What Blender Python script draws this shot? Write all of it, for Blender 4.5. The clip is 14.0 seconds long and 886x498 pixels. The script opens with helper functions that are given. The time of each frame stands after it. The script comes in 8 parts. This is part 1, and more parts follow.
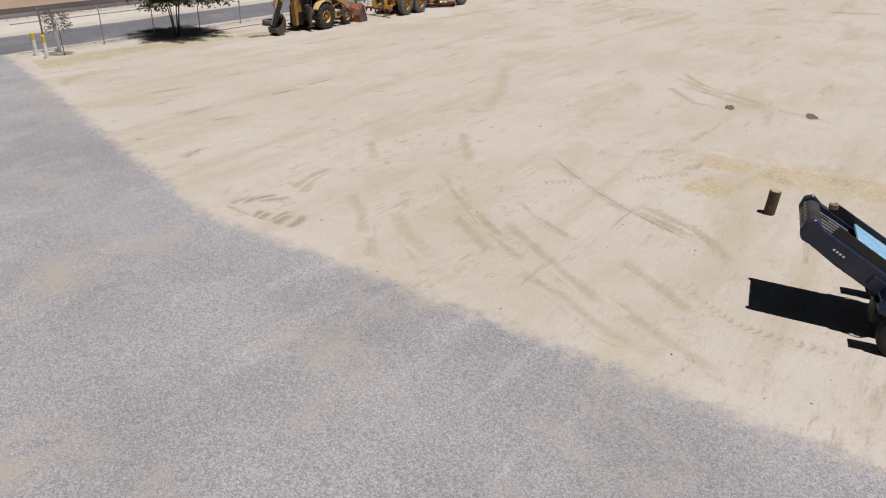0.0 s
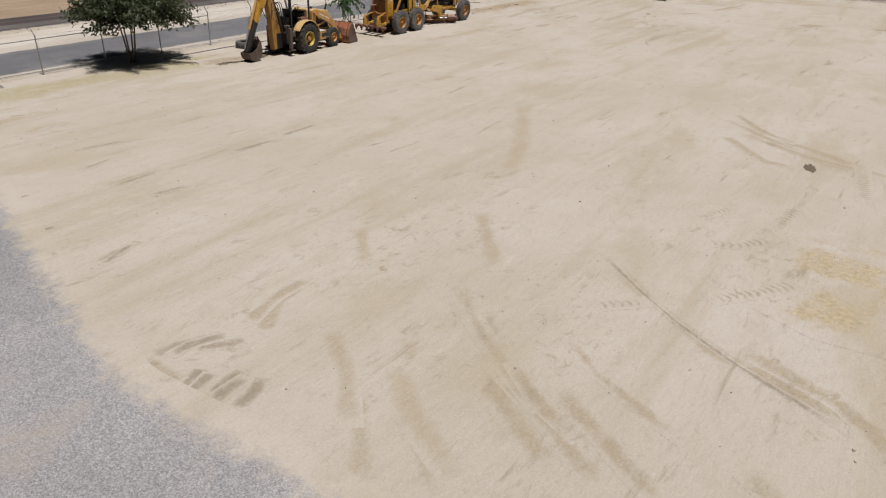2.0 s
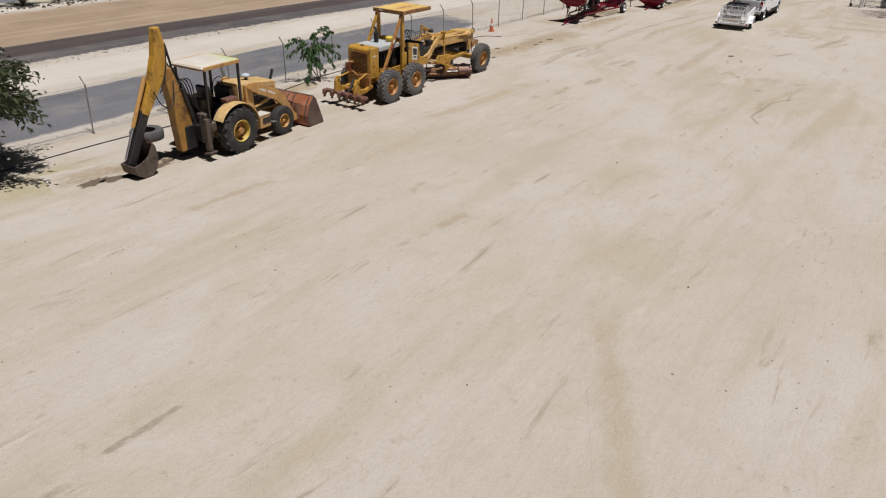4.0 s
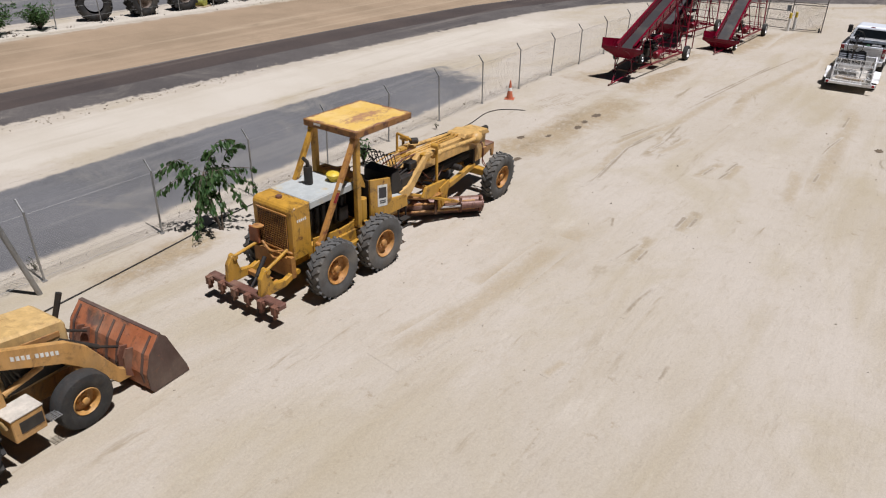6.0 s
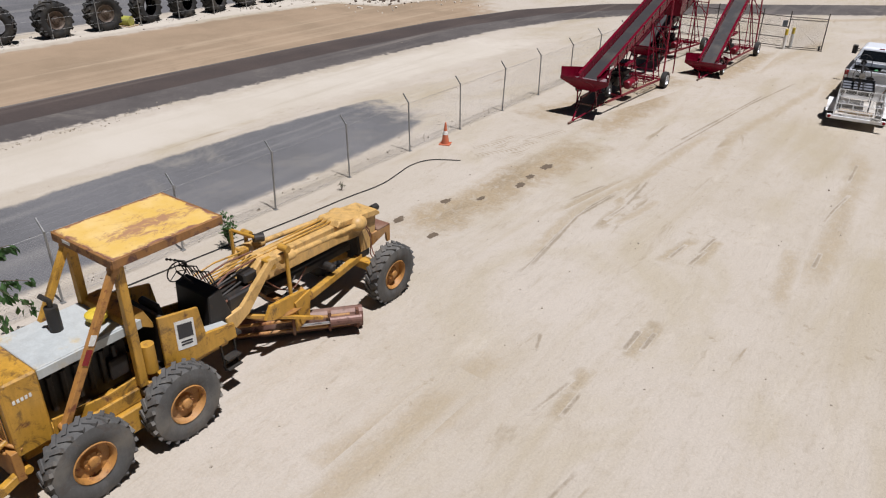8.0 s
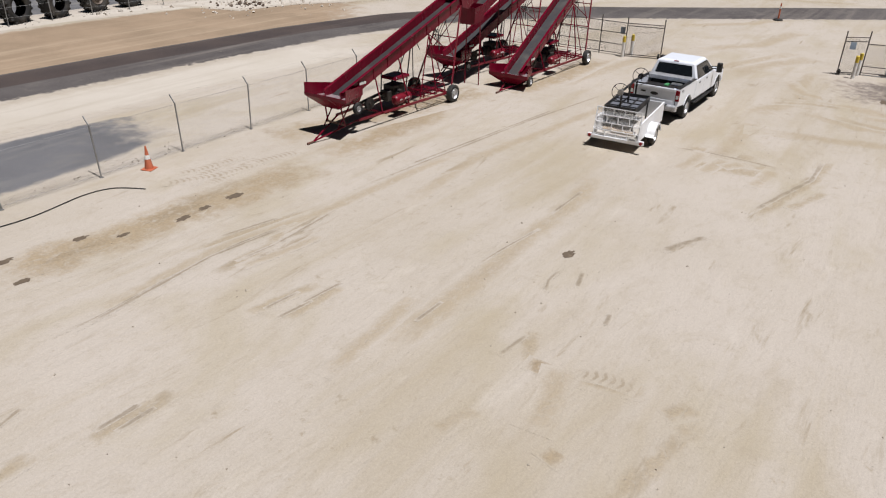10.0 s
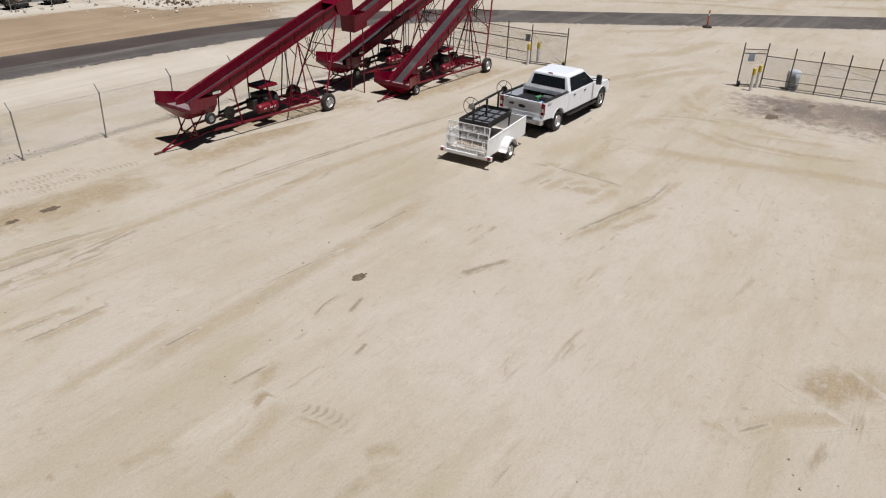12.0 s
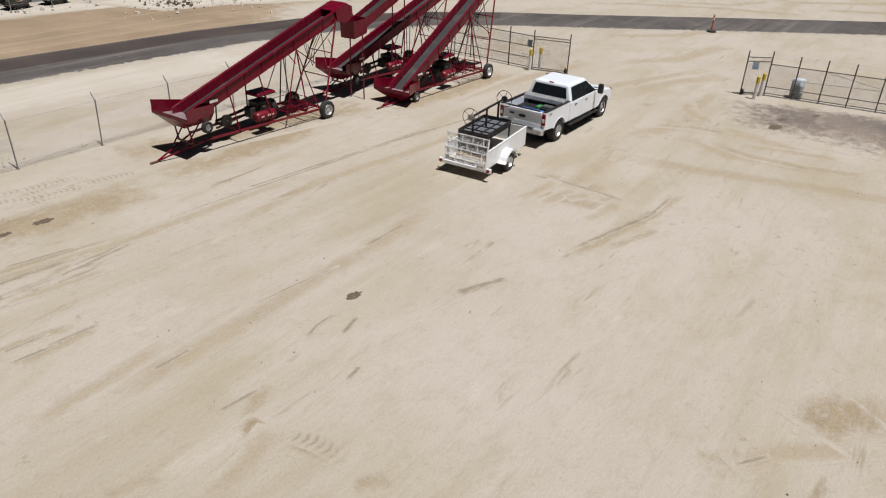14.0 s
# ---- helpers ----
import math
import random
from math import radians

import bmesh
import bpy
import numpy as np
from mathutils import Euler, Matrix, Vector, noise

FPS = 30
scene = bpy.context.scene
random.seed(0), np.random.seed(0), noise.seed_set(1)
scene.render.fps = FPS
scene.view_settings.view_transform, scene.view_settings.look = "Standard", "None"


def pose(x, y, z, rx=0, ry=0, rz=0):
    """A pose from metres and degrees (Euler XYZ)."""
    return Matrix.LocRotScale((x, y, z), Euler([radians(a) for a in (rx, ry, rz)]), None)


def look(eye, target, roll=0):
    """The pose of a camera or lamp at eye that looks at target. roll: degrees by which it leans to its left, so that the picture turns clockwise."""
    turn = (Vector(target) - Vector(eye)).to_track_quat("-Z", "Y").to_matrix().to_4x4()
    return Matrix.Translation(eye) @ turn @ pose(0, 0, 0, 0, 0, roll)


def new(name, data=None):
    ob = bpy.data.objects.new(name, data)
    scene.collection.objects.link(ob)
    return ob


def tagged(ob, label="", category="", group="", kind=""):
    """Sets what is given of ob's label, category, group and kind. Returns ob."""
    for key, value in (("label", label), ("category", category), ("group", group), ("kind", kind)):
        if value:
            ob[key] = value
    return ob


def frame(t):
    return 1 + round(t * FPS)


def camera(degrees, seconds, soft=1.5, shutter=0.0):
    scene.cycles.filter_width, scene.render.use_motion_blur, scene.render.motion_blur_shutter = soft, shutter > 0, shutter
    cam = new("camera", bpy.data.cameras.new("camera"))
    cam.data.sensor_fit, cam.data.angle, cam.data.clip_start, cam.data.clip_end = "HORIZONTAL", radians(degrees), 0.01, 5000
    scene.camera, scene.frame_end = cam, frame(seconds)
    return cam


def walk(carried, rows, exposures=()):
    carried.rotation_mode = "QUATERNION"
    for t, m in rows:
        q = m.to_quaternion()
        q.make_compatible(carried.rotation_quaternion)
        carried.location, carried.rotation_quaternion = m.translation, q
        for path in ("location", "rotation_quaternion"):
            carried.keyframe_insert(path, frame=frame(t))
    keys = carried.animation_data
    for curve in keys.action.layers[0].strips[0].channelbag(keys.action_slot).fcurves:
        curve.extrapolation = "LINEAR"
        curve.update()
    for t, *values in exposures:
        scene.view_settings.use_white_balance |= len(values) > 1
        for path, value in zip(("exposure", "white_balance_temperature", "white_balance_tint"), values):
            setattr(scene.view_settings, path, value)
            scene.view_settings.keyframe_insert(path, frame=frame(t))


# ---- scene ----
cam = camera(64.0, 14.0, soft=1.15)
PATH = [
    (0, (36.283, -39.57, 7.383), (35.277, -38.091, 6.49), 1.3),
    (0.5, (36.102, -39.305, 7.405), (35.097, -37.825, 6.511), 1.3),
    (1, (35.37, -38.252, 7.477), (34.367, -36.771, 6.583), 1.4),
    (1.5, (33.928, -36.535, 7.615), (32.934, -35.05, 6.716), 1.6),
    (2, (32.07, -34.48, 7.576), (31.084, -32.988, 6.68), 1.6),
    (2.2, (31.252, -33.429, 7.587), (30.268, -31.937, 6.69), 1.5),
    (4.3, (21.925, -19.495, 8.184), (20.929, -18.03, 7.257), 1.6),
    (4.5, (20.896, -17.908, 8.177), (19.897, -16.445, 7.249), 1.5),
    (5, (18.474, -14.444, 8.241), (17.477, -12.981, 7.311), 1.7),
    (5.5, (16.36, -11.428, 8.333), (15.367, -9.966, 7.397), 2.0),
    (6, (15.028, -9.245, 8.282), (14.029, -7.785, 7.35), 1.7),
    (6.5, (14.096, -7.337, 8.238), (13.093, -5.876, 7.309), 1.5),
    (7, (13.611, -5.786, 8.218), (12.609, -4.325, 7.29), 1.5),
    (7.5, (13.488, -4.413, 8.173), (12.485, -2.951, 7.248), 1.5),
    (8, (13.989, -2.943, 8.184), (12.982, -1.482, 7.262), 1.2),
    (8.5, (14.917, -1.408, 8.18), (13.909, 0.055, 7.262), 1.2),
    (9, (16.38, 0.438, 8.131), (15.373, 1.905, 7.217), 1.1),
    (9.2, (17.209, 1.211, 8.18), (16.199, 2.673, 7.263), 0.9),
    (11.3, (24.37, 7.618, 9.089), (23.379, 9.076, 8.146), 1.9),
    (11.5, (24.572, 7.757, 9.123), (23.574, 9.21, 8.18), 1.8),
    (12, (24.547, 7.866, 9.136), (23.551, 9.321, 8.193), 1.9),
    (12.5, (24.56, 7.965, 9.225), (23.563, 9.418, 8.278), 2.0),
    (13, (24.529, 8.079, 9.342), (23.531, 9.53, 8.395), 2.1),
    (13.5, (24.496, 8.24, 9.53), (23.497, 9.687, 8.577), 2.2),
    (14, (24.39, 8.361, 9.513), (23.39, 9.808, 8.56), 2.2),
]
walk(cam, [(t, look(eye, target, roll)) for t, eye, target, roll in PATH],
     exposures=((0, 0.07, 6160, 13), (1.0, 0.04, 6200, 13), (2.0, -0.05, 6290, 12), (4.5, 0.0, 6170, 12), (5.5, 0.08, 6130, 13), (9.0, 0.11, 6100, 13), (11.5, 0.0, 6260, 11), (14.0, -0.01, 6270, 10)))

# ---- light ----
SUN = Vector((0.31, -0.05, 1.0)).normalized()
world = bpy.data.worlds.new("sky")
scene.world = world
world.use_nodes = True
wn = world.node_tree
wn.nodes.clear()
sky = wn.nodes.new("ShaderNodeTexSky")
sky.sky_type, sky.sun_disc = "NISHITA", False
sky.sun_elevation, sky.sun_rotation = radians(72.5), radians(99)
back = wn.nodes.new("ShaderNodeBackground")
back.inputs["Strength"].default_value = 0.009
wout = wn.nodes.new("ShaderNodeOutputWorld")
wn.links.new(sky.outputs[0], back.inputs["Color"])
wn.links.new(back.outputs[0], wout.inputs["Surface"])
sun_data = bpy.data.lights.new("sun", "SUN")
sun_data.energy, sun_data.angle, sun_data.color = 5.0, radians(0.53), (1.0, 0.972, 0.945)
sun = new("sun", sun_data)
sun.matrix_world = look(SUN * 60, (0, 0, 0))
scene.view_settings.exposure = 0.0


# ---- materials ----
class Nodes:
    """A small writer of node trees."""

    def __init__(self, name):
        self.mat = bpy.data.materials.new(name)
        self.mat.use_nodes = True
        self.t = self.mat.node_tree
        self.t.nodes.clear()
        self.out = self.add("ShaderNodeOutputMaterial")
        self.bsdf = self.add("ShaderNodeBsdfPrincipled")
        self.t.links.new(self.bsdf.outputs[0], self.out.inputs[0])
        self.geo = self.add("ShaderNodeNewGeometry")
        self.pos = self.geo.outputs["Position"]

    def add(self, kind):
        return self.t.nodes.new(kind)

    def put(self, socket, value):
        if isinstance(value, bpy.types.NodeSocket):
            self.t.links.new(value, socket)
        elif isinstance(value, (tuple, list)):
            socket.default_value = (*value, 1.0) if len(value) == 3 and socket.type == "RGBA" else tuple(value)
        else:
            socket.default_value = value

    def noise(self, scale, detail=4.0, rough=0.55, stretch=None, turn=0.0, distort=0.0):
        vec = self.pos
        if stretch:
            mp = self.add("ShaderNodeMapping")
            self.put(mp.inputs["Vector"], vec)
            mp.inputs["Rotation"].default_value = (0, 0, radians(turn))
            mp.inputs["Scale"].default_value = stretch
            vec = mp.outputs[0]
        n = self.add("ShaderNodeTexNoise")
        self.put(n.inputs["Vector"], vec)
        n.inputs["Scale"].default_value = scale
        n.inputs["Detail"].default_value = detail
        n.inputs["Roughness"].default_value = rough
        n.inputs["Distortion"].default_value = distort
        return n.outputs[0]

    def wave(self, scale, turn, distort=6.0):
        mp = self.add("ShaderNodeMapping")
        self.put(mp.inputs["Vector"], self.pos)
        mp.inputs["Rotation"].default_value = (0, 0, radians(turn))
        w = self.add("ShaderNodeTexWave")
        self.put(w.inputs["Vector"], mp.outputs[0])
        w.inputs["Scale"].default_value = scale
        w.inputs["Distortion"].default_value = distort
        w.inputs["Detail"].default_value = 3.0
        w.inputs["Detail Scale"].default_value = 0.35
        return w.outputs["Fac"]

    def band(self, value, low, high):
        m = self.add("ShaderNodeMapRange")
        m.interpolation_type = "SMOOTHSTEP"
        self.put(m.inputs[0], value)
        m.inputs[1].default_value, m.inputs[2].default_value = low, high
        return m.outputs[0]

    def math(self, op, a, b):
        m = self.add("ShaderNodeMath")
        m.operation = op
        self.put(m.inputs[0], a)
        self.put(m.inputs[1], b)
        return m.outputs[0]

    def mix(self, fac, a, b, kind="MIX"):
        m = self.add("ShaderNodeMix")
        m.data_type, m.blend_type = "RGBA", kind
        self.put(m.inputs[0], fac)
        self.put(m.inputs[6], a)
        self.put(m.inputs[7], b)
        return m.outputs[2]

    def bump(self, height, strength, distance):
        b = self.add("ShaderNodeBump")
        b.inputs["Strength"].default_value = strength
        b.inputs["Distance"].default_value = distance
        self.put(b.inputs["Height"], height)
        self.put(self.bsdf.inputs["Normal"], b.outputs[0])

    def finish(self, color, rough, metal=0.0, spec=0.5):
        self.put(self.bsdf.inputs["Base Color"], color)
        self.put(self.bsdf.inputs["Roughness"], rough)
        self.put(self.bsdf.inputs["Metallic"], metal)
        self.put(self.bsdf.inputs["Specular IOR Level"], spec)
        return self.mat


SAND, SAND_WARM = (0.47, 0.416, 0.352), (0.40, 0.343, 0.25)


def sand_color(n):
    """Packed pale sand with soft drag smears, short scuffs, churned lumps and grit; ripple and dent shade is painted
    in.
    """
    col = n.mix(n.band(n.noise(0.13, 5, 0.6), 0.34, 0.68), SAND, (0.43, 0.376, 0.305))
    col = n.mix(n.math("MULTIPLY", n.band(n.noise(0.34, 5, 0.6, (1.0, 0.5, 1.0), 4, 0.5), 0.47, 0.72), 0.85), col, SAND_WARM)
    smear = n.noise(0.62, 5, 0.58, (1.0, 0.13, 1.0), 3, 0.35)
    col = n.mix(n.math("MULTIPLY", n.band(smear, 0.50, 0.72), 0.7), col, (0.378, 0.318, 0.223))
    wide = n.noise(0.19, 4, 0.55)
    scuff = n.noise(1.9, 5, 0.66, (1.0, 0.17, 1.0), -4, 0.5)
    scuff = n.math("MULTIPLY", n.band(scuff, 0.59, 0.72), n.band(wide, 0.36, 0.58))
    col = n.mix(n.math("MULTIPLY", scuff, 0.9), col, (0.30, 0.245, 0.17))
    lump = n.math("MULTIPLY", n.band(n.noise(2.6, 6, 0.72), 0.58, 0.72), n.band(n.noise(0.15, 3), 0.42, 0.62))
    col = n.mix(n.math("MULTIPLY", lump, 0.75), col, (0.29, 0.235, 0.16))
    line = n.math("MULTIPLY", n.band(n.wave(0.17, 92, 7.0), 0.90, 0.99), n.band(n.noise(0.24, 5, 0.7, distort=0.4), 0.50, 0.66))
    line = n.math("MULTIPLY", line, n.band(n.noise(5.0, 4, 0.7), 0.35, 0.65))
    col = n.mix(n.math("MULTIPLY", line, 0.12), col, (0.31, 0.255, 0.18))
    col = n.mix(n.math("MULTIPLY", n.band(n.noise(1.1, 6, 0.68, (1.0, 0.3, 1.0), 6), 0.56, 0.74), 0.35), col, (0.55, 0.495, 0.42))
    churn = n.noise(1.4, 6, 0.75, (1.0, 0.6, 1.0), 10, 0.6)
    col = n.mix(n.math("MULTIPLY", n.band(churn, 0.50, 0.66), 0.3), col, (0.375, 0.318, 0.24))
    # darker colour stands for the shaded sides of small ripples
    ripple_shade = n.noise(7.0, 6, 0.72, (1.0, 0.5, 1.0), -12, 0.6)
    col = n.mix(n.math("MULTIPLY", n.band(ripple_shade, 0.50, 0.72), 0.26), col, (0.31, 0.26, 0.19))
    where = n.add("ShaderNodeSeparateXYZ")
    n.put(where.inputs[0], n.pos)
    rough_end = n.math("MULTIPLY", n.band(where.outputs[1], -8.0, -22.0), n.band(where.outputs[0], 12.0, 24.0))
    # dents are only coloured: their shade is mixed in as darker sand
    dent_shade = n.math("MULTIPLY", n.band(n.noise(3.2, 7, 0.75, (1.0, 0.55, 1.0), 40, 0.9), 0.53, 0.68), n.band(n.noise(0.5, 4, 0.6, (1.0, 0.4, 1.0), 42), 0.42, 0.62))
    col = n.mix(n.math("MULTIPLY", n.math("MULTIPLY", dent_shade, rough_end), 0.95), col, (0.32, 0.265, 0.19))
    col = n.mix(n.band(n.noise(24, 4, 0.7), 0.3, 0.75), n.mix(1.0, col, (0.93, 0.93, 0.93), "MULTIPLY"), n.mix(1.0, col, (1.05, 1.05, 1.05), "MULTIPLY"))
    col = n.mix(n.band(n.noise(90, 2, 0.6), 0.25, 0.85), n.mix(1.0, col, (0.91, 0.91, 0.92), "MULTIPLY"), n.mix(1.0, col, (1.07, 1.07, 1.06), "MULTIPLY"))
    return col


def sand_height(n):
    a = n.math("MULTIPLY", n.noise(1.5, 6, 0.65, (1.0, 0.15, 1.0), -4, 0.4), 0.6)
    b = n.math("MULTIPLY", n.noise(9, 6, 0.7), 0.35)
    return n.math("ADD", a, b)


def ground_material():
    n = Nodes("pale_sand")
    n.bump(sand_height(n), 0.9, 0.08)
    return n.finish(sand_color(n), 0.95, spec=0.2)


def strip_material(name, colors, streak, edge, turn=0.0, grit=60, speck=None, cover=0.0, coarse=1.0, soft=None, lugs=0.0, stones=0.0, fringe=1.1, mottled=True):
    """A road or gravel strip over which sand has blown in from the edges."""
    n = Nodes(name)
    a, b, c = colors
    col = n.mix(n.band(n.noise(0.22, 5, 0.6), 0.35, 0.68), a, b)
    lines = n.noise(0.9, 5, 0.6, (1.0, streak, 1.0), turn, 0.2)
    col = n.mix(n.math("MULTIPLY", n.band(lines, 0.50, 0.70), 0.75), col, c)
    g = n.noise(grit, 3, 0.75)
    col = n.mix(n.band(g, 0.30, 0.74), n.mix(1.0, col, (1 - 0.34 * coarse,) * 3, "MULTIPLY"), n.mix(1.0, col, (1 + 0.30 * coarse,) * 3, "MULTIPLY"))
    if stones:
        for size, amount in ((36.0, stones), (75.0, stones * 1.3)):
            cell = n.add("ShaderNodeTexVoronoi")
            n.put(cell.inputs["Vector"], n.pos)
            cell.inputs["Scale"].default_value = size
            tone = n.add("ShaderNodeSeparateColor")
            n.put(tone.inputs[0], cell.outputs["Color"])
            col = n.mix(n.band(tone.outputs[0], 0.0, 1.0), n.mix(1.0, col, (1 - amount,) * 3, "MULTIPLY"), n.mix(1.0, col, (1 + amount,) * 3, "MULTIPLY"))
    if speck:
        dust = n.math("MULTIPLY", n.band(n.noise(0.33, 7, 0.72, distort=0.5), 0.48 if stones else 0.52, 0.72), 0.75)
        col = n.mix(dust, col, speck)
    at = n.add("ShaderNodeAttribute")
    at.attribute_name = "inset"
    ragged = n.math("ADD", at.outputs["Fac"], n.math("MULTIPLY", n.math("SUBTRACT", n.noise(fringe, 7, 0.72), 0.5), edge))
    ragged = n.math("SUBTRACT", ragged, n.math("MULTIPLY", n.band(n.noise(0.12, 3), 0.4, 0.8), cover))
    keep = n.band(ragged, 0.25, 0.75)
    if soft:
        churn = n.band(n.noise(4.6, 7, 0.75, (1.0, 0.6, 1.0), 20, 0.8), 0.24, 0.56)
        keep = n.math("MULTIPLY", n.math("MULTIPLY", n.band(ragged, 0.0, 0.9), churn if mottled else 1.0), soft)
    keep = n.math("MULTIPLY", keep, n.band(at.outputs["Fac"], 0.0, 0.3 if soft else 0.12))
    height = n.math("ADD", n.math("MULTIPLY", g, 0.6), n.noise(7, 5, 0.7))
    if lugs:
        run, side = n.add("ShaderNodeAttribute"), n.add("ShaderNodeAttribute")
        run.attribute_name, side.attribute_name = "run", "side"
        phase = n.math("ADD", n.math("MULTIPLY", run.outputs["Fac"], 34.0), n.math("MULTIPLY", side.outputs["Fac"], 3.0))
        phase = n.math("ADD", phase, n.math("MULTIPLY", n.noise(2.2, 4, 0.6), 5.0))
        # bars lower the lug hollows and also paint their shade
        bars = n.band(n.math("SINE", phase, 0.0), -0.1, 0.75)
        keep = n.math("MULTIPLY", keep, n.math("ADD", n.math("MULTIPLY", bars, lugs), 1.0 - lugs))
        height = n.math("SUBTRACT", height, bars)
    col = n.mix(keep, sand_color(n), col)
    if soft:
        n.bump(n.math("ADD", sand_height(n), n.math("MULTIPLY", n.math("MULTIPLY", height, 0.15), keep)), 0.9, 0.08)
        return n.finish(col, 0.95, spec=0.2)
    n.bump(height, 0.45, 0.02)
    return n.finish(col, 0.93, spec=0.25)


def paint(name, base, worn, amount=0.45, scale=2.5, rough=0.45, metal=0.0, bump=0.05, dust=0.25, fine=18.0, spec=0.5, grime=0.25, runs=1.0, chips=1.0):
    """Paint that has faded, chipped or rusted in patches, with oily grime, runs and dust on it."""
    n = Nodes(name)
    low = 0.74 - 0.4 * amount
    patch = n.band(n.noise(scale, 7, 0.72, distort=0.4), low, low + 0.13)
    col = n.mix(patch, base, worn)
    chipped = n.math("MULTIPLY", n.band(n.noise(scale * 6, 5, 0.7), 0.60, 0.70), min(1.0, amount * 1.3) * chips)
    col = n.mix(chipped, col, worn)
    drip = n.noise(7.0, 4, 0.6, (1.0, 1.0, 0.16))
    col = n.mix(n.band(drip, 0.3, 0.72), n.mix(1.0, col, (1 - 0.20 * runs,) * 3, "MULTIPLY"), n.mix(1.0, col, (1 + 0.06 * runs,) * 3, "MULTIPLY"))
    dirty = n.math("MULTIPLY", n.band(n.noise(scale * 0.9 + 0.7, 7, 0.75, distort=0.8), 0.50, 0.66), grime)
    col = n.mix(dirty, col, (0.065, 0.034, 0.017))
    tint = n.noise(fine * 2, 3, 0.6)
    col = n.mix(n.band(tint, 0.3, 0.75), n.mix(1.0, col, (0.95, 0.95, 0.95), "MULTIPLY"), n.mix(1.0, col, (1.04, 1.04, 1.04), "MULTIPLY"))
    col = n.mix(n.math("MULTIPLY", n.band(n.noise(1.1, 5, 0.6), 0.45, 0.75), dust), col, (0.46, 0.39, 0.29))
    n.bump(n.noise(fine * 1.6, 4, 0.6), bump, 0.004)
    r = n.math("ADD", n.math("MULTIPLY", patch, 0.25), rough)
    return n.finish(col, r, metal, spec)


M = {}
M["sand"] = ground_material()
M["gravel"] = strip_material("crushed_asphalt_gravel", ((0.283, 0.27, 0.265), (0.235, 0.225, 0.221), (0.322, 0.304, 0.288)), 0.3, 1.3, -20, 60, (0.335, 0.287, 0.228), coarse=0.55, stones=0.19, fringe=2.4)
M["service"] = strip_material("old_grey_asphalt", ((0.146, 0.143, 0.147), (0.114, 0.112, 0.115), (0.20, 0.192, 0.184)), 0.06, 1.1, 0, 40, (0.23, 0.212, 0.185))
M["road"] = strip_material("worn_grey_asphalt", ((0.108, 0.096, 0.09), (0.075, 0.066, 0.063), (0.175, 0.153, 0.135)), 0.03, 2.4, 0, 40, (0.17, 0.15, 0.13), coarse=0.8, fringe=2.6)
M["lane"] = strip_material("brown_stained_asphalt", ((0.074, 0.057, 0.05), (0.055, 0.044, 0.041), (0.125, 0.1, 0.085)), 0.03, 1.6, 0, 40, coarse=0.8, fringe=2.0)
M["dirt"] = strip_material("graded_brown_dirt", ((0.315, 0.232, 0.155), (0.255, 0.188, 0.124), (0.40, 0.31, 0.215)), 0.02, 1.3, 0, 30, (0.23, 0.17, 0.112), coarse=0.4)
M["pale"] = strip_material("pale_verge", ((0.50, 0.452, 0.385), (0.46, 0.41, 0.34), (0.40, 0.35, 0.282)), 0.08, 1.2, 0, 30, coarse=0.25)
M["burnt"] = strip_material("oily_ground", ((0.225, 0.182, 0.15), (0.15, 0.126, 0.112), (0.32, 0.262, 0.20)), 0.5, 2.8, 20, 9, (0.35, 0.29, 0.21), 0.2, coarse=0.7, soft=0.95, mottled=False, fringe=2.0)
M["track"] = strip_material("churned_sand_track", ((0.36, 0.295, 0.205), (0.335, 0.272, 0.185), (0.27, 0.217, 0.145)), 0.5, 2.4, -20, 14, cover=0.5, coarse=0.45, soft=0.85)
M["lug"] = strip_material("lugged_tyre_print", ((0.285, 0.23, 0.158), (0.265, 0.213, 0.145), (0.33, 0.27, 0.19)), 0.5, 2.0, 0, 14, cover=0.2, coarse=0.4, soft=0.7, lugs=0.85)
# dark colour paints the thin shadow along a ridge of sand
M["rut"] = strip_material("shaded_rut_line", ((0.225, 0.178, 0.118), (0.205, 0.163, 0.108), (0.27, 0.217, 0.15)), 0.5, 2.4, 0, 14, cover=0.45, coarse=0.4, soft=0.7)
M["smear"] = strip_material("soft_brown_smear", ((0.36, 0.29, 0.195), (0.34, 0.273, 0.18), (0.315, 0.25, 0.165)), 0.4, 1.5, 0, 18, cover=0.3, coarse=0.3, soft=0.65)
M["scuff"] = strip_material("dark_tyre_scuff", ((0.245, 0.197, 0.135), (0.225, 0.18, 0.122), (0.29, 0.235, 0.165)), 0.5, 2.4, 0, 14, cover=0.3, coarse=0.45, soft=0.75)
M["olive"] = strip_material("olive_tinted_sand", ((0.37, 0.318, 0.20), (0.345, 0.295, 0.18), (0.40, 0.345, 0.235)), 0.3, 1.6, 0, 18, cover=0.35, coarse=0.25, soft=1.0)
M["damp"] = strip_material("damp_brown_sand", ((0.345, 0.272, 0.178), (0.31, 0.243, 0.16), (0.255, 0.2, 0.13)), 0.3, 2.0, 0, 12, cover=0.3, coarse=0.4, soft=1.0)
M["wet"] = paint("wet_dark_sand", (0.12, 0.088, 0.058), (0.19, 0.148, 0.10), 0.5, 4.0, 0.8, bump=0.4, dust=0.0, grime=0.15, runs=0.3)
M["ochre"] = strip_material("dry_ochre_grass_soil", ((0.42, 0.335, 0.2), (0.385, 0.3, 0.175), (0.29, 0.225, 0.14)), 0.6, 3.0, 0, 8, cover=0.55, coarse=0.7, soft=0.8)
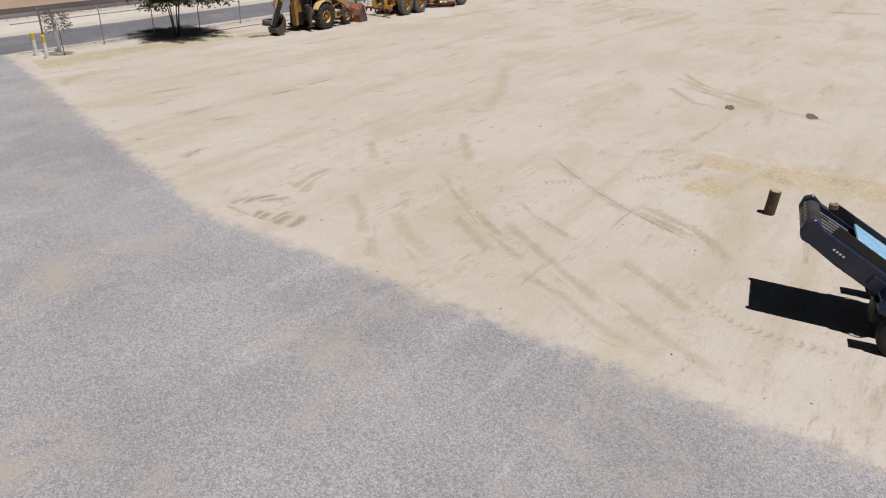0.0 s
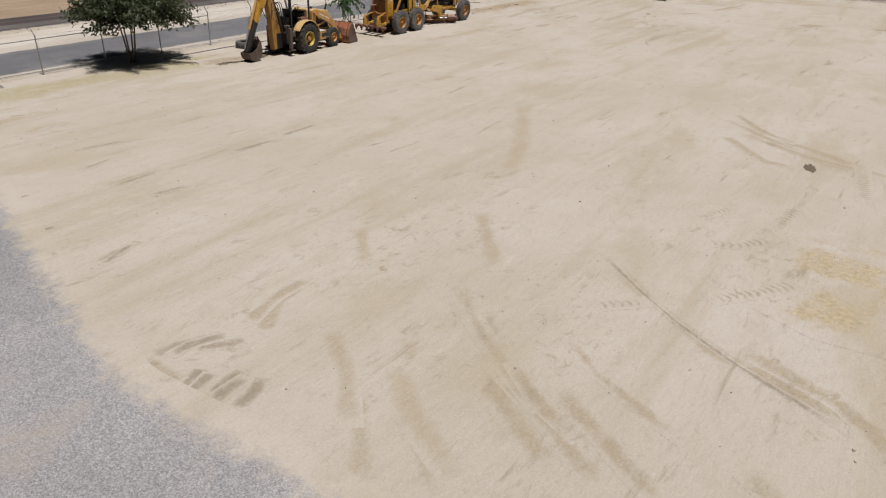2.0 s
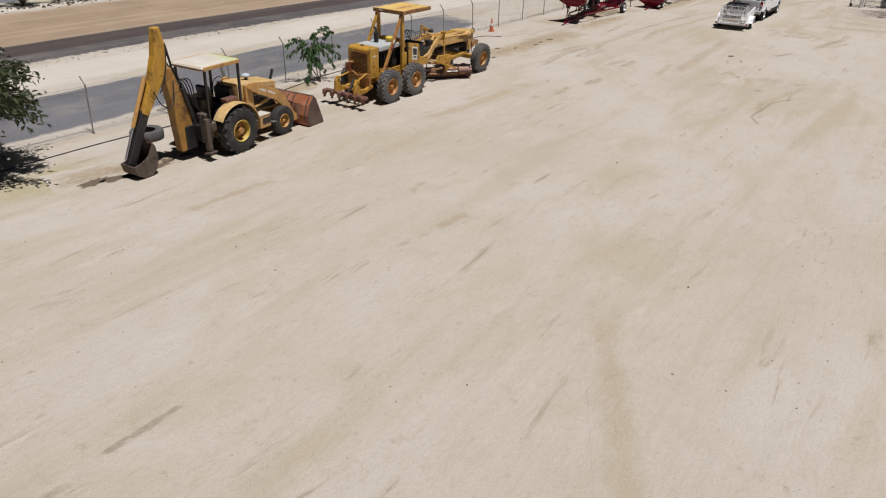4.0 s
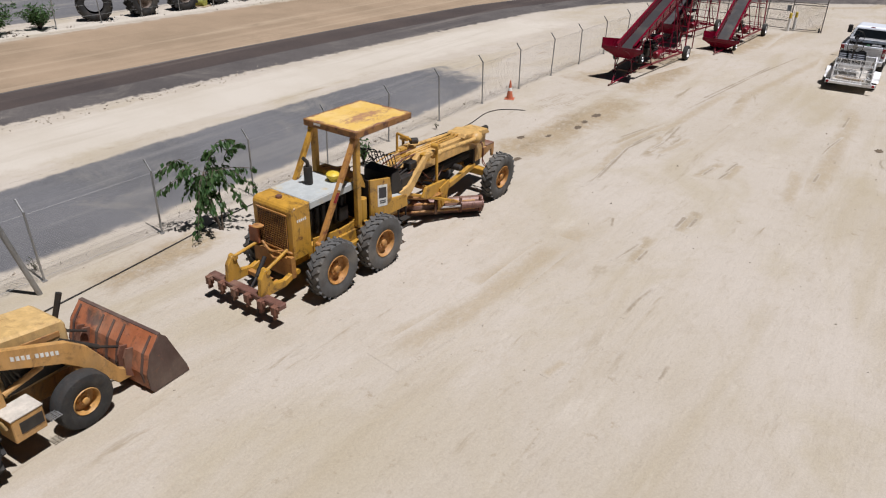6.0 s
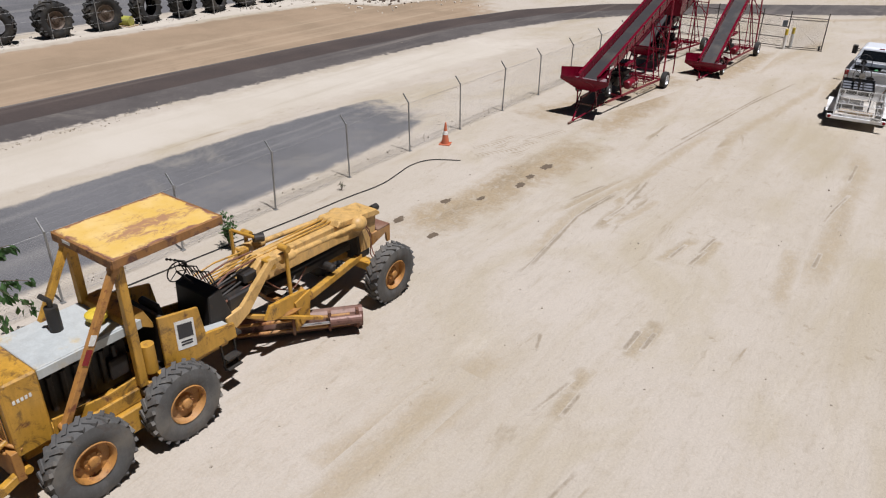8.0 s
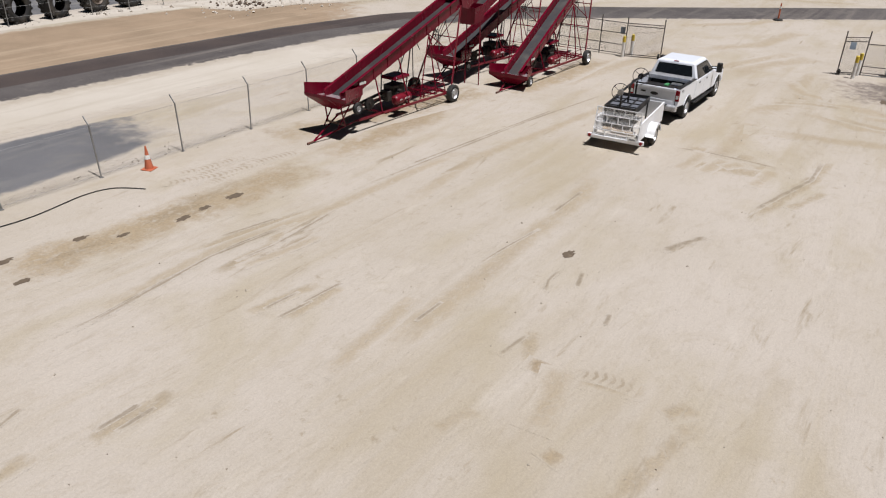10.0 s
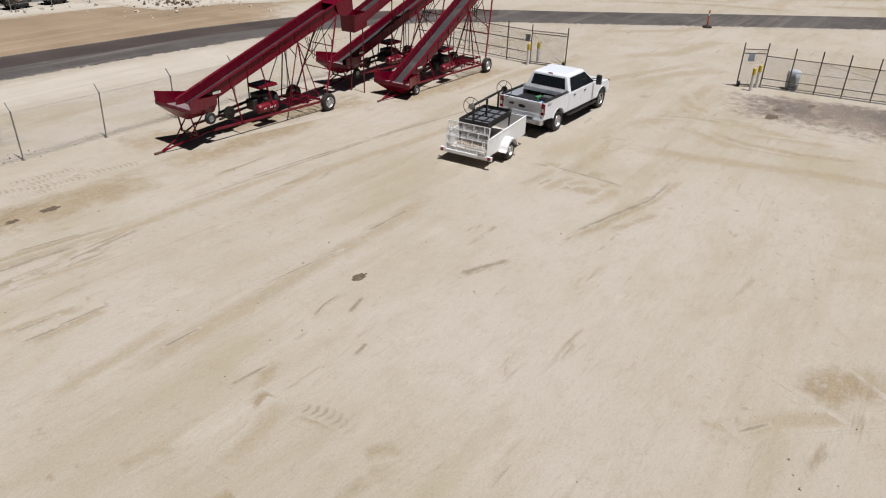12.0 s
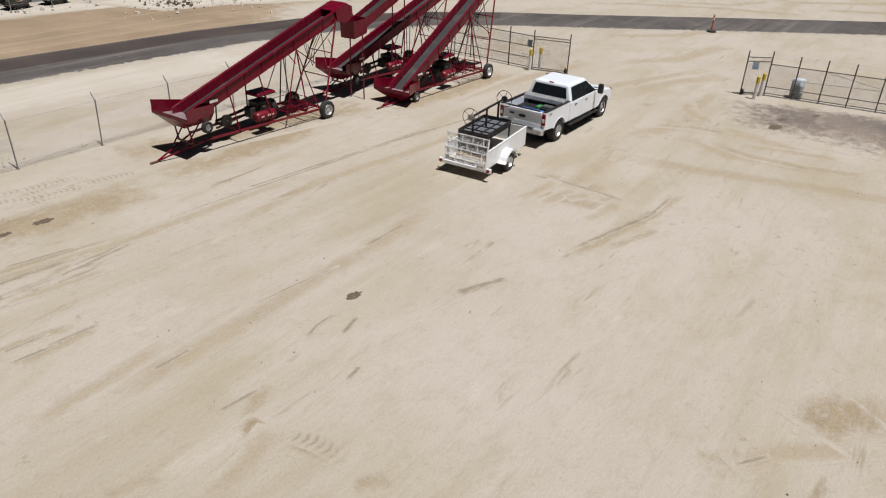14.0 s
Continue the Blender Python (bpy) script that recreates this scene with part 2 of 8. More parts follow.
M["yellow"] = paint("worn_yellow_paint", (0.49, 0.262, 0.033), (0.15, 0.058, 0.026), 0.45, 2.6, 0.46, dust=0.08, grime=0.75)
M["faded_yellow"] = paint("faded_tractor_yellow", (0.50, 0.27, 0.08), (0.19, 0.09, 0.04), 0.32, 3.0, 0.5, dust=0.25, grime=0.45)
# boom yellow, browned to hold the shade on its side faces
M["boom_yellow"] = paint("shade_browned_yellow", (0.36, 0.185, 0.04), (0.12, 0.055, 0.022), 0.50, 1.3, 0.5, dust=0.05, grime=0.8)
M["roof_edge"] = paint("rusted_yellow_edge", (0.27, 0.125, 0.036), (0.11, 0.048, 0.034), 0.62, 3.5, 0.6, dust=0.1, grime=0.4)
M["bleached_yellow"] = paint("bleached_yellow_paint", (0.60, 0.37, 0.125), (0.27, 0.125, 0.045), 0.30, 2.6, 0.5, dust=0.15, grime=0.45)
M["scraped"] = paint("scraped_brown_steel", (0.115, 0.085, 0.066), (0.05, 0.038, 0.03), 0.5, 3.0, 0.6, 0.3)
M["white_faded"] = paint("bleached_hood_paint", (0.42, 0.44, 0.43), (0.46, 0.38, 0.24), 0.45, 0.9, 0.6, grime=0.1, dust=0.1, chips=0.1, runs=0.5)
M["rim_yellow"] = paint("rim_yellow_paint", (0.52, 0.36, 0.07), (0.22, 0.10, 0.04), 0.35, 4.0, 0.5, dust=0.2, grime=0.3)
M["pale_yellow"] = paint("sun_faded_yellow", (0.58, 0.385, 0.155), (0.40, 0.235, 0.09), 0.35, 2.0, 0.5, dust=0.35, grime=0.3)
M["rust_dark"] = paint("dark_rust", (0.085, 0.048, 0.038), (0.19, 0.085, 0.05), 0.42, 3.0, 0.7, dust=0.15)
M["rust"] = paint("rusty_steel", (0.16, 0.062, 0.036), (0.24, 0.11, 0.07), 0.5, 4.0, 0.75, dust=0.3)
M["bucket_red"] = paint("rusty_orange_paint", (0.36, 0.115, 0.045), (0.11, 0.045, 0.032), 0.58, 1.8, 0.6, dust=0.2, grime=0.7)
M["rust_pink"] = paint("rust_pink_steel", (0.18, 0.088, 0.066), (0.09, 0.04, 0.032), 0.52, 3.0, 0.5, 0.2, dust=0.22, grime=0.5)
M["rim_orange"] = paint("rusty_yellow_rim", (0.40, 0.19, 0.045), (0.20, 0.07, 0.03), 0.5, 5.0, 0.6)
M["rubber"] = paint("dusty_rubber", (0.095, 0.093, 0.09), (0.13, 0.125, 0.115), 0.5, 3.0, 0.85, dust=0.2, grime=0.3, spec=0.3)
M["rubber_clean"] = paint("black_rubber", (0.028, 0.028, 0.028), (0.06, 0.055, 0.05), 0.4, 4.0, 0.8, dust=0.12, spec=0.3)
M["tyre_dark"] = paint("dark_dusty_rubber", (0.034, 0.033, 0.032), (0.065, 0.06, 0.054), 0.5, 3.0, 0.85, dust=0.15, spec=0.3)
# pale colour paints the glare inside the hoppers
M["glare"] = paint("pale_glare_steel", (0.55, 0.46, 0.48), (0.30, 0.12, 0.13), 0.4, 2.5, 0.3, 0.5)
M["black"] = paint("black_steel", (0.012, 0.012, 0.013), (0.03, 0.027, 0.024), 0.3, 3.0, 0.5, dust=0.04)
# oily metal, also the colour of parts darkened to look shaded
M["dark"] = paint("oily_and_shaded_metal", (0.016, 0.014, 0.013), (0.06, 0.04, 0.026), 0.35, 4.0, 0.6, 0.0, dust=0.07)
M["white"] = paint("white_car_paint", (0.80, 0.825, 0.87), (0.78, 0.80, 0.83), 0.3, 1.5, 0.2, bump=0.0, dust=0.03, grime=0.0, runs=0.08)
M["trailer_white"] = paint("white_enamel", (0.80, 0.80, 0.80), (0.56, 0.48, 0.38), 0.13, 3.5, 0.45, dust=0.08, grime=0.06, runs=0.35)
M["deck"] = paint("scraped_white_deck", (0.60, 0.56, 0.50), (0.33, 0.26, 0.19), 0.5, 3.0, 0.7, dust=0.3)
M["red"] = paint("conveyor_red_paint", (0.15, 0.002, 0.016), (0.075, 0.0025, 0.010), 0.42, 1.2, 0.27, dust=0.01, grime=0.08, spec=0.3)
M["bright_red"] = paint("bright_red_paint", (0.165, 0.003, 0.014), (0.10, 0.004, 0.011), 0.35, 2.0, 0.38, dust=0.03, grime=0.12)
M["belt"] = paint("black_belt_rubber", (0.022, 0.021, 0.022), (0.045, 0.041, 0.04), 0.5, 1.4, 0.75, dust=0.08)
M["belt_grey"] = paint("dusty_belt_rubber", (0.034, 0.033, 0.035), (0.058, 0.054, 0.053), 0.5, 1.4, 0.75, dust=0.1)
M["blue"] = paint("navy_blue_paint", (0.007, 0.014, 0.042), (0.025, 0.035, 0.055), 0.25, 2.0, 0.35, dust=0.05)
M["blue_light"] = paint("sky_blue_belt", (0.25, 0.44, 0.60), (0.20, 0.34, 0.46), 0.35, 2.0, 0.45, dust=0.1)
M["blue_plastic"] = paint("blue_plastic", (0.06, 0.23, 0.60), (0.05, 0.18, 0.45), 0.3, 4.0, 0.4, dust=0.05)
M["green"] = paint("green_plastic", (0.06, 0.30, 0.11), (0.05, 0.22, 0.09), 0.3, 4.0, 0.5, dust=0.05)
M["gate_pipe"] = paint("dark_weathered_pipe", (0.105, 0.092, 0.085), (0.17, 0.13, 0.10), 0.4, 6.0, 0.55, 0.4, dust=0.12)
M["galv"] = paint("galvanised_steel", (0.30, 0.30, 0.295), (0.20, 0.19, 0.18), 0.4, 6.0, 0.5, 0.5, dust=0.15)
M["steel"] = paint("bright_steel", (0.62, 0.62, 0.62), (0.45, 0.43, 0.40), 0.4, 6.0, 0.3, 0.9, dust=0.05)
M["alu"] = paint("dull_aluminium", (0.62, 0.62, 0.63), (0.50, 0.50, 0.50), 0.4, 3.0, 0.38, 0.6, dust=0.08)
M["wood"] = paint("weathered_dark_wood", (0.085, 0.055, 0.038), (0.16, 0.115, 0.08), 0.45, 7.0, 0.9, bump=0.6)
M["pale_wood"] = paint("cut_pale_timber", (0.40, 0.30, 0.19), (0.24, 0.17, 0.11), 0.45, 7.0, 0.9)
M["post_white"] = paint("white_post_paint", (0.78, 0.77, 0.74), (0.60, 0.56, 0.48), 0.25, 4.0, 0.55)
M["post_yellow"] = paint("yellow_post_paint", (0.66, 0.48, 0.04), (0.52, 0.36, 0.05), 0.3, 5.0, 0.5)
M["plastic_grey"] = paint("pale_grey_plastic", (0.44, 0.48, 0.52), (0.36, 0.39, 0.42), 0.3, 3.0, 0.45)
M["grate_grey"] = paint("sooty_grate_steel", (0.20, 0.21, 0.235), (0.12, 0.125, 0.14), 0.4, 4.0, 0.5, 0.3, dust=0.05)
M["barrel_plastic"] = paint("milky_barrel_plastic", (0.58, 0.64, 0.70), (0.50, 0.55, 0.60), 0.3, 3.0, 0.4, grime=0.05)
M["orange"] = paint("faded_orange_plastic", (0.50, 0.12, 0.05), (0.55, 0.17, 0.08), 0.35, 5.0, 0.6)
M["concrete"] = paint("dusty_concrete", (0.50, 0.46, 0.40), (0.40, 0.35, 0.28), 0.5, 2.0, 0.95, bump=0.5)
M["crust"] = paint("white_crust_stone", (0.60, 0.54, 0.46), (0.46, 0.40, 0.32), 0.4, 2.0, 0.95, bump=0.6, grime=0.1)
M["rock"] = paint("pale_rock", (0.42, 0.37, 0.30), (0.30, 0.25, 0.19), 0.5, 2.0, 0.95, bump=0.8)
M["bark"] = paint("grey_brown_bark", (0.10, 0.075, 0.055), (0.16, 0.125, 0.095), 0.5, 8.0, 0.95, bump=0.8)
M["tail_red"] = paint("red_lens", (0.24, 0.008, 0.014), (0.18, 0.007, 0.012), 0.2, 5.0, 0.15, bump=0.0, dust=0.0, grime=0.0)
M["decal_white"] = paint("white_decal", (0.74, 0.73, 0.69), (0.60, 0.57, 0.50), 0.3, 8.0, 0.6, dust=0.1)
M["decal_dark"] = paint("dark_decal", (0.03, 0.03, 0.035), (0.06, 0.06, 0.06), 0.3, 8.0, 0.6, dust=0.05)
M["blue_grey"] = paint("grey_blue_sign_paint", (0.26, 0.32, 0.40), (0.40, 0.42, 0.44), 0.4, 4.0, 0.6)
M["green_bin"] = paint("yellow_green_paint", (0.36, 0.36, 0.06), (0.22, 0.22, 0.06), 0.3, 3.0, 0.6)


def roof_material():
    """Sunburnt yellow sheet, rusted through along its rim and in one broad patch."""
    n = Nodes("rust_patched_yellow")
    tc, mp = n.add("ShaderNodeTexCoord"), n.add("ShaderNodeSeparateXYZ")
    n.put(mp.inputs[0], tc.outputs["Generated"])
    dx = n.math("ABSOLUTE", n.math("SUBTRACT", mp.outputs[0], 0.5), 0.0)
    dy = n.math("ABSOLUTE", n.math("SUBTRACT", mp.outputs[1], 0.5), 0.0)
    rim = n.math("ADD", n.math("MAXIMUM", dx, dy), n.math("MULTIPLY", n.math("SUBTRACT", n.noise(5, 7, 0.72), 0.5), 0.22))
    px = n.math("ABSOLUTE", n.math("SUBTRACT", mp.outputs[0], 0.62), 0.0)
    py = n.math("ABSOLUTE", n.math("SUBTRACT", mp.outputs[1], 0.55), 0.0)
    spot = n.math("SUBTRACT", n.noise(6, 8, 0.78, (1.0, 0.6, 1.0), 30, 0.6), n.math("ADD", n.math("MULTIPLY", px, 0.55), n.math("MULTIPLY", py, 0.35)))
    col = n.mix(n.band(n.noise(1.6, 5, 0.6), 0.35, 0.7), (0.60, 0.385, 0.085), (0.66, 0.46, 0.17))
    col = n.mix(n.math("MULTIPLY", n.band(n.noise(9, 6, 0.75), 0.55, 0.68), 0.6), col, (0.40, 0.20, 0.06))
    col = n.mix(n.math("MULTIPLY", n.band(spot, 0.33, 0.50), 0.85), col, (0.30, 0.15, 0.095))
    col = n.mix(n.band(rim, 0.455, 0.50), col, (0.22, 0.10, 0.07))
    n.bump(n.noise(30, 4, 0.6), 0.1, 0.004)
    return n.finish(col, 0.62)


def canopy_material():
    """Bleached cream plastic whose front end keeps its green."""
    n = Nodes("bleached_canopy")
    tc, mp = n.add("ShaderNodeTexCoord"), n.add("ShaderNodeSeparateXYZ")
    n.put(mp.inputs[0], tc.outputs["Generated"])
    front = n.math("ADD", n.math("ADD", n.math("MULTIPLY", mp.outputs[1], 0.8), n.math("MULTIPLY", mp.outputs[0], 0.25)), n.math("MULTIPLY", n.noise(3, 5, 0.6), 0.25))
    col = n.mix(n.band(n.noise(2.2, 5, 0.65), 0.35, 0.7), (0.54, 0.485, 0.40), (0.61, 0.565, 0.48))
    col = n.mix(n.math("MULTIPLY", n.band(front, 0.76, 1.06), 0.7), col, (0.44, 0.54, 0.20))
    col = n.mix(n.math("MULTIPLY", n.band(n.noise(11, 6, 0.75), 0.58, 0.72), 0.3), col, (0.34, 0.28, 0.19))
    n.bump(n.noise(14, 4, 0.6), 0.08, 0.004)
    return n.finish(col, 0.5)


M["roof_sheet"] = roof_material()
M["canopy"] = canopy_material()


def glass_material():
    n = Nodes("tinted_glass")
    return n.finish((0.012, 0.014, 0.016), 0.06, spec=0.6)


def leaf_material(name, a, b):
    n = Nodes(name)
    r = n.geo.outputs["Random Per Island"]
    col = n.mix(r, a, b)
    n.bsdf.inputs["Subsurface Weight"].default_value = 0.0
    tr = n.add("ShaderNodeBsdfTranslucent")
    n.put(tr.inputs["Color"], n.mix(1.0, col, (1.2, 1.4, 0.6), "MULTIPLY"))
    ms = n.add("ShaderNodeMixShader")
    ms.inputs[0].default_value = 0.25
    n.t.links.new(n.bsdf.outputs[0], ms.inputs[1])
    n.t.links.new(tr.outputs[0], ms.inputs[2])
    n.t.links.new(ms.outputs[0], n.out.inputs[0])
    return n.finish(col, 0.5)


M["glass"] = glass_material()
M["leaf"] = leaf_material("green_leaves", (0.035, 0.085, 0.025), (0.085, 0.15, 0.05))
M["dry_leaf"] = leaf_material("dark_olive_leaves", (0.028, 0.04, 0.015), (0.065, 0.075, 0.032))


# ---- mesh helpers ----
def box(bm, c, s, rot=None):
    """A box with centre c and size s, turned by rot degrees about its centre."""
    m = Matrix.Translation(c) @ (Euler([radians(a) for a in rot]).to_matrix().to_4x4() if rot else Matrix()) @ Matrix.Diagonal((*s, 1))
    bmesh.ops.create_cube(bm, size=1.0, matrix=m)


def beam(bm, a, b, w, h=None, up=(0, 0, 1)):
    """A rectangular bar from a to b, w wide and h high."""
    a, b, h = Vector(a), Vector(b), h or w
    d = b - a
    y = d.normalized()
    x = y.cross(Vector(up))
    x = Vector((1, 0, 0)) if x.length < 1e-4 else x.normalized()
    z = x.cross(y)
    m = Matrix((x * w, d, z * h)).transposed().to_4x4()
    m.translation = (a + b) / 2
    bmesh.ops.create_cube(bm, size=1.0, matrix=m)


def tube(bm, a, b, r, r2=None, seg=8):
    """A round bar from a to b."""
    a, b = Vector(a), Vector(b)
    d = b - a
    m = Matrix.Translation((a + b) / 2) @ d.to_track_quat("Z", "Y").to_matrix().to_4x4()
    bmesh.ops.create_cone(bm, cap_ends=True, segments=seg, radius1=r, radius2=r if r2 is None else r2, depth=d.length, matrix=m)


def pipe(bm, points, r, seg=6):
    """A bent round bar along points; four or more are joined by a smooth curve."""
    if len(points) > 3:
        p = [Vector(q) for q in points]
        p = [2 * p[0] - p[1]] + p + [2 * p[-1] - p[-2]]
        points = [0.5 * (2 * b + (c - a) * u + (2 * a - 5 * b + 4 * c - d) * u * u + (3 * b - a - 3 * c + d) * u ** 3)
                  for a, b, c, d in zip(p, p[1:], p[2:], p[3:]) for u in (0.0, 0.33, 0.67)] + [p[-2]]
    for a, b in zip(points, points[1:]):
        tube(bm, a, b, r, seg=seg)


def prism(bm, outline, x0, x1):
    """An outline of (y, z) pushed from x0 to x1."""
    lo = [bm.verts.new((x0, y, z)) for y, z in outline]
    hi = [bm.verts.new((x1, y, z)) for y, z in outline]
    faces = [bm.faces.new(lo), bm.faces.new(hi)]
    k = len(outline)
    faces += [bm.faces.new((lo[i], lo[(i + 1) % k], hi[(i + 1) % k], hi[i])) for i in range(k)]
    bmesh.ops.recalc_face_normals(bm, faces=faces)


def hull(bm, rings):
    """Closed rings of equal length, joined one to the next and capped."""
    vs = [[bm.verts.new(p) for p in ring] for ring in rings]
    faces = []
    k = len(rings[0])
    for a, b in zip(vs, vs[1:]):
        faces += [bm.faces.new((a[i], a[(i + 1) % k], b[(i + 1) % k], b[i])) for i in range(k)]
    faces += [bm.faces.new(vs[0]), bm.faces.new(vs[-1])]
    bmesh.ops.recalc_face_normals(bm, faces=faces)


def slab(bm, quad, t):
    """A plate on four points, t thick towards its front."""
    q = [Vector(p) for p in quad]
    n = (q[1] - q[0]).cross(q[2] - q[0]).normalized()
    lo = [bm.verts.new(p) for p in q]
    hi = [bm.verts.new(p + n * t) for p in q]
    f = [bm.faces.new(lo), bm.faces.new(hi)] + [bm.faces.new((lo[i], lo[(i + 1) % 4], hi[(i + 1) % 4], hi[i])) for i in range(4)]
    bmesh.ops.recalc_face_normals(bm, faces=f)


def lathe(bm, profile, seg=32):
    """A profile of (x, radius) turned about the x axis; the ends are closed where the radius is zero."""
    rings = []
    for x, r in profile:
        if r < 1e-5:
            rings.append([bm.verts.new((x, 0, 0))])
        else:
            rings.append([bm.verts.new((x, r * math.cos(2 * math.pi * i / seg), r * math.sin(2 * math.pi * i / seg))) for i in range(seg)])
    faces = []
    for a, b in zip(rings, rings[1:]):
        for i in range(seg):
            j = (i + 1) % seg
            if len(a) == 1 and len(b) > 1:
                faces.append(bm.faces.new((a[0], b[i], b[j])))
            elif len(b) == 1 and len(a) > 1:
                faces.append(bm.faces.new((a[i], a[j], b[0])))
            elif len(a) > 1:
                faces.append(bm.faces.new((a[i], a[j], b[j], b[i])))
    bmesh.ops.recalc_face_normals(bm, faces=faces)


def mesh_of(name, bm, material, bevel=0.0, smooth=False):
    if bevel:
        edges = [e for e in bm.edges if len(e.link_faces) == 2 and e.calc_face_angle(0) > 0.6]
        bmesh.ops.bevel(bm, geom=edges, offset=bevel, offset_type="OFFSET", segments=1, affect="EDGES", clamp_overlap=True)
    me = bpy.data.meshes.new(name)
    bm.to_mesh(me)
    bm.free()
    me.materials.append(material)
    if smooth:
        me.shade_smooth()
        me.set_sharp_from_angle(angle=radians(38))
    return me


def part(name, bm, material, parent, label="", loc=(0, 0, 0), rot=(0, 0, 0), bevel=0.0, smooth=False):
    """One mesh object under a thing or a part; bm may be a mesh that is shared."""
    me = bm if isinstance(bm, bpy.types.Mesh) else mesh_of(name, bm, material, bevel, smooth)
    ob = new(name, me)
    ob.parent = parent
    ob.matrix_basis = pose(*loc, *rot)
    if label:
        tagged(ob, label)
    return ob


def thing(name, label, category, loc=(0, 0, 0), rz=0.0, group="", kind="", mesh=None):
    ob = new(name, mesh)
    ob.matrix_basis = pose(*loc, 0, 0, rz)
    return tagged(ob, label, category, group, kind)


def B():
    return bmesh.new()


# ---- ground and roads ----
def along(line, t):
    """The point at share t of a polyline."""
    seg = [(Vector(b) - Vector(a)).length for a, b in zip(line, line[1:])]
    d = t * sum(seg)
    for (a, b), l in zip(zip(line, line[1:]), seg):
        if d <= l or (a, b) == (line[-2], line[-1]):
            return Vector(a).lerp(Vector(b), d / l)
        d -= l


def strip(name, left, right, material, z, label, category="road", n=120, fade=(1.2, 1.2), ends=(0.0, 0.0)):
    """A sheet between two edge lines, whose edges wander a little and run out into the sand."""
    bm = B()
    lay, run, side = (bm.verts.layers.float.new(k) for k in ("inset", "run", "side"))
    reach = sum((Vector(q) - Vector(p)).length for p, q in zip(left, left[1:]))
    rows = []
    for i in range(n + 1):
        t = i / n
        a, b = along(left, t), along(right, t)
        w = (b - a).length
        row = []
        for u in (0.0, 0.02, 0.06, 0.12, 0.2, 0.35, 0.5, 0.65, 0.8, 0.88, 0.94, 0.98, 1.0):
            p = a.lerp(b, u)
            v = bm.verts.new((p.x, p.y, z))
            e = min(u * w / fade[0] if fade[0] else 1.0, (1 - u) * w / fade[1] if fade[1] else 1.0)
            length = (Vector(left[-1]) - Vector(left[0])).length
            if ends[0]:
                e = min(e, t * length / ends[0])
            if ends[1]:
                e = min(e, (1 - t) * length / ends[1])
            v[lay], v[run], v[side] = max(0.0, min(1.0, e)), t * reach, abs(2 * u - 1)
            row.append(v)
        rows.append(row)
    for r, q in zip(rows, rows[1:]):
        for i in range(len(r) - 1):
            bm.faces.new((r[i], r[i + 1], q[i + 1], q[i]))
    bmesh.ops.recalc_face_normals(bm, faces=bm.faces)
    if bm.faces and sum(f.normal.z for f in bm.faces) < 0:
        bmesh.ops.reverse_faces(bm, faces=bm.faces)
    return thing(name, label, category, kind="structure", mesh=mesh_of(name, bm, material))


bm = B()
bmesh.ops.create_grid(bm, x_segments=8, y_segments=8, size=2500)
thing("ground", "pale tan packed sand yard with drag marks", "ground", kind="structure", mesh=mesh_of("ground", bm, M["sand"]))

strip("gravel_yard", [(-0.9, -22.3), (1.6, -22.9), (9, -25.0), (15.2, -26.8), (19.7, -28.1), (22.3, -28.8), (24.7, -28.7), (30.4, -28.7), (37.3, -28.8), (60, -29.0)],
      [(-0.9, -80), (60, -80)], M["gravel"], 0.010, "grey crushed asphalt gravel with sandy patches", "gravel", 160, (1.3, 0), (0, 0))
strip("service_road", [(-6.0, -70), (-5.9, -6), (-6.2, 4), (-6.1, 10), (-5.9, 15), (-5.4, 19), (-4.2, 21.5)],
      [(-0.75, -70), (-0.75, -6), (-0.7, 6), (-0.7, 12), (-0.9, 16), (-1.4, 18.5), (-2.2, 20.5)], M["service"], 0.006,
      "old grey asphalt service road fading into sand", n=160, fade=(0.5, 0.7), ends=(0, 5.0))
strip("verge", [(-10.6, -90), (-11.3, 3), (-10.6, 20), (-9.6, 32), (-8.6, 40)], [(-6.2, -90), (-6.2, 4), (-6.0, 16), (-5, 30), (-4.0, 40)],
      M["pale"], 0.003, "bleached pale sand verge between two roads", "verge", fade=(1.5, 1.5), ends=(0, 12))
strip("haul_road", [(-15.4, -120), (-15.8, 5), (-15.4, 16), (-14.9, 26), (-14.0, 36), (-12.2, 44), (-8.5, 51), (-3.8, 55.6), (0.3, 58.6), (10.4, 67), (19.8, 74.5), (60, 106)],
      [(-10.4, -120), (-11.3, 3), (-10.8, 12), (-10.2, 21), (-9.6, 29), (-8.9, 36), (-7.2, 42.5), (-4.2, 47.5), (-0.5, 51.4), (5.7, 56.2), (15.1, 63.8), (62, 100)],
      M["road"], 0.008, "dark worn asphalt haul road with dusty edges", n=260, fade=(0, 0.8))
strip("haul_lane", [(-15.2, -120), (-15.6, 5), (-15.2, 16), (-14.7, 26), (-13.8, 36), (-12.0, 44), (-8.3, 50.8), (-3.6, 55.3)],
      [(-12.9, -120), (-13.4, 5), (-13.0, 16), (-12.5, 26), (-11.6, 36), (-9.7, 43.6), (-6.3, 49.2), (-2.6, 53.4)], M["lane"], 0.0095, "brown stained wheel lane of the haul road", n=200, fade=(0, 0))
strip("dirt_shoulder", [(-25.5, -120), (-25.8, 10), (-25.6, 20), (-25.2, 30), (-24.2, 42), (-21, 56)], [(-15.2, -120), (-15.6, 5), (-15.2, 16), (-14.7, 26), (-13.8, 36), (-11.9, 44.6)],
      M["dirt"], 0.004, "graded brown dirt with long wheel tracks", "dirt", fade=(1.5, 0), ends=(0, 8))
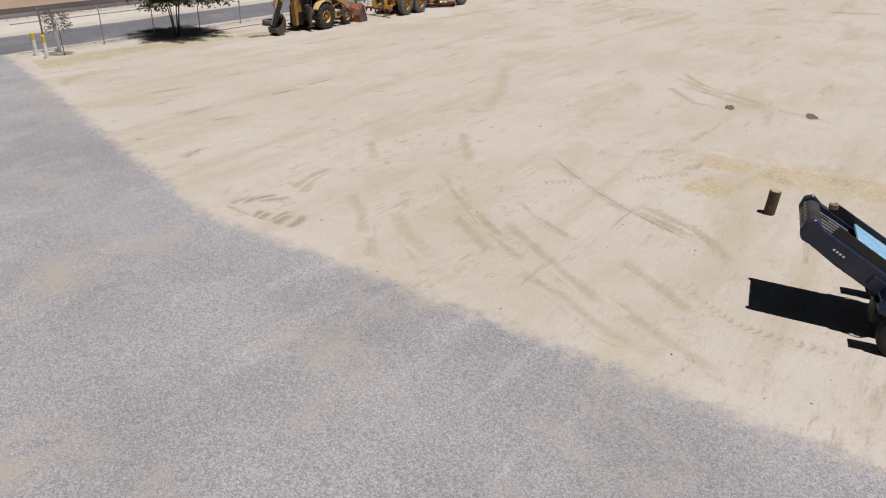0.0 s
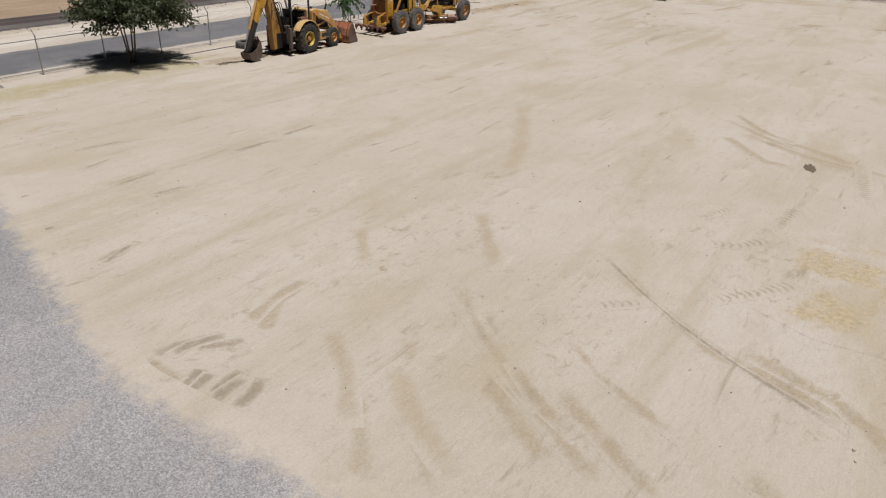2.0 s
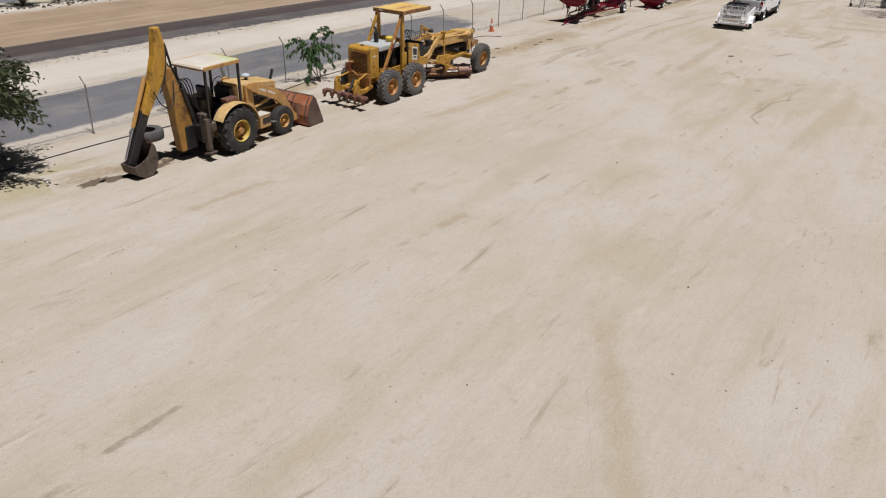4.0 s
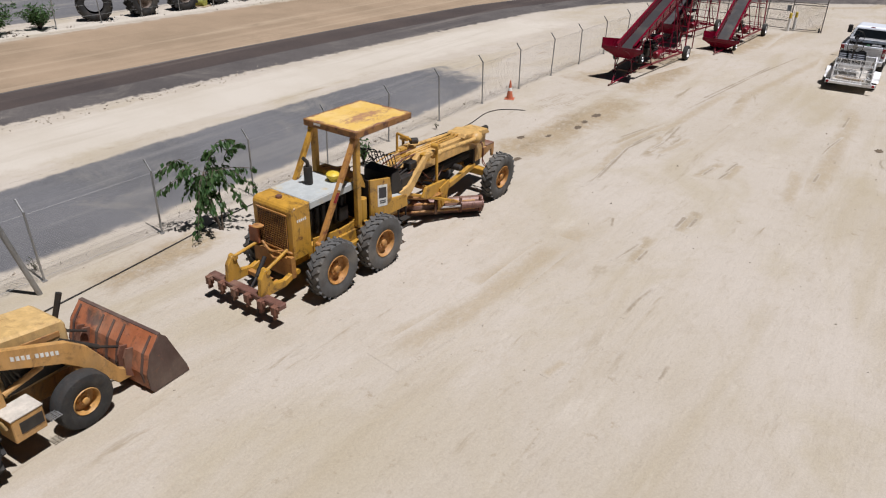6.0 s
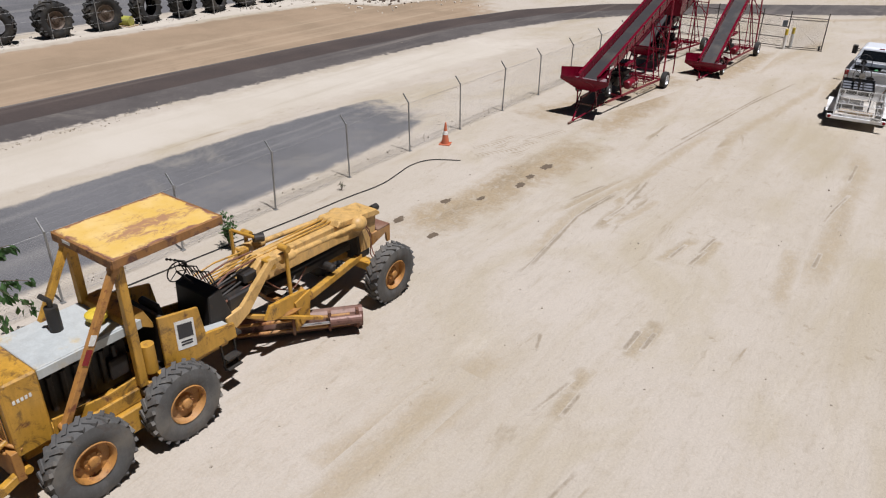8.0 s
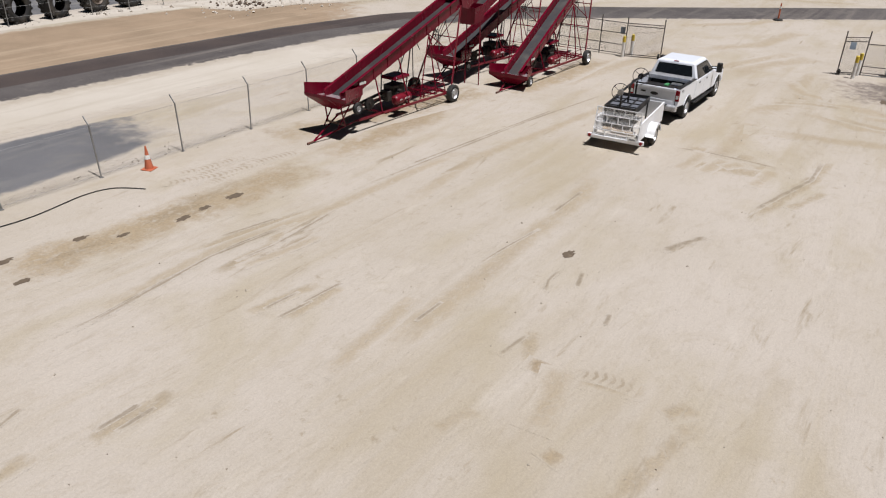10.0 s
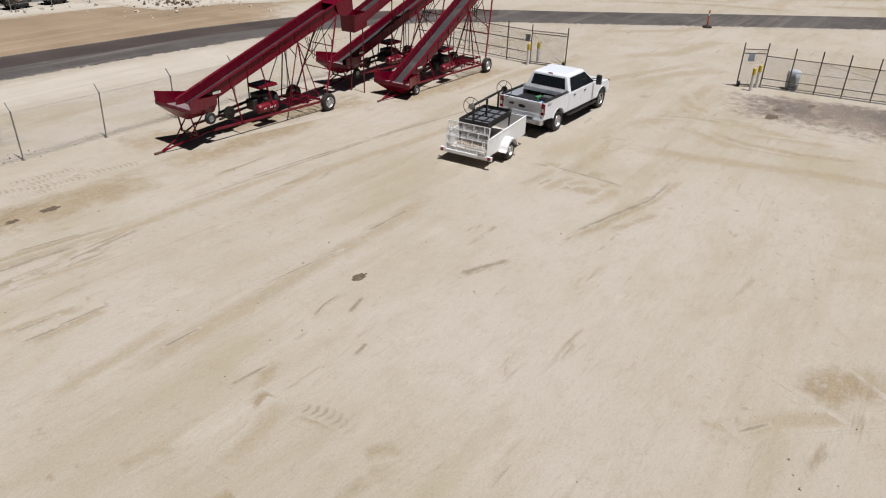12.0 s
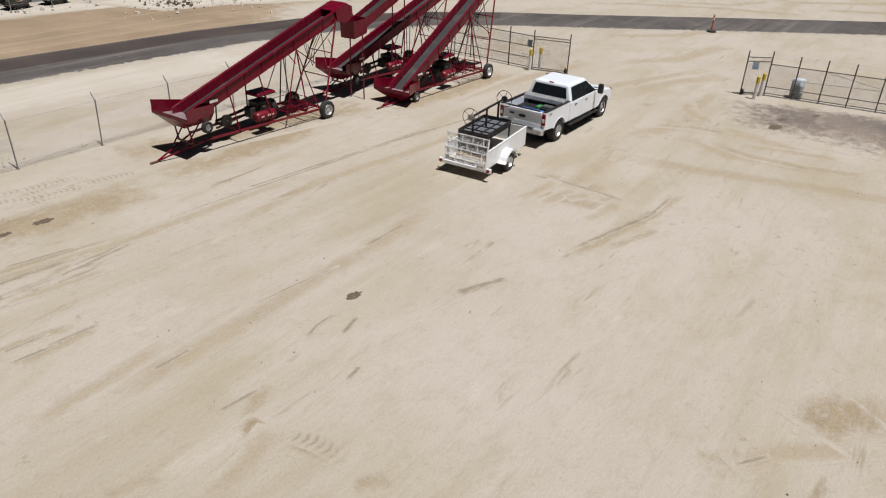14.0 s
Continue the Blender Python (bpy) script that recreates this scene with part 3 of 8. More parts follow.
strip("oily_patch", [(15.6, 43.8), (19.2, 45.4), (24, 46.4), (34, 49)], [(16.8, 39.4), (20.4, 39.2), (24, 39.4), (36, 40.8)], M["burnt"], 0.0045,
      "dark oil-stained ground beside the gate", "stain", 60, (1.2, 3.2), (3.4, 0))


SOIL = {"track": "churned wheel track in the sand", "smear": "soft brown drag smear in the sand", "scuff": "dark short tyre scuff in the sand", "olive": "olive tinted sand along the fence",
        "ochre": "ochre soil with dry grass remains", "damp": "damp brown sand", "lug": "lugged tyre print in the sand", "rut": "thin rut line with its shadow put into the colour", "wet": "small dark wet spot on the sand"}
laid = iter(range(10000))


def track(points, width, soil="track"):
    """A band of churned or stained sand along a line."""
    pts = [Vector(p) for p in points]
    left, right = [], []
    for i, p in enumerate(pts):
        d = (pts[min(i + 1, len(pts) - 1)] - pts[max(i - 1, 0)]).normalized()
        s = Vector((-d.y, d.x)) * width / 2
        left.append(tuple(p + s))
        right.append(tuple(p - s))
    n = max(8, int(sum((b - a).length for a, b in zip(pts, pts[1:])) * 3))
    length = (pts[-1] - pts[0]).length
    kind = "track" if soil in ("track", "lug", "rut") else "stain"
    z = 0.0012 + 0.00002 * next(laid)
    strip(kind, left, right, M[soil], z, SOIL[soil], kind, min(n, 120), (width * 0.45, width * 0.45), (length * 0.2, length * 0.2))


# wheel tracks, ruts and drag marks: the line, its width and its soil
track(((27.3, -20.2), (28.6, -21.2), (30.3, -22.4), (31.7, -22.7), (33.0, -23.4)), 0.56, "track")
track(((30.0, -26.8), (32.2, -27.3), (35.0, -28.7)), 0.62, "track")
track(((30.5, -21.9), (32.5, -22.7), (33.9, -24.2)), 0.5, "track")
track(((26.2, -5.3), (27.7, -7.3), (29.4, -7.8), (31.4, -9.0)), 0.62, "track")
track(((24.5, -26.5), (26.0, -27.6), (27.1, -28.9)), 0.5, "track")
track(((25.6, -23.4), (26.7, -24.4), (27.4, -25.8), (29.4, -27.1)), 0.62, "track")
track(((25.2, -25.2), (26.7, -27.2), (28.3, -28.6)), 0.44, "track")
track(((21.9, -28.6), (22.2, -27.9), (22.5, -27.3)), 0.44, "scuff")
track(((23.9, -29.2), (23.7, -28.4), (23.7, -27.8)), 0.44, "scuff")
track(((23.2, -28.9), (23.0, -28.3)), 0.38, "scuff")
track(((13.9, -24.4), (14.1, -22.5)), 0.56, "track")
track(((23.0, -26.9), (22.4, -25.9), (22.2, -24.7)), 0.44, "track")
track(((18.0, -27.1), (17.7, -25.8)), 0.5, "track")
track(((18.2, 7.1), (17.8, 10.4), (19.0, 15.7)), 0.62, "track")
track(((7.7, 13.2), (7.6, 15.2), (6.7, 17.0)), 0.5, "track")
track(((12.9, 13.0), (12.9, 16.4), (12.8, 19.3), (12.8, 22.7), (12.2, 25.8)), 0.94, "smear")
track(((6.3, 13.5), (6.7, 16.6), (7.4, 18.6)), 0.5, "track")
track(((12.5, 12.0), (12.2, 15.5)), 0.62, "smear")
track(((17.3, 24.2), (17.9, 27.2), (18.3, 29.1), (18.3, 31.2)), 0.62, "track")
track(((15.9, 37.3), (18.5, 35.9), (21.3, 36.4), (24.6, 37.6)), 1.12, "smear")
track(((16.4, 37.0), (15.5, 41.3), (15.4, 45.0)), 0.88, "smear")
track(((22.9, 18.9), (24.4, 20.6), (25.8, 21.9)), 0.88, "track")
track(((24.2, 21.2), (25.8, 23.2)), 1.5, "smear")
track(((7.5, -0.6), (8.2, 1.8), (8.7, 6.4)), 1.0, "smear")
track(((7.9, -11.4), (7.9, -9.8), (8.1, -8.0)), 0.5, "track")
track(((13.8, -8.1), (14.0, -6.6)), 0.5, "track")
track(((11.8, -6.6), (11.7, -5.4)), 0.56, "track")
track(((7.8, 2.6), (8.2, 5.3), (8.5, 7.2)), 1.0, "smear")
track(((7.1, 10.0), (6.7, 13.9), (7.3, 17.9), (7.6, 25.0)), 0.62, "smear")
track(((10.2, 5.8), (10.1, 7.8)), 0.5, "track")
track(((10.6, 8.3), (10.6, 10.2)), 0.5, "track")
track(((10.4, 12.9), (10.5, 14.8)), 0.5, "track")
track(((9.0, 18), (8.4, 24), (9.3, 31), (10.4, 40)), 0.75, "smear")
track(((15.0, 27.2), (15.8, 29.4), (16.9, 28.8)), 1.12, "smear")
track(((15.1, 12.0), (15.4, 13.0)), 0.62, "track")
track(((15.5, 14.6), (15.0, 15.9)), 0.5, "track")
track(((16.4, 14.9), (17.8, 15.3)), 0.75, "track")
track(((18.2, 14.8), (18.7, 15.4)), 0.62, "track")
track(((9.6, 12.5), (10.0, 14.6)), 0.44, "track")
track(((14.3, 28.0), (17.1, 28.3)), 1.0, "track")
track(((13.8, 29.5), (16.5, 29.6)), 1.0, "track")
track(((8.6, 46.0), (11.6, 50.6), (12.7, 57.0)), 1.75, "smear")
track(((12.0, 41.3), (13.1, 45.2), (15.1, 48.6)), 1.62, "smear")
track(((14.5, 35.0), (15.8, 38.3), (17.8, 39.0), (21.5, 38.0)), 1.5, "smear")
track(((15.1, 28.6), (15.1, 31.9), (15.0, 34.6)), 1.12, "smear")
track(((2.9, 31.5), (4.2, 26.3), (4.3, 23.9), (4.1, 20.6)), 2.25, "damp")
track(((5.4, 53.2), (9.2, 57.3), (11.6, 61.8)), 1.5, "smear")
track(((15.0, 33), (18.0, 33.6), (23, 35), (28, 35.5)), 1.25, "smear")
track(((10.5, 30), (10.0, 36), (11.2, 43), (14, 50)), 1.12, "smear")
track(((6.3, 34), (6.9, 40), (8.0, 47)), 1.25, "smear")
track(((-2, 63), (2, 67), (8, 70.5), (16, 73)), 1.88, "track")
track(((2, 69), (8, 72.8), (11, 79), (8, 86)), 1.75, "track")
track(((13, 75.2), (18.9, 78.7), (28, 82), (36, 92)), 2.0, "track")
track(((10, 77), (18, 84), (22, 94)), 1.75, "track")
track(((20, 80), (24, 88), (34, 97)), 2.0, "track")
track(((5, 31.5), (5.6, 36), (5.4, 41)), 2.0, "damp")
track(((1.1, -2.8), (1.1, -1.6), (1.0, -0.0), (0.9, 1.2)), 1.75, "damp")
track(((2.4, -25.5), (2.3, -17), (2.9, -12.5), (3.0, -9.6)), 3.5, "olive")
track(((30.6, -17.3), (33.5, -16.8), (39, -16.6)), 4.25, "ochre")
track(((30.5, -16.4), (31.6, -16.0)), 1.62, "ochre")
track(((3.6, 9.3), (4.0, 12.5), (4.3, 16.5), (4.5, 20.5)), 2.5, "damp")
track(((1.2, 20.5), (2.6, 26), (3.8, 32)), 2.75, "damp")
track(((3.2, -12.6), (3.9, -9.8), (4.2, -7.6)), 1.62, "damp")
track(((32.9, -25.6), (34.4, -26.6), (35.6, -26.6), (36.6, -26.5)), 0.45, "lug")
track(((29.6, -27.1), (31.3, -27.7), (32.5, -28.4), (33.9, -28.5)), 0.6, "track")
track(((31.5, -25.3), (32.9, -26.2), (33.7, -26.8)), 0.5, "track")
track(((27.0, -25.1), (28.6, -26.0), (29.9, -26.9)), 0.5, "track")
track(((27.9, -24.8), (30.0, -26.2), (31.6, -27.2), (32.5, -27.7)), 0.5, "track")
track(((23.7, -28.7), (23.6, -28.2), (23.6, -27.9)), 0.3, "scuff")
track(((24.3, -28.7), (24.2, -28.2), (24.0, -27.8)), 0.4, "scuff")
track(((22.4, -28.0), (22.7, -27.6), (22.9, -27.2)), 0.3, "scuff")
track(((22.0, -29.2), (22.0, -28.7), (23.0, -28.8)), 0.4, "track")
track(((25.8, -5.5), (28.3, -7.7), (30.6, -9.4), (32.0, -9.2)), 0.5, "track")
track(((27.0, -7.4), (29.8, -8.9), (32.5, -9.4), (34.2, -10.0)), 0.5, "track")
track(((18.7, 6.7), (17.9, 8.2), (18.1, 11.0), (19.3, 13.2)), 0.3, "rut")
track(((28.1, 23.3), (32.0, 25.3)), 0.9, "scuff")
track(((26.7, -19.6), (28.2, -20.9), (29.4, -21.8), (30.6, -22.5), (31.7, -23.0), (32.9, -23.5)), 0.16, "rut")
track(((24.9, -23.0), (26.2, -24.3), (27.3, -25.1), (28.4, -25.8)), 0.5, "track")
track(((27.3, -24.9), (28.3, -25.7), (29.2, -26.1)), 0.4, "track")
track(((27.7, -23.5), (28.7, -24.3), (29.9, -24.9), (30.6, -25.2)), 0.35, "track")
track(((23.2, -19.3), (24.6, -21.1), (25.4, -22.0)), 0.6, "smear")
track(((21.3, -22.0), (22.8, -23.6)), 0.5, "smear")
track(((25.6, -26.1), (26.5, -27.0), (27.6, -27.6), (28.3, -27.9)), 0.7, "smear")
track(((23.9, -26.0), (25.1, -26.9), (26.1, -28.0)), 0.5, "smear")
track(((18.1, -27.1), (17.9, -26.6), (17.7, -26.0)), 0.2, "rut")
track(((14.1, -24.2), (14.1, -23.5), (14.1, -22.7)), 0.2, "rut")
track(((18.6, -28.3), (18.4, -27.7)), 0.18, "rut")
track(((13.0, -26.7), (12.9, -25.9)), 0.2, "rut")
track(((15.3, -27.3), (15.4, -26.6)), 0.18, "rut")
track(((12.2, -23.9), (12.0, -22.8)), 0.18, "rut")
track(((14.4, -18.0), (14.4, -16.3)), 0.2, "rut")
track(((22.2, -28.4), (22.2, -28.0), (22.5, -27.3)), 0.3, "scuff")
track(((23.4, -29.0), (23.3, -28.6), (23.2, -28.3)), 0.3, "scuff")
track(((24.0, -29.1), (23.8, -28.6), (23.8, -28.0)), 0.35, "scuff")
track(((21.6, -29.2), (21.6, -28.7)), 0.3, "scuff")
track(((22.5, -26.8), (22.2, -25.8), (22.2, -24.8)), 0.4, "track")
track(((29.6, -20.5), (30.3, -19.6), (31.1, -18.5)), 0.5, "lug")
track(((29.9, -15.5), (30.1, -14.7), (30.2, -13.8)), 0.5, "lug")
track(((28.8, -17.6), (29.5, -17.3), (30.1, -16.4)), 0.5, "lug")
track(((28.2, -16.1), (28.7, -14.9)), 0.45, "lug")
track(((31.3, -9.0), (31.7, -12.2)), 0.5, "lug")
track(((27.8, -22.1), (28.6, -21.3)), 0.45, "lug")
track(((26.2, -4.7), (27.8, -6.8), (29.1, -7.5)), 0.5, "track")
track(((26.7, -8.1), (28.5, -10.2), (29.7, -10.3)), 0.5, "track")
track(((30.6, -17.0), (31.6, -17.0), (32.7, -17.2)), 2.2, "ochre")
track(((31.0, -19.1), (31.9, -19.5), (32.8, -19.4)), 2.6, "ochre")
track(((18.8, -8.6), (21.5, -13.9), (22.8, -17.4)), 1.0, "smear")
track(((17.2, 24.8), (17.7, 26.9), (18.2, 28.8), (18.2, 30.9)), 0.2, "rut")
track(((18.1, 25.9), (18.5, 27.1), (18.8, 28.1)), 0.5, "track")
track(((13.4, 29.2), (14.6, 29.4), (15.9, 29.4), (17.1, 29.3)), 0.2, "rut")
track(((14.3, 27.1), (14.5, 28.1), (14.5, 29.4)), 0.6, "smear")
track(((15.1, 27.3), (15.4, 29.1)), 0.6, "smear")
track(((16.8, 27.0), (16.9, 28.0), (17.0, 29.0)), 0.6, "smear")
track(((15.5, 28.2), (16.0, 29.0)), 0.6, "smear")
track(((14.8, 42.1), (15.8, 40.1), (17.6, 39.5)), 0.9, "smear")
track(((14.8, 37.5), (16.4, 38.5), (18.0, 38.6)), 0.7, "track")
track(((17.3, 37.1), (19.3, 36.4), (21.3, 36.6), (23.8, 37.3)), 0.8, "track")
track(((18.4, 37.5), (20.4, 38.0), (22.4, 38.5)), 0.8, "smear")
track(((16.0, 21.0), (16.3, 21.8), (16.7, 22.6)), 0.3, "scuff")
track(((14.5, 17.4), (14.3, 17.9), (14.3, 18.5)), 0.14, "rut")
track(((15.0, 18.0), (14.8, 18.8)), 0.16, "rut")
track(((16.2, 16.9), (16.1, 17.4)), 0.16, "rut")
track(((12.8, 14.6), (12.8, 15.6)), 0.12, "rut")
track(((12.5, 17.4), (12.6, 18.8), (12.8, 20.3)), 0.12, "rut")
track(((12.6, 21.4), (12.6, 23.4)), 0.12, "rut")
track(((6.2, 14.7), (6.4, 15.7), (6.6, 16.6)), 0.14, "rut")
track(((7.6, 14.1), (7.7, 15.4), (7.5, 17.9)), 0.14, "rut")
track(((9.8, 13.0), (9.9, 14.0)), 0.12, "rut")
track(((14.9, 14.6), (15.0, 15.6)), 0.14, "rut")
track(((15.7, 14.5), (15.7, 15.0)), 0.6, "damp")
track(((16.3, 15.0), (17.0, 15.2), (17.6, 15.2)), 0.5, "lug")
track(((23.4, 19.3), (23.9, 20.1), (24.7, 20.9), (25.6, 21.7)), 0.7, "smear")
track(((24.4, 21.2), (24.7, 22.0), (25.2, 22.7)), 1.8, "damp")
track(((23.4, 19.4), (23.9, 20.1)), 0.14, "rut")
track(((6.9, 19.3), (7.3, 23.4), (7.8, 28.8), (8.7, 34.9)), 0.12, "rut")
track(((6.9, 21.4), (7.4, 26.0), (7.9, 30.8)), 0.12, "rut")
track(((2.6, 16.5), (1.9, 18.4), (2.2, 19.4)), 0.5, "lug")
track(((1.6, 16.9), (1.9, 18.0)), 0.5, "lug")
track(((3.1, 16.7), (2.7, 19.0), (3.2, 21.0)), 0.6, "lug")
track(((10.4, 8.6), (10.4, 9.5)), 0.14, "rut")
track(((9.0, 7.6), (8.8, 8.2)), 0.12, "rut")
track(((9.8, 5.8), (9.9, 6.4), (10.0, 7.2)), 0.12, "rut")
track(((7.1, 9.7), (7.2, 10.6), (7.0, 12.5), (6.9, 14.7), (7.1, 16.3)), 0.14, "rut")
track(((10.3, 12.9), (10.4, 13.9)), 0.14, "rut")
track(((7.9, 13.9), (8.2, 15.4), (8.3, 16.5)), 0.4, "smear")
track(((1.8, 17.5), (2.0, 19.0)), 0.5, "lug")
track(((1.9, 16.0), (2.7, 17.6), (2.9, 19.1)), 0.5, "lug")
track(((16.1, 15.0), (16.4, 14.0), (16.5, 13.0)), 0.8, "smear")
track(((17.0, 12.5), (17.1, 12.9)), 0.6, "damp")
track(((7.9, -0.8), (8.1, 0.7), (8.3, 2.6), (8.3, 5.0), (8.4, 6.2)), 0.9, "smear")
track(((7.3, 10.1), (6.9, 13.9), (7.2, 16.6)), 0.14, "rut")
track(((11.0, 3.5), (11.0, 4.4), (11.1, 5.2)), 0.14, "rut")
track(((12.4, 1.8), (12.4, 2.5)), 0.14, "rut")
track(((10.7, 8.8), (10.7, 9.6)), 0.12, "rut")
track(((10.3, 6.1), (10.3, 7.0)), 0.12, "rut")
track(((10.6, 0.7), (10.7, 1.4)), 0.3, "smear")
track(((10.3, 13.6), (10.4, 14.9)), 0.1, "rut")
track(((7.5, -25.4), (6.4, -24.2), (5.7, -23.1), (5.5, -21.0)), 0.9, "smear")
track(((7.6, -23.2), (7.3, -22.4), (7.5, -21.4)), 0.6, "smear")
track(((10.4, -23.1), (10.7, -22.2), (11.0, -21.0)), 0.25, "rut")
track(((5.2, -22.5), (5.7, -21.8)), 0.25, "rut")
track(((15.5, -24.0), (15.7, -22.9)), 0.3, "rut")
track(((14.4, -20.3), (14.6, -18.3)), 0.3, "rut")
def spot(x, y, w, rg):
    """A damp spot with an uneven outline that runs along the yard."""
    bm = B()
    turn = rg.uniform(-0.3, 0.3)
    rim = []
    for i in range(22):
        a = 2 * math.pi * i / 22
        r = w * 0.5 * rg.uniform(0.65, 1.15)
        p = Vector((0.75 * r * math.cos(a), 1.5 * r * math.sin(a)))
        p.rotate(Matrix.Rotation(turn, 2))
        rim.append(bm.verts.new((p.x, p.y, 0)))
    bm.faces.new(rim)
    thing("stain", SOIL["wet"], "stain", (x, y, 0.0062), kind="structure", mesh=mesh_of("stain", bm, M["wet"]))


rg = random.Random(17)
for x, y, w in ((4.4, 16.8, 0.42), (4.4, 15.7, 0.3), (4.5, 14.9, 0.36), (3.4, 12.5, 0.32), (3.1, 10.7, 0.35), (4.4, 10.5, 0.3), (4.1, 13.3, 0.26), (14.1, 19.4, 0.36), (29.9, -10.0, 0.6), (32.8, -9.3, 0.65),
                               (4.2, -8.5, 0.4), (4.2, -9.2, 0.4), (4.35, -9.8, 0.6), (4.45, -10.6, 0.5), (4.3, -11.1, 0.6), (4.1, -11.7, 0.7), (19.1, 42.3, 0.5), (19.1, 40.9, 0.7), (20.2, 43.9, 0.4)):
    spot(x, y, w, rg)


# ---- fences, posts and gates ----
def wire_panel(w, h, step=0.075, r=0.0012, material=None):
    """A chain-link sheet w wide and h high, in the plane of y and z, as crossing wires."""
    verts, faces = [], []

    def wire(a, b):
        d = (Vector(b) - Vector(a)).normalized()
        s = Vector((1, 0, 0))
        u = d.cross(s)
        k = len(verts)
        for p in (a, b):
            for q in (s * r, u * r, -s * r - u * r):
                verts.append(Vector(p) + q)
        faces.extend([(k, k + 1, k + 4, k + 3), (k + 1, k + 2, k + 5, k + 4), (k + 2, k, k + 3, k + 5)])

    n = int((w + h) / step)
    for i in range(1, n):
        c = i * step
        y0, y1 = max(0.0, c - h), min(w, c)
        wire((0, y0, c - y0), (0, y1, c - y1))
        wire((0, w - y0, c - y0), (0, w - y1, c - y1))
    me = bpy.data.meshes.new("mesh_panel")
    me.from_pydata(verts, [], faces)
    me.materials.append(material or M["galv"])
    return me


def post_mesh(h, r=0.025, material=None):
    bm = B()
    tube(bm, (0, 0, 0), (0, 0, h), r, seg=10)
    bmesh.ops.create_uvsphere(bm, u_segments=10, v_segments=5, radius=r * 1.15, matrix=Matrix.Translation((0, 0, h)))
    box(bm, (0, 0, 0.012), (0.10, 0.10, 0.024))
    return mesh_of("post", bm, material or M["galv"], smooth=True)


def arm_mesh():
    bm = B()
    beam(bm, (0, 0, 0), (-0.22, 0, 0.27), 0.025, 0.04)
    return mesh_of("arm", bm, M["galv"])


PITCH, FENCE_H = 3.05, 1.70
fence = thing("chain_link_fence", "chain-link fence on leaning steel posts beside the yard", "fence", (0, -18.3, 0))
panel, post_me, arm_me = wire_panel(PITCH, FENCE_H - 0.08), post_mesh(FENCE_H), arm_mesh()
rng = random.Random(5)
for k in range(-6, 15):
    y = (k + 6) * PITCH
    lean = (rng.uniform(-1.6, 1.6), rng.uniform(-1.5, 1.2))
    part("post", post_me, None, fence, loc=(0, y, 0), rot=(lean[0], lean[1], 0))
    part("arm", arm_me, None, fence, loc=(math.sin(radians(lean[1])) * FENCE_H, y - math.sin(radians(lean[0])) * FENCE_H, FENCE_H - 0.02))
    if k < 14:
        part("mesh_panel", panel, None, fence, loc=(-0.035, y, 0.05))
bm = B()
tube(bm, (-0.02, 0, 0.10), (-0.02, 20 * PITCH, 0.10), 0.004, seg=4)
tube(bm, (-0.02, 0, FENCE_H - 0.05), (-0.02, 20 * PITCH, FENCE_H - 0.05), 0.004, seg=4)
for i in (0.35, 0.65, 0.95):
    tube(bm, (-0.22 * i, 0, FENCE_H + 0.27 * i), (-0.22 * i, 20 * PITCH, FENCE_H + 0.27 * i), 0.0012, seg=3)
part("wire", bm, M["galv"], fence, "thin tension and barbed wires")
bm = B()
tube(bm, (0, -4.5, 1.52), (0, 3 * PITCH, 1.52), 0.02)
part("rail", bm, M["galv"], fence)
part("rail", mesh_of("rail", (lambda b: (tube(b, (0, -4.5, 0.16), (0, PITCH, 0.16), 0.016), b)[1])(B()), M["galv"]), None, fence)
# thick old pipe that leans against the fence
bm = B()
tube(bm, (0, 0, 0), (-0.1, -0.42, 1.85), 0.06, seg=14)
part("old_post", bm, M["galv"], fence, "thick leaning grey pipe post", loc=(0.45, 14.9, 0))
# end posts of the fence by the old gate
part("post", post_mesh(2.1, 0.045), None, fence, loc=(0.0, -3.1, 0), rot=(0, 2, 0))
bm = B()
box(bm, (0.12, -2.5, 0.9), (0.05, 0.16, 1.8))
part("gate_hinge_post", bm, M["alu"], fence, "pale square post with a small grey box")
bm = B()
box(bm, (0.17, -2.5, 1.45), (0.08, 0.22, 0.2))
part("meter_box", bm, M["plastic_grey"], fence)


def bollard(x, y, h, r=0.085, lean=0.0):
    b = thing("bollard", "white steel bollard with a yellow top in the sand", "bollard", (x, y, 0), group="gate bollards")
    bm = B()
    tube(bm, (0, 0, -0.02), (0, 0, h * 0.72), r, seg=16)
    part("shaft", bm, M["post_white"], b, rot=(0, lean, 0), smooth=True)
    bm = B()
    tube(bm, (0, 0, h * 0.70), (0, 0, h - 0.03), r * 1.04, seg=16)
    tube(bm, (0, 0, h - 0.03), (0, 0, h), r * 1.04, r * 0.6, seg=16)
    part("cap", bm, M["post_yellow"], b, rot=(0, lean, 0), smooth=True)


for x, y, h in ((0.22, -22.0, 1.1), (1.28, -22.05, 1.1), (6.28, 42.05, 1.12), (6.5, 42.75, 1.12), (17.22, 44.8, 1.12), (17.3, 45.6, 1.12)):
    bollard(x, y, h)


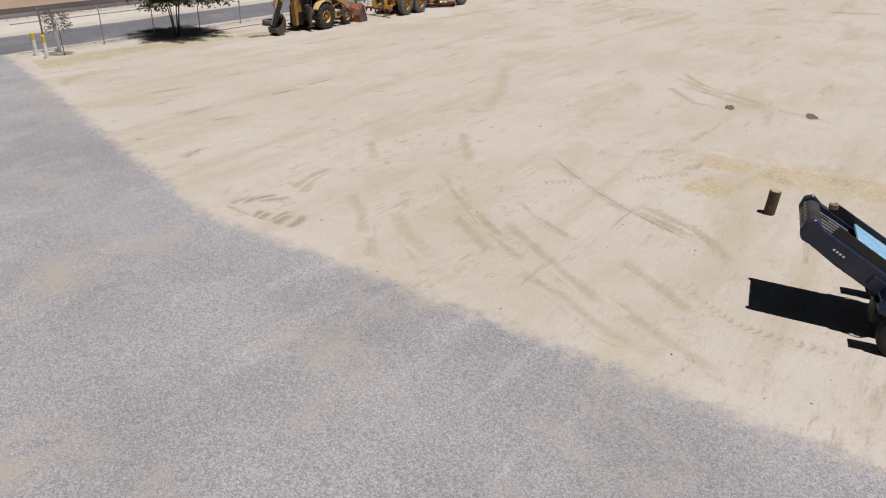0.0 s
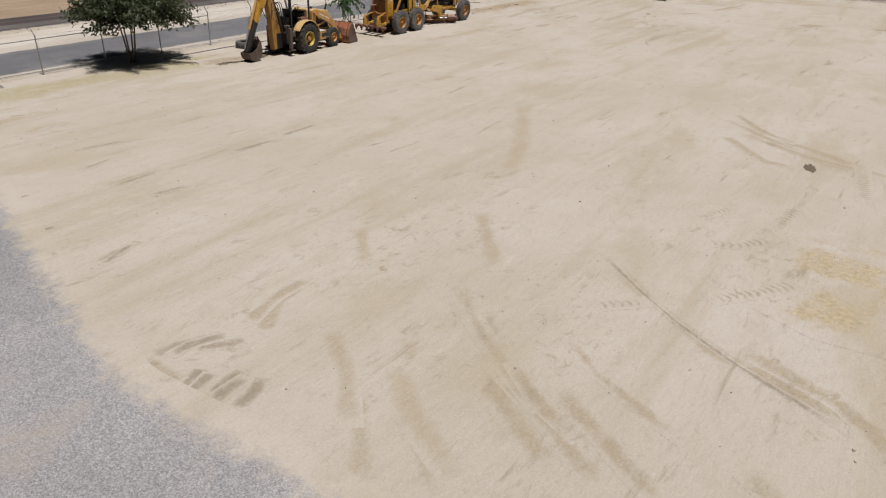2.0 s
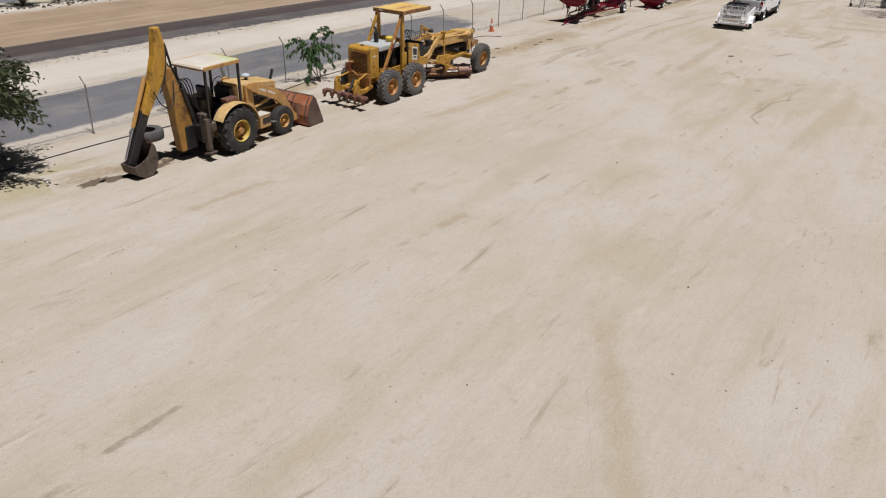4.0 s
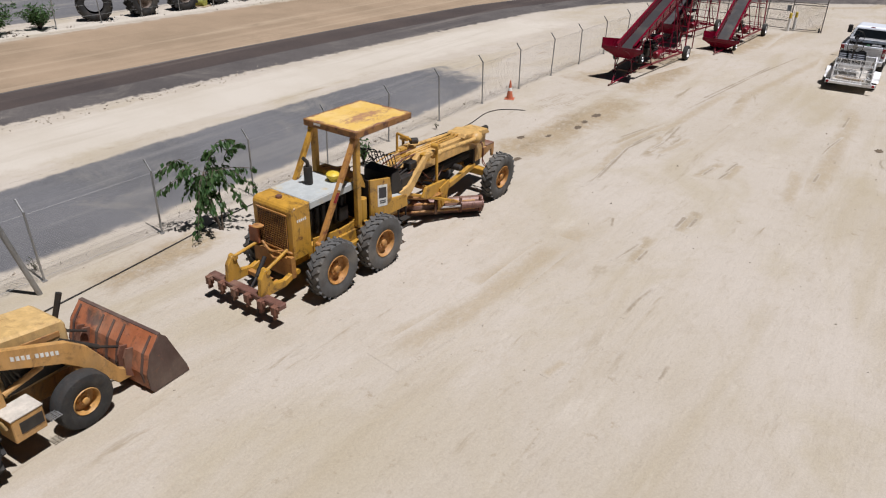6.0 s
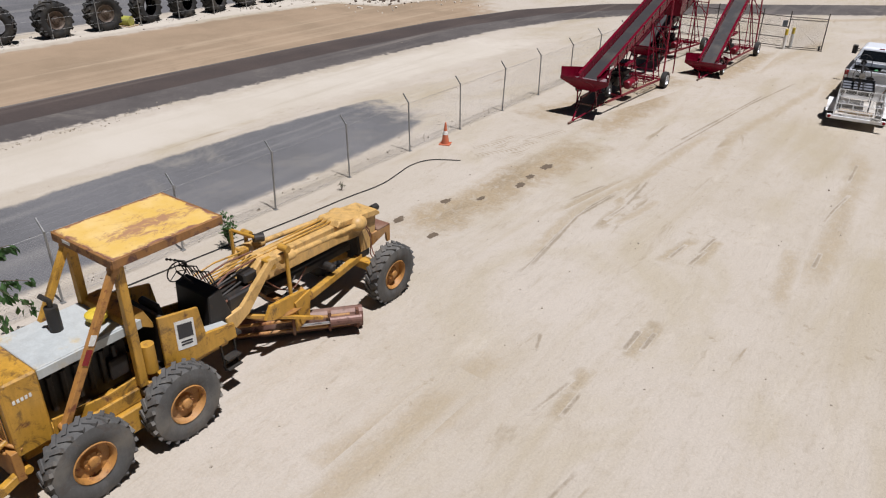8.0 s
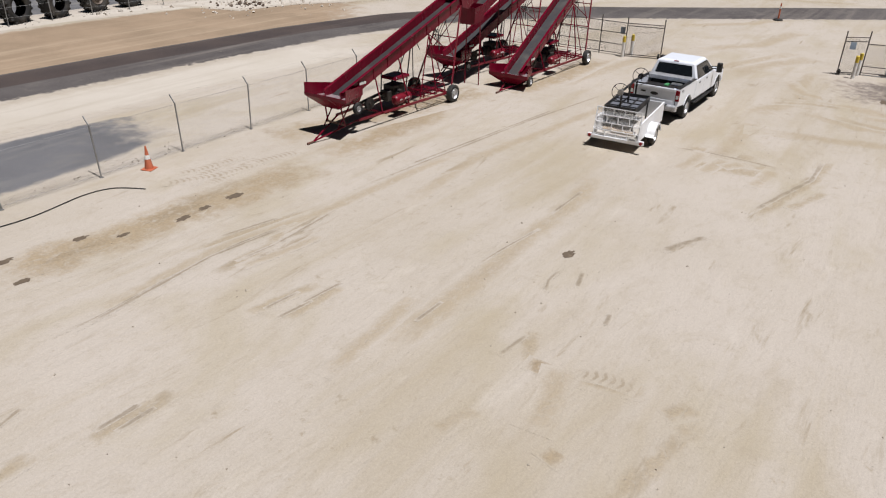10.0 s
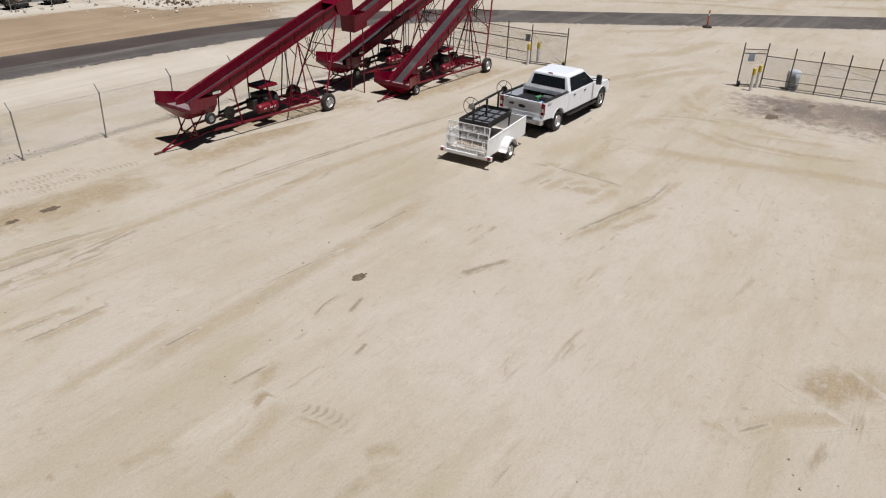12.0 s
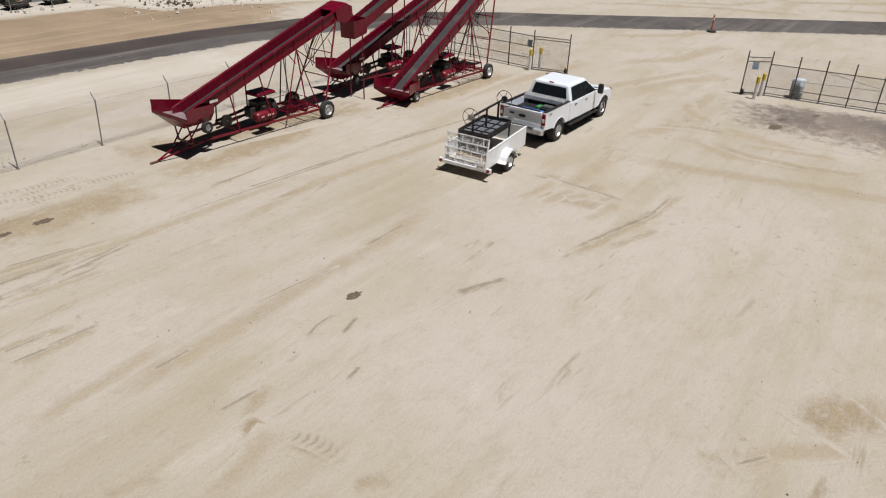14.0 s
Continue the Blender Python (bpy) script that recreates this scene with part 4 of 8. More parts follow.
def frame_gate(name, label, start, rz, width, h, posts, wheel_at=None, mids=(0.62, 1.2), category="gate", over=0.28):
    """A pipe frame with chain link, along local y."""
    g = thing(name, label, category, start, rz)
    for p in posts:
        part("post", post_mesh(h + over, 0.03, M["gate_pipe"]), None, g, loc=(0, p, 0))
    for z in (0.12, *mids, h):
        bm = B()
        tube(bm, (0, 0, z), (0, width, z), 0.021)
        part("rail", bm, M["gate_pipe"], g)
    part("mesh_panel", wire_panel(width, h - 0.12, r=0.0026, material=M["gate_pipe"]), None, g, loc=(-0.03, 0, 0.12))
    if wheel_at is not None:
        bm = B()
        lathe(bm, [(-0.05, 0.03), (-0.05, 0.11), (-0.03, 0.14), (0.03, 0.14), (0.05, 0.11), (0.05, 0.03)], 20)
        part("wheel", bm, M["rubber_clean"], g, "small black gate wheel", loc=(0.07, wheel_at, 0.14), rot=(0, 0, 90))
    return g


frame_gate("fence_section", "pipe-framed chain-link section joining the gate", (6.25, 42.25, 0), 88, 6.1, 1.75, (1.45, 4.0), mids=(0.6, 1.2), category="fence")
lg = frame_gate("swing_gate", "open pipe-frame swing gate with small wheel", (8.15, 42.75, 0), 104, 1.95, 1.75, (0.0, 1.93), wheel_at=0.12, mids=(1.62,))
bm = B()
tube(bm, (0, 0.1, 0.15), (0, 1.9, 1.6), 0.006, seg=5)
part("brace", bm, M["galv"], lg)
bm = B()
box(bm, (0.03, 2.15, 1.35), (0.01, 0.26, 0.36))
part("sign", bm, M["blue_grey"], lg, "small faded grey-blue sign")
rg = frame_gate("swing_gate", "open pipe-frame swing gate with small wheel", (17.42, 45.85, 0), 125, 1.2, 1.85, (0.0, 1.18), wheel_at=1.08, mids=(1.65,))
bm = B()
box(bm, (-0.03, 0.75, 1.45), (0.01, 0.3, 0.36))
part("sign", bm, M["blue_grey"], rg, "small faded grey-blue sign")
sec = frame_gate("fence_section", "dark pipe-framed chain-link section beside the oily ground", (17.42, 45.85, 0), -82, 16.0, 1.54, (0.0, 1.25, 2.45, 3.65, 4.9, 6.5, 8.1, 9.7, 11.3, 12.9, 14.5, 16.0), mids=(0.45,), category="fence", over=0.49)
bm = B()
for z in (1.85, 1.95, 2.03):
    tube(bm, (0, 0, z), (0, 16, z), 0.003, seg=3)
tube(bm, (0, 0.1, 0.02), (0, 16, 0.02), 0.035)
part("wire", bm, M["galv"], sec, "three barbed wires and a bottom pipe")
bm = B()
tube(bm, (0, 2.5, 1.5), (0, 5.0, 1.05), 0.012, seg=6)
tube(bm, (0, 1.3, 0.9), (0, 5.0, 1.0), 0.015, seg=6)
part("brace", bm, M["galv"], sec)

# barrel, cones
bar = thing("barrel", "pale grey plastic barrel beside the gate fence", "barrel", (18.75, 46.45, 0))
bm = B()
lathe(bm, [(0, 0), (0, 0.27), (0.04, 0.29), (0.3, 0.31), (0.33, 0.32), (0.36, 0.31), (0.62, 0.31), (0.65, 0.32), (0.68, 0.31), (0.9, 0.29), (0.94, 0.26), (0.92, 0.0)], 28)
part("body", bm, M["barrel_plastic"], bar, rot=(0, -90, 0), smooth=True)
bm = B()
tube(bm, (-0.1, 0.05, 0.92), (-0.1, 0.05, 0.96), 0.04)
part("cap", bm, M["white"], bar)


def cone(x, y, h, label):
    c = thing("traffic_cone", label, "cone", (x, y, 0), rz=20)
    bm = B()
    box(bm, (0, 0, 0.015), (h * 0.5, h * 0.5, 0.03))
    part("base", bm, M["rubber_clean"] if h > 0.9 else M["orange"], c, bevel=0.006)
    bm = B()
    tube(bm, (0, 0, 0.03), (0, 0, h * 0.45), h * 0.18, h * 0.115, 20)
    tube(bm, (0, 0, h * 0.62), (0, 0, h), h * 0.082, h * 0.03, 20)
    part("body", bm, M["orange"], c, smooth=True)
    bm = B()
    tube(bm, (0, 0, h * 0.45), (0, 0, h * 0.62), h * 0.118, h * 0.085, 20)
    part("collar", bm, M["decal_white"], c, "dirty white reflective collar", smooth=True)


cone(0.52, 16.6, 0.78, "faded orange traffic cone with a white collar")
dl = thing("delineator_post", "orange delineator post on a black rubber base", "road marker", (10.45, 60.0, 0))
bm = B()
lathe(bm, [(0, 0), (0, 0.32), (0.1, 0.3), (0.14, 0.14), (0.14, 0)], 20)
part("base", bm, M["rubber_clean"], dl, rot=(0, -90, 0))
bm = B()
tube(bm, (0, 0, 0.12), (0, 0, 1.15), 0.06, 0.05, 14)
part("post", bm, M["orange"], dl, smooth=True)
bm = B()
tube(bm, (0, 0, 0.8), (0, 0, 0.95), 0.062, 0.06, 14)
part("collar", bm, M["decal_white"], dl)

# stumps of timber posts
for x, y, h, lean in ((33.66, -20.4, 0.66, 3), (38.9, -21.6, 0.8, -3)):
    s = thing("timber_post", "short dark weathered timber post in the sand", "post", (x, y, 0), group="timber posts")
    bm = B()
    hull(bm, [[(0.145 * math.cos(a) * (1 + 0.05 * math.sin(5 * a)), 0.145 * math.sin(a), z) for a in (i * math.pi / 9 for i in range(18))] for z in (-0.05, h * 0.5, h)])
    part("trunk", bm, M["wood"], s, rot=(0, lean, 0), bevel=0.01)
    bm = B()
    tube(bm, (0, 0, h), (0, 0, h + 0.012), 0.13, 0.125, 18)
    part("cut_top", bm, M["pale_wood"], s, "pale cut end grain", rot=(0, lean, 0))

# hose along the fence
cu = bpy.data.curves.new("hose", "CURVE")
cu.dimensions, cu.bevel_depth, cu.bevel_resolution = "3D", 0.015, 2
sp = cu.splines.new("NURBS")
pts = [(1.2, -13), (1.1, -9.4), (1.5, -6), (1.0, -1.8), (0.72, 0.2), (0.35, 2.5), (0.6, 6), (0.95, 9.7), (1.0, 11.0), (1.2, 12.3), (1.0, 13.4), (0.85, 14.1), (0.95, 14.8), (1.3, 15.2), (1.9, 15.5)]
sp.points.add(len(pts) - 1)
for p, (x, y) in zip(sp.points, pts):
    p.co = (x, y, 0.024, 1)
sp.use_endpoint_u, sp.order_u = True, 3
cu.materials.append(M["rubber_clean"])
thing("hose", "black rubber hose lying on the sand by the fence", "hose", mesh=cu)


# ---- trees ----
def leaf_into(verts, faces, p, d, size, width, rg):
    """A folded leaf blade at p that points along d."""
    d = d.normalized()
    s = d.cross(Vector((rg.uniform(-1, 1), rg.uniform(-1, 1), rg.uniform(0.2, 1)))).normalized()
    u = s.cross(d)
    k = len(verts)
    verts += [p, p + d * size * 0.5 + s * width + u * width * 0.3, p + d * size - u * size * 0.12, p + d * size * 0.5 - s * width + u * width * 0.3]
    faces += [(k, k + 1, k + 2), (k, k + 2, k + 3)]


def leaves_mesh(name, verts, faces, material):
    me = bpy.data.meshes.new(name)
    me.from_pydata(verts, [], faces)
    me.materials.append(material)
    return me


def tree(name, label, x, y, stems, crown_at, crown_r, crown_h, boughs, leaves, leaf, mat, seed, droop=0.2):
    """Several stems that fork into boughs, with leaves on the twigs."""
    rg = random.Random(seed)
    t = thing(name, label, "tree", (x, y, 0))
    bm = B()
    verts, faces = [], []
    tips = []
    for i in range(stems):
        a = 2 * math.pi * i / stems + rg.uniform(-0.4, 0.4)
        foot = Vector((0.06 * stems * math.cos(a) * 0.5, 0.06 * stems * math.sin(a) * 0.5, -0.03))
        mid = Vector((0.3 * math.cos(a), 0.3 * math.sin(a), crown_at * 0.6))
        top = Vector((0.45 * math.cos(a), 0.45 * math.sin(a), crown_at))
        tube(bm, foot, mid, 0.045, 0.036, 8)
        tube(bm, mid, top, 0.036, 0.028, 8)
        tips.append(top)
    part("trunk", bm, M["bark"], t, smooth=True)
    bm = B()
    for j in range(boughs):
        a = rg.uniform(0, 2 * math.pi)
        root = rg.choice(tips) + Vector((0, 0, rg.uniform(-0.15, 0.1)))
        reach = crown_r * math.sqrt(rg.uniform(0.12, 1.0)) * rg.uniform(0.8, 1.12)
        up = rg.uniform(-0.12, 1.0) * crown_h * (1 - 0.55 * (reach / crown_r) ** 2)
        end = Vector((reach * math.cos(a) + 0.35, reach * math.sin(a) + 0.3, crown_at + up))
        knee = root.lerp(end, 0.55) + Vector((0, 0, 0.25 * crown_h * (1 - droop)))
        tube(bm, root, knee, 0.022, 0.013, 5)
        tube(bm, knee, end, 0.013, 0.005, 5)
        for q in range(leaves):
            w = rg.uniform(0.15, 1.0)
            p = (root.lerp(knee, w * 2) if w < 0.5 else knee.lerp(end, w * 2 - 1)) + Vector((rg.gauss(0, 0.14), rg.gauss(0, 0.14), rg.gauss(-0.03, 0.10)))
            d = (end - root).normalized() * 0.6 + Vector((rg.uniform(-1, 1), rg.uniform(-1, 1), rg.uniform(-1.0, 0.5) - droop))
            leaf_into(verts, faces, p, d, leaf * rg.uniform(0.7, 1.3), leaf * 0.24, rg)
    part("bough", bm, M["bark"], t)
    part("crown", leaves_mesh("crown", verts, faces, mat), None, t)
    return t


tree("shade_tree", "multi-stemmed dark olive-green tree beside the fence", 0.75, -14.35, 4, 1.95, 2.9, 2.2, 150, 120, 0.19, M["dry_leaf"], 3)


def young_tree():
    """A few arching whips with broad hanging leaves."""
    rg = random.Random(11)
    t = thing("young_tree", "young broad-leaved tree with drooping green branches", "tree", (1.0, 1.05, 0))
    bm = B()
    verts, faces = [], []
    stems = [((0, 0, 0), (-0.28, -0.1, 1.55)), ((0.05, 0.02, 0), (-0.12, 0.2, 1.3)), ((-0.03, 0.04, 0), (-0.5, -0.2, 1.0))]
    for a, b in stems:
        tube(bm, a, b, 0.026, 0.016, 7)
    part("trunk", bm, M["bark"], t)
    bm = B()
    heads = [Vector(b) for _, b in stems]
    ends = [(-0.95, -0.85, 1.75), (-0.75, -1.05, 1.35), (-0.2, -0.75, 1.9), (0.15, 0.55, 2.45), (-0.1, 0.95, 2.2), (0.35, 0.95, 1.6), (0.55, 0.8, 1.15), (0.3, -0.35, 1.55),
            (0.45, -0.45, 0.95), (0.1, -0.65, 0.75), (-0.55, -0.5, 1.1), (-0.55, 0.5, 1.5), (0.6, 0.35, 0.85), (-0.35, 0.1, 2.1), (0.25, 0.15, 0.6), (0.3, -0.9, 0.4), (-0.3, -0.3, 0.7)]
    for i, e in enumerate(ends):
        e = Vector(e)
        root = heads[i % 3]
        knee = root.lerp(e, 0.5) + Vector((0, 0, 0.28))
        path = [root.lerp(knee, s / 4) for s in range(5)] + [knee.lerp(e, s / 5) - Vector((0, 0, 0.10 * (s / 5) ** 2)) for s in range(1, 6)]
        pipe(bm, path, 0.008, 4)
        for p, q in zip(path[1:], path[2:]):
            for _ in range(6):
                w = p.lerp(q, rg.random()) + Vector((rg.gauss(0, 0.05), rg.gauss(0, 0.05), rg.gauss(-0.02, 0.04)))
                leaf_into(verts, faces, w, (q - p).normalized() * 0.5 + Vector((rg.uniform(-0.7, 0.7), rg.uniform(-0.7, 0.7), -0.9)), rg.uniform(0.14, 0.24), 0.05, rg)
    part("bough", bm, M["bark"], t)
    part("crown", leaves_mesh("crown", verts, faces, M["leaf"]), None, t)


young_tree()


def shrub(name, label, x, y, h, r, n, mat, seed, blade=0.1):
    rg = random.Random(seed)
    s = thing(name, label, "plant", (x, y, 0))
    bm = B()
    verts, faces = [], []
    for _ in range(max(5, n // 14)):
        a = rg.uniform(0, 2 * math.pi)
        e = Vector((r * math.cos(a) * rg.random(), r * math.sin(a) * rg.random(), h * rg.uniform(0.6, 1.0)))
        tube(bm, (0, 0, 0), e, 0.007, 0.003, 4)
        for _ in range(14):
            leaf_into(verts, faces, e * rg.uniform(0.3, 1.0) + Vector((rg.gauss(0, 0.04), rg.gauss(0, 0.04), 0)), Vector((rg.uniform(-1, 1), rg.uniform(-1, 1), rg.uniform(-0.3, 0.8))), blade, blade * 0.25, rg)
    part("stem", bm, M["bark"], s)
    part("foliage", leaves_mesh("foliage", verts, faces, mat), None, s)


shrub("shrub", "small green weedy shrub at the fence", 0.8, 6.88, 1.05, 0.3, 190, M["leaf"], 2, 0.12)
shrub("weed", "small dry weed at the fence foot", -0.3, -4.2, 0.55, 0.2, 60, M["dry_leaf"], 4, 0.05)
shrub("weed", "dry weed tuft on the asphalt edge", -0.6, -2.9, 0.4, 0.2, 50, M["dry_leaf"], 6, 0.05)
shrub("weed", "small dry weed at the fence foot", 0.5, 11.3, 0.3, 0.12, 30, M["dry_leaf"], 8, 0.04)
shrub("weed", "tall dark weeds behind the backhoe", -0.4, -5.7, 1.25, 0.4, 220, M["dry_leaf"], 9, 0.07)
sap = thing("staked_sapling", "thin wispy sapling tied to a stake", "tree", (1.1, -21.1, 0))
bm = B()
tube(bm, (0, 0, -0.02), (-0.05, 0.0, 1.5), 0.022, 0.014, 7)
part("stem", bm, M["bark"], sap)
rg = random.Random(21)
verts, faces = [], []
for _ in range(900):
    a, s = rg.uniform(0, 6.28), rg.random() ** 0.6
    p = Vector((-0.05, 0, 1.15 + rg.uniform(0, 0.85))) + Vector((math.cos(a), math.sin(a), rg.uniform(-0.35, 0.5))) * 0.55 * s
    leaf_into(verts, faces, p, Vector((math.cos(a), math.sin(a), rg.uniform(-0.4, 0.5))), 0.16, 0.008, rg)
part("foliage", leaves_mesh("foliage", verts, faces, M["dry_leaf"]), None, sap)


# ---- wheels ----
def tyre_mesh(r, w, rim, lugs=0, tilt=35, lug_h=0.03, material=None, seg=36, wide=0.55, thick=0.055):
    """A tyre about the x axis, with lugs that slant to both sides."""
    bm = B()
    lathe(bm, [(-w * 0.42, rim), (-w * 0.5, rim + (r - rim) * 0.25), (-w * 0.52, rim + (r - rim) * 0.55), (-w * 0.46, r * 0.93), (-w * 0.3, r * 0.985),
               (w * 0.3, r * 0.985), (w * 0.46, r * 0.93), (w * 0.52, rim + (r - rim) * 0.55), (w * 0.5, rim + (r - rim) * 0.25), (w * 0.42, rim)], seg)
    for i in range(lugs):
        side = 1 if i % 2 else -1
        a = 2 * math.pi * i / lugs
        m = Matrix.Rotation(a, 4, "X") @ Matrix.Translation((side * w * 0.22, 0, r - lug_h * 1.5)) @ Matrix.Rotation(radians(side * tilt), 4, "Z") @ Matrix.Diagonal((w * wide, thick, lug_h * 5, 1))
        bmesh.ops.create_cube(bm, size=1.0, matrix=m)
    return mesh_of("tyre", bm, material or M["rubber"], smooth=True)


def rim_mesh(rim, w, material, deep=0.3, seg=28, holes=0):
    """A dished wheel disc that faces +x, with hub and bolts."""
    bm = B()
    f = w * 0.44
    lathe(bm, [(-w * 0.42, rim * 1.01), (f, rim * 1.01), (f + 0.012, rim * 0.97), (f - 0.01, rim * 0.92), (f - w * deep, rim * 0.84), (f - w * deep * 1.1, rim * 0.5),
               (f - w * deep * 0.7, rim * 0.42), (f - w * deep * 0.6, rim * 0.26), (f - w * 0.05, rim * 0.24), (f - w * 0.02, rim * 0.18), (f - w * 0.02, 0)], seg)
    for i in range(8):
        a = 2 * math.pi * i / 8
        p = Vector((f - w * deep * 0.75, rim * 0.36 * math.cos(a), rim * 0.36 * math.sin(a)))
        tube(bm, p, p + Vector((0.03, 0, 0)), rim * 0.045, seg=6)
    for i in range(holes):
        a = 2 * math.pi * (i + 0.5) / holes
        p = Vector((f - w * deep * 1.02, rim * 0.66 * math.cos(a), rim * 0.66 * math.sin(a)))
        tube(bm, p, p + Vector((0.006, 0, 0)), rim * 0.11, seg=10)
    return mesh_of("wheel", bm, material, smooth=True)


def put_wheel(parent, tyre, rim, x, y, z, lean=0.0, rim_label="", tyre_label=""):
    w = part("wheel", rim, None, parent, rim_label, loc=(x, y, z), rot=(0, lean, 0 if x > 0 else 180))
    part("tyre", tyre, None, w, tyre_label)
    return w


def ring(bm, c, r, t, n=(0, 0, 1), seg=24, k=6):
    """A round ring of tube radius t about c, square to n."""
    rot = Vector(n).to_track_quat("Z", "Y").to_matrix().to_4x4()
    rings = []
    for i in range(seg):
        a = 2 * math.pi * i / seg
        rings.append([bm.verts.new(Matrix.Translation(c) @ rot @ Vector(((r + t * math.cos(b)) * math.cos(a), (r + t * math.cos(b)) * math.sin(a), t * math.sin(b)))) for b in (2 * math.pi * j / k for j in range(k))])
    for i in range(seg):
        p, q = rings[i], rings[(i + 1) % seg]
        for j in range(k):
            bm.faces.new((p[j], p[(j + 1) % k], q[(j + 1) % k], q[j]))


def steering_wheel(parent, c, n, foot):
    bm = B()
    ring(bm, c, 0.19, 0.013, n)
    rot = Vector(n).to_track_quat("Z", "Y")
    for a in (0.5, 2.6, 4.7):
        tube(bm, c, Vector(c) + rot @ Vector((0.19 * math.cos(a), 0.19 * math.sin(a), 0)), 0.008, seg=5)
    tube(bm, c, foot, 0.02, seg=7)
    part("steering_wheel", bm, M["black"], parent)


# ---- motor grader ----
def grader():
    g = thing("motor_grader", "old yellow motor grader with rusty roof canopy, parked on sand", "grader", (4.5, 3.6, 0))
    tyre = tyre_mesh(0.66, 0.36, 0.33, 44, 38, 0.011, thick=0.065)
    rim = rim_mesh(0.33, 0.36, M["rim_orange"], 0.32)
    for x in (-0.98, 0.98):
        for y in (-3.1, -1.5):
            put_wheel(g, tyre, rim, x, y, 0.66, rim_label="rusty yellow steel rim", tyre_label="worn grey lug tyre")
        put_wheel(g, tyre, rim, x, 3.8, 0.66, lean=4 if x > 0 else -4, rim_label="rusty yellow steel rim", tyre_label="worn grey lug tyre")
        bm = B()
        prism(bm, [(-3.45, 0.5), (-3.3, 0.85), (-1.25, 0.85), (-1.1, 0.5), (-1.3, 0.42), (-3.3, 0.42)], x * 0.70 - 0.09, x * 0.70 + 0.09)
        part("tandem_case", bm, M["yellow"], g, bevel=0.02)
        bm = B()
        box(bm, (x * 0.62, -2.3, 0.98), (0.16, 1.9, 0.24))
        part("frame_rail", bm, M["yellow"], g, bevel=0.015)
    bm = B()
    box(bm, (0, -1.9, 0.92), (0.9, 3.6, 0.3))
    tube(bm, (-0.75, -2.3, 0.66), (0.75, -2.3, 0.66), 0.16, seg=12)
    part("rear_frame", bm, M["yellow"], g, bevel=0.015)
    bm = B()
    box(bm, (0, -2.55, 1.5), (0.62, 1.35, 0.95))
    part("engine", bm, M["dark"], g, "oily dark engine in an open bay", bevel=0.01)
    for i in range(6):
        bm = B()
        tube(bm, (0.33, -3.1 + 0.2 * i, 1.25), (0.36, -3.1 + 0.2 * i, 1.85), 0.05, seg=8)
        part("engine_pipe", bm, M["dark"], g)
    bm = B()
    box(bm, (0.36, -2.1, 1.45), (0.16, 0.3, 0.35))
    part("fuel_pump", bm, M["dark"], g, bevel=0.02)
    # radiator shell, grille and hood
    bm = B()
    prism(bm, [(-3.82, 1.0), (-3.82, 2.12), (-3.74, 2.2), (-3.3, 2.2), (-3.3, 1.0)], -0.6, 0.6)
    part("radiator_shell", bm, M["yellow"], g, bevel=0.03)
    for i in range(5):
        bm = B()
        box(bm, (0.603, -3.68 + 0.055 * i, 1.88), (0.004, 0.035, 0.06))
        part("lettering_bar", bm, M["decal_white"], g, "plain pale mark")
    bm = B()
    box(bm, (0, -3.83, 1.6), (0.86, 0.012, 0.82))
    part("grille", bm, M["dark"], g, "rusty mesh radiator grille")
    bm = B()
    for i in range(17):
        box(bm, (-0.42 + i * 0.0525, -3.842, 1.6), (0.012, 0.014, 0.82))
    for i in range(16):
        box(bm, (0, -3.846, 1.2 + i * 0.0525), (0.86, 0.012, 0.01))
    box(bm, (0, -3.85, 2.02), (0.9, 0.03, 0.03))
    box(bm, (0, -3.85, 1.18), (0.9, 0.03, 0.03))
    part("grille_bar", bm, M["rim_orange"], g)
    bm = B()
    prism(bm, [(-3.3, 2.09), (-3.3, 2.2), (-1.75, 2.2), (-1.7, 2.16), (-1.7, 2.06)], -0.58, 0.58)
    box(bm, (0.585, -2.5, 2.10), (0.03, 1.6, 0.16))
    box(bm, (-0.585, -2.5, 2.10), (0.03, 1.6, 0.16))
    part("hood", bm, M["white_faded"], g, "sun-bleached pale hood", bevel=0.012)
    bm = B()
    prism(bm, [(-2.0, 2.2), (-1.95, 2.28), (-1.62, 2.28), (-1.5, 2.0), (-1.5, 1.9)], -0.56, 0.56)
    part("cowl", bm, M["yellow"], g, bevel=0.01)
    bm = B()
    tube(bm, (-0.1, -2.62, 2.2), (-0.1, -2.62, 2.6), 0.095, seg=16)
    pipe(bm, [(-0.1, -2.62, 2.6), (-0.1, -2.62, 2.7), (-0.13, -2.72, 2.82)], 0.04, 10)
    part("muffler", bm, M["dark"], g, smooth=True)
    bm = B()
    lathe(bm, [(0, 0), (0, 0.10), (0.06, 0.11), (0.1, 0.16), (0.16, 0.165), (0.2, 0.12), (0.22, 0)], 20)
    part("air_cleaner", bm, M["post_yellow"], g, loc=(0.2, -2.15, 2.2), rot=(0, -90, 0), smooth=True)
    bm = B()
    tube(bm, (-0.05, -3.55, 2.19), (-0.05, -3.55, 2.25), 0.07, seg=12)
    part("radiator_cap", bm, M["rust_pink"], g)
    # canopy
    bm = B()
    box(bm, (0.1, -1.15, 3.42), (1.5, 1.86, 0.05))
    part("roof", bm, M["roof_sheet"], g, "yellow roof sheet with rust blotches", bevel=0.015)
    bm = B()
    for y in (-2.09, -0.21):
        box(bm, (0.1, y, 3.37), (1.52, 0.05, 0.14))
    for x in (-0.66, 0.86):
        box(bm, (x, -1.15, 3.37), (0.05, 1.9, 0.14))
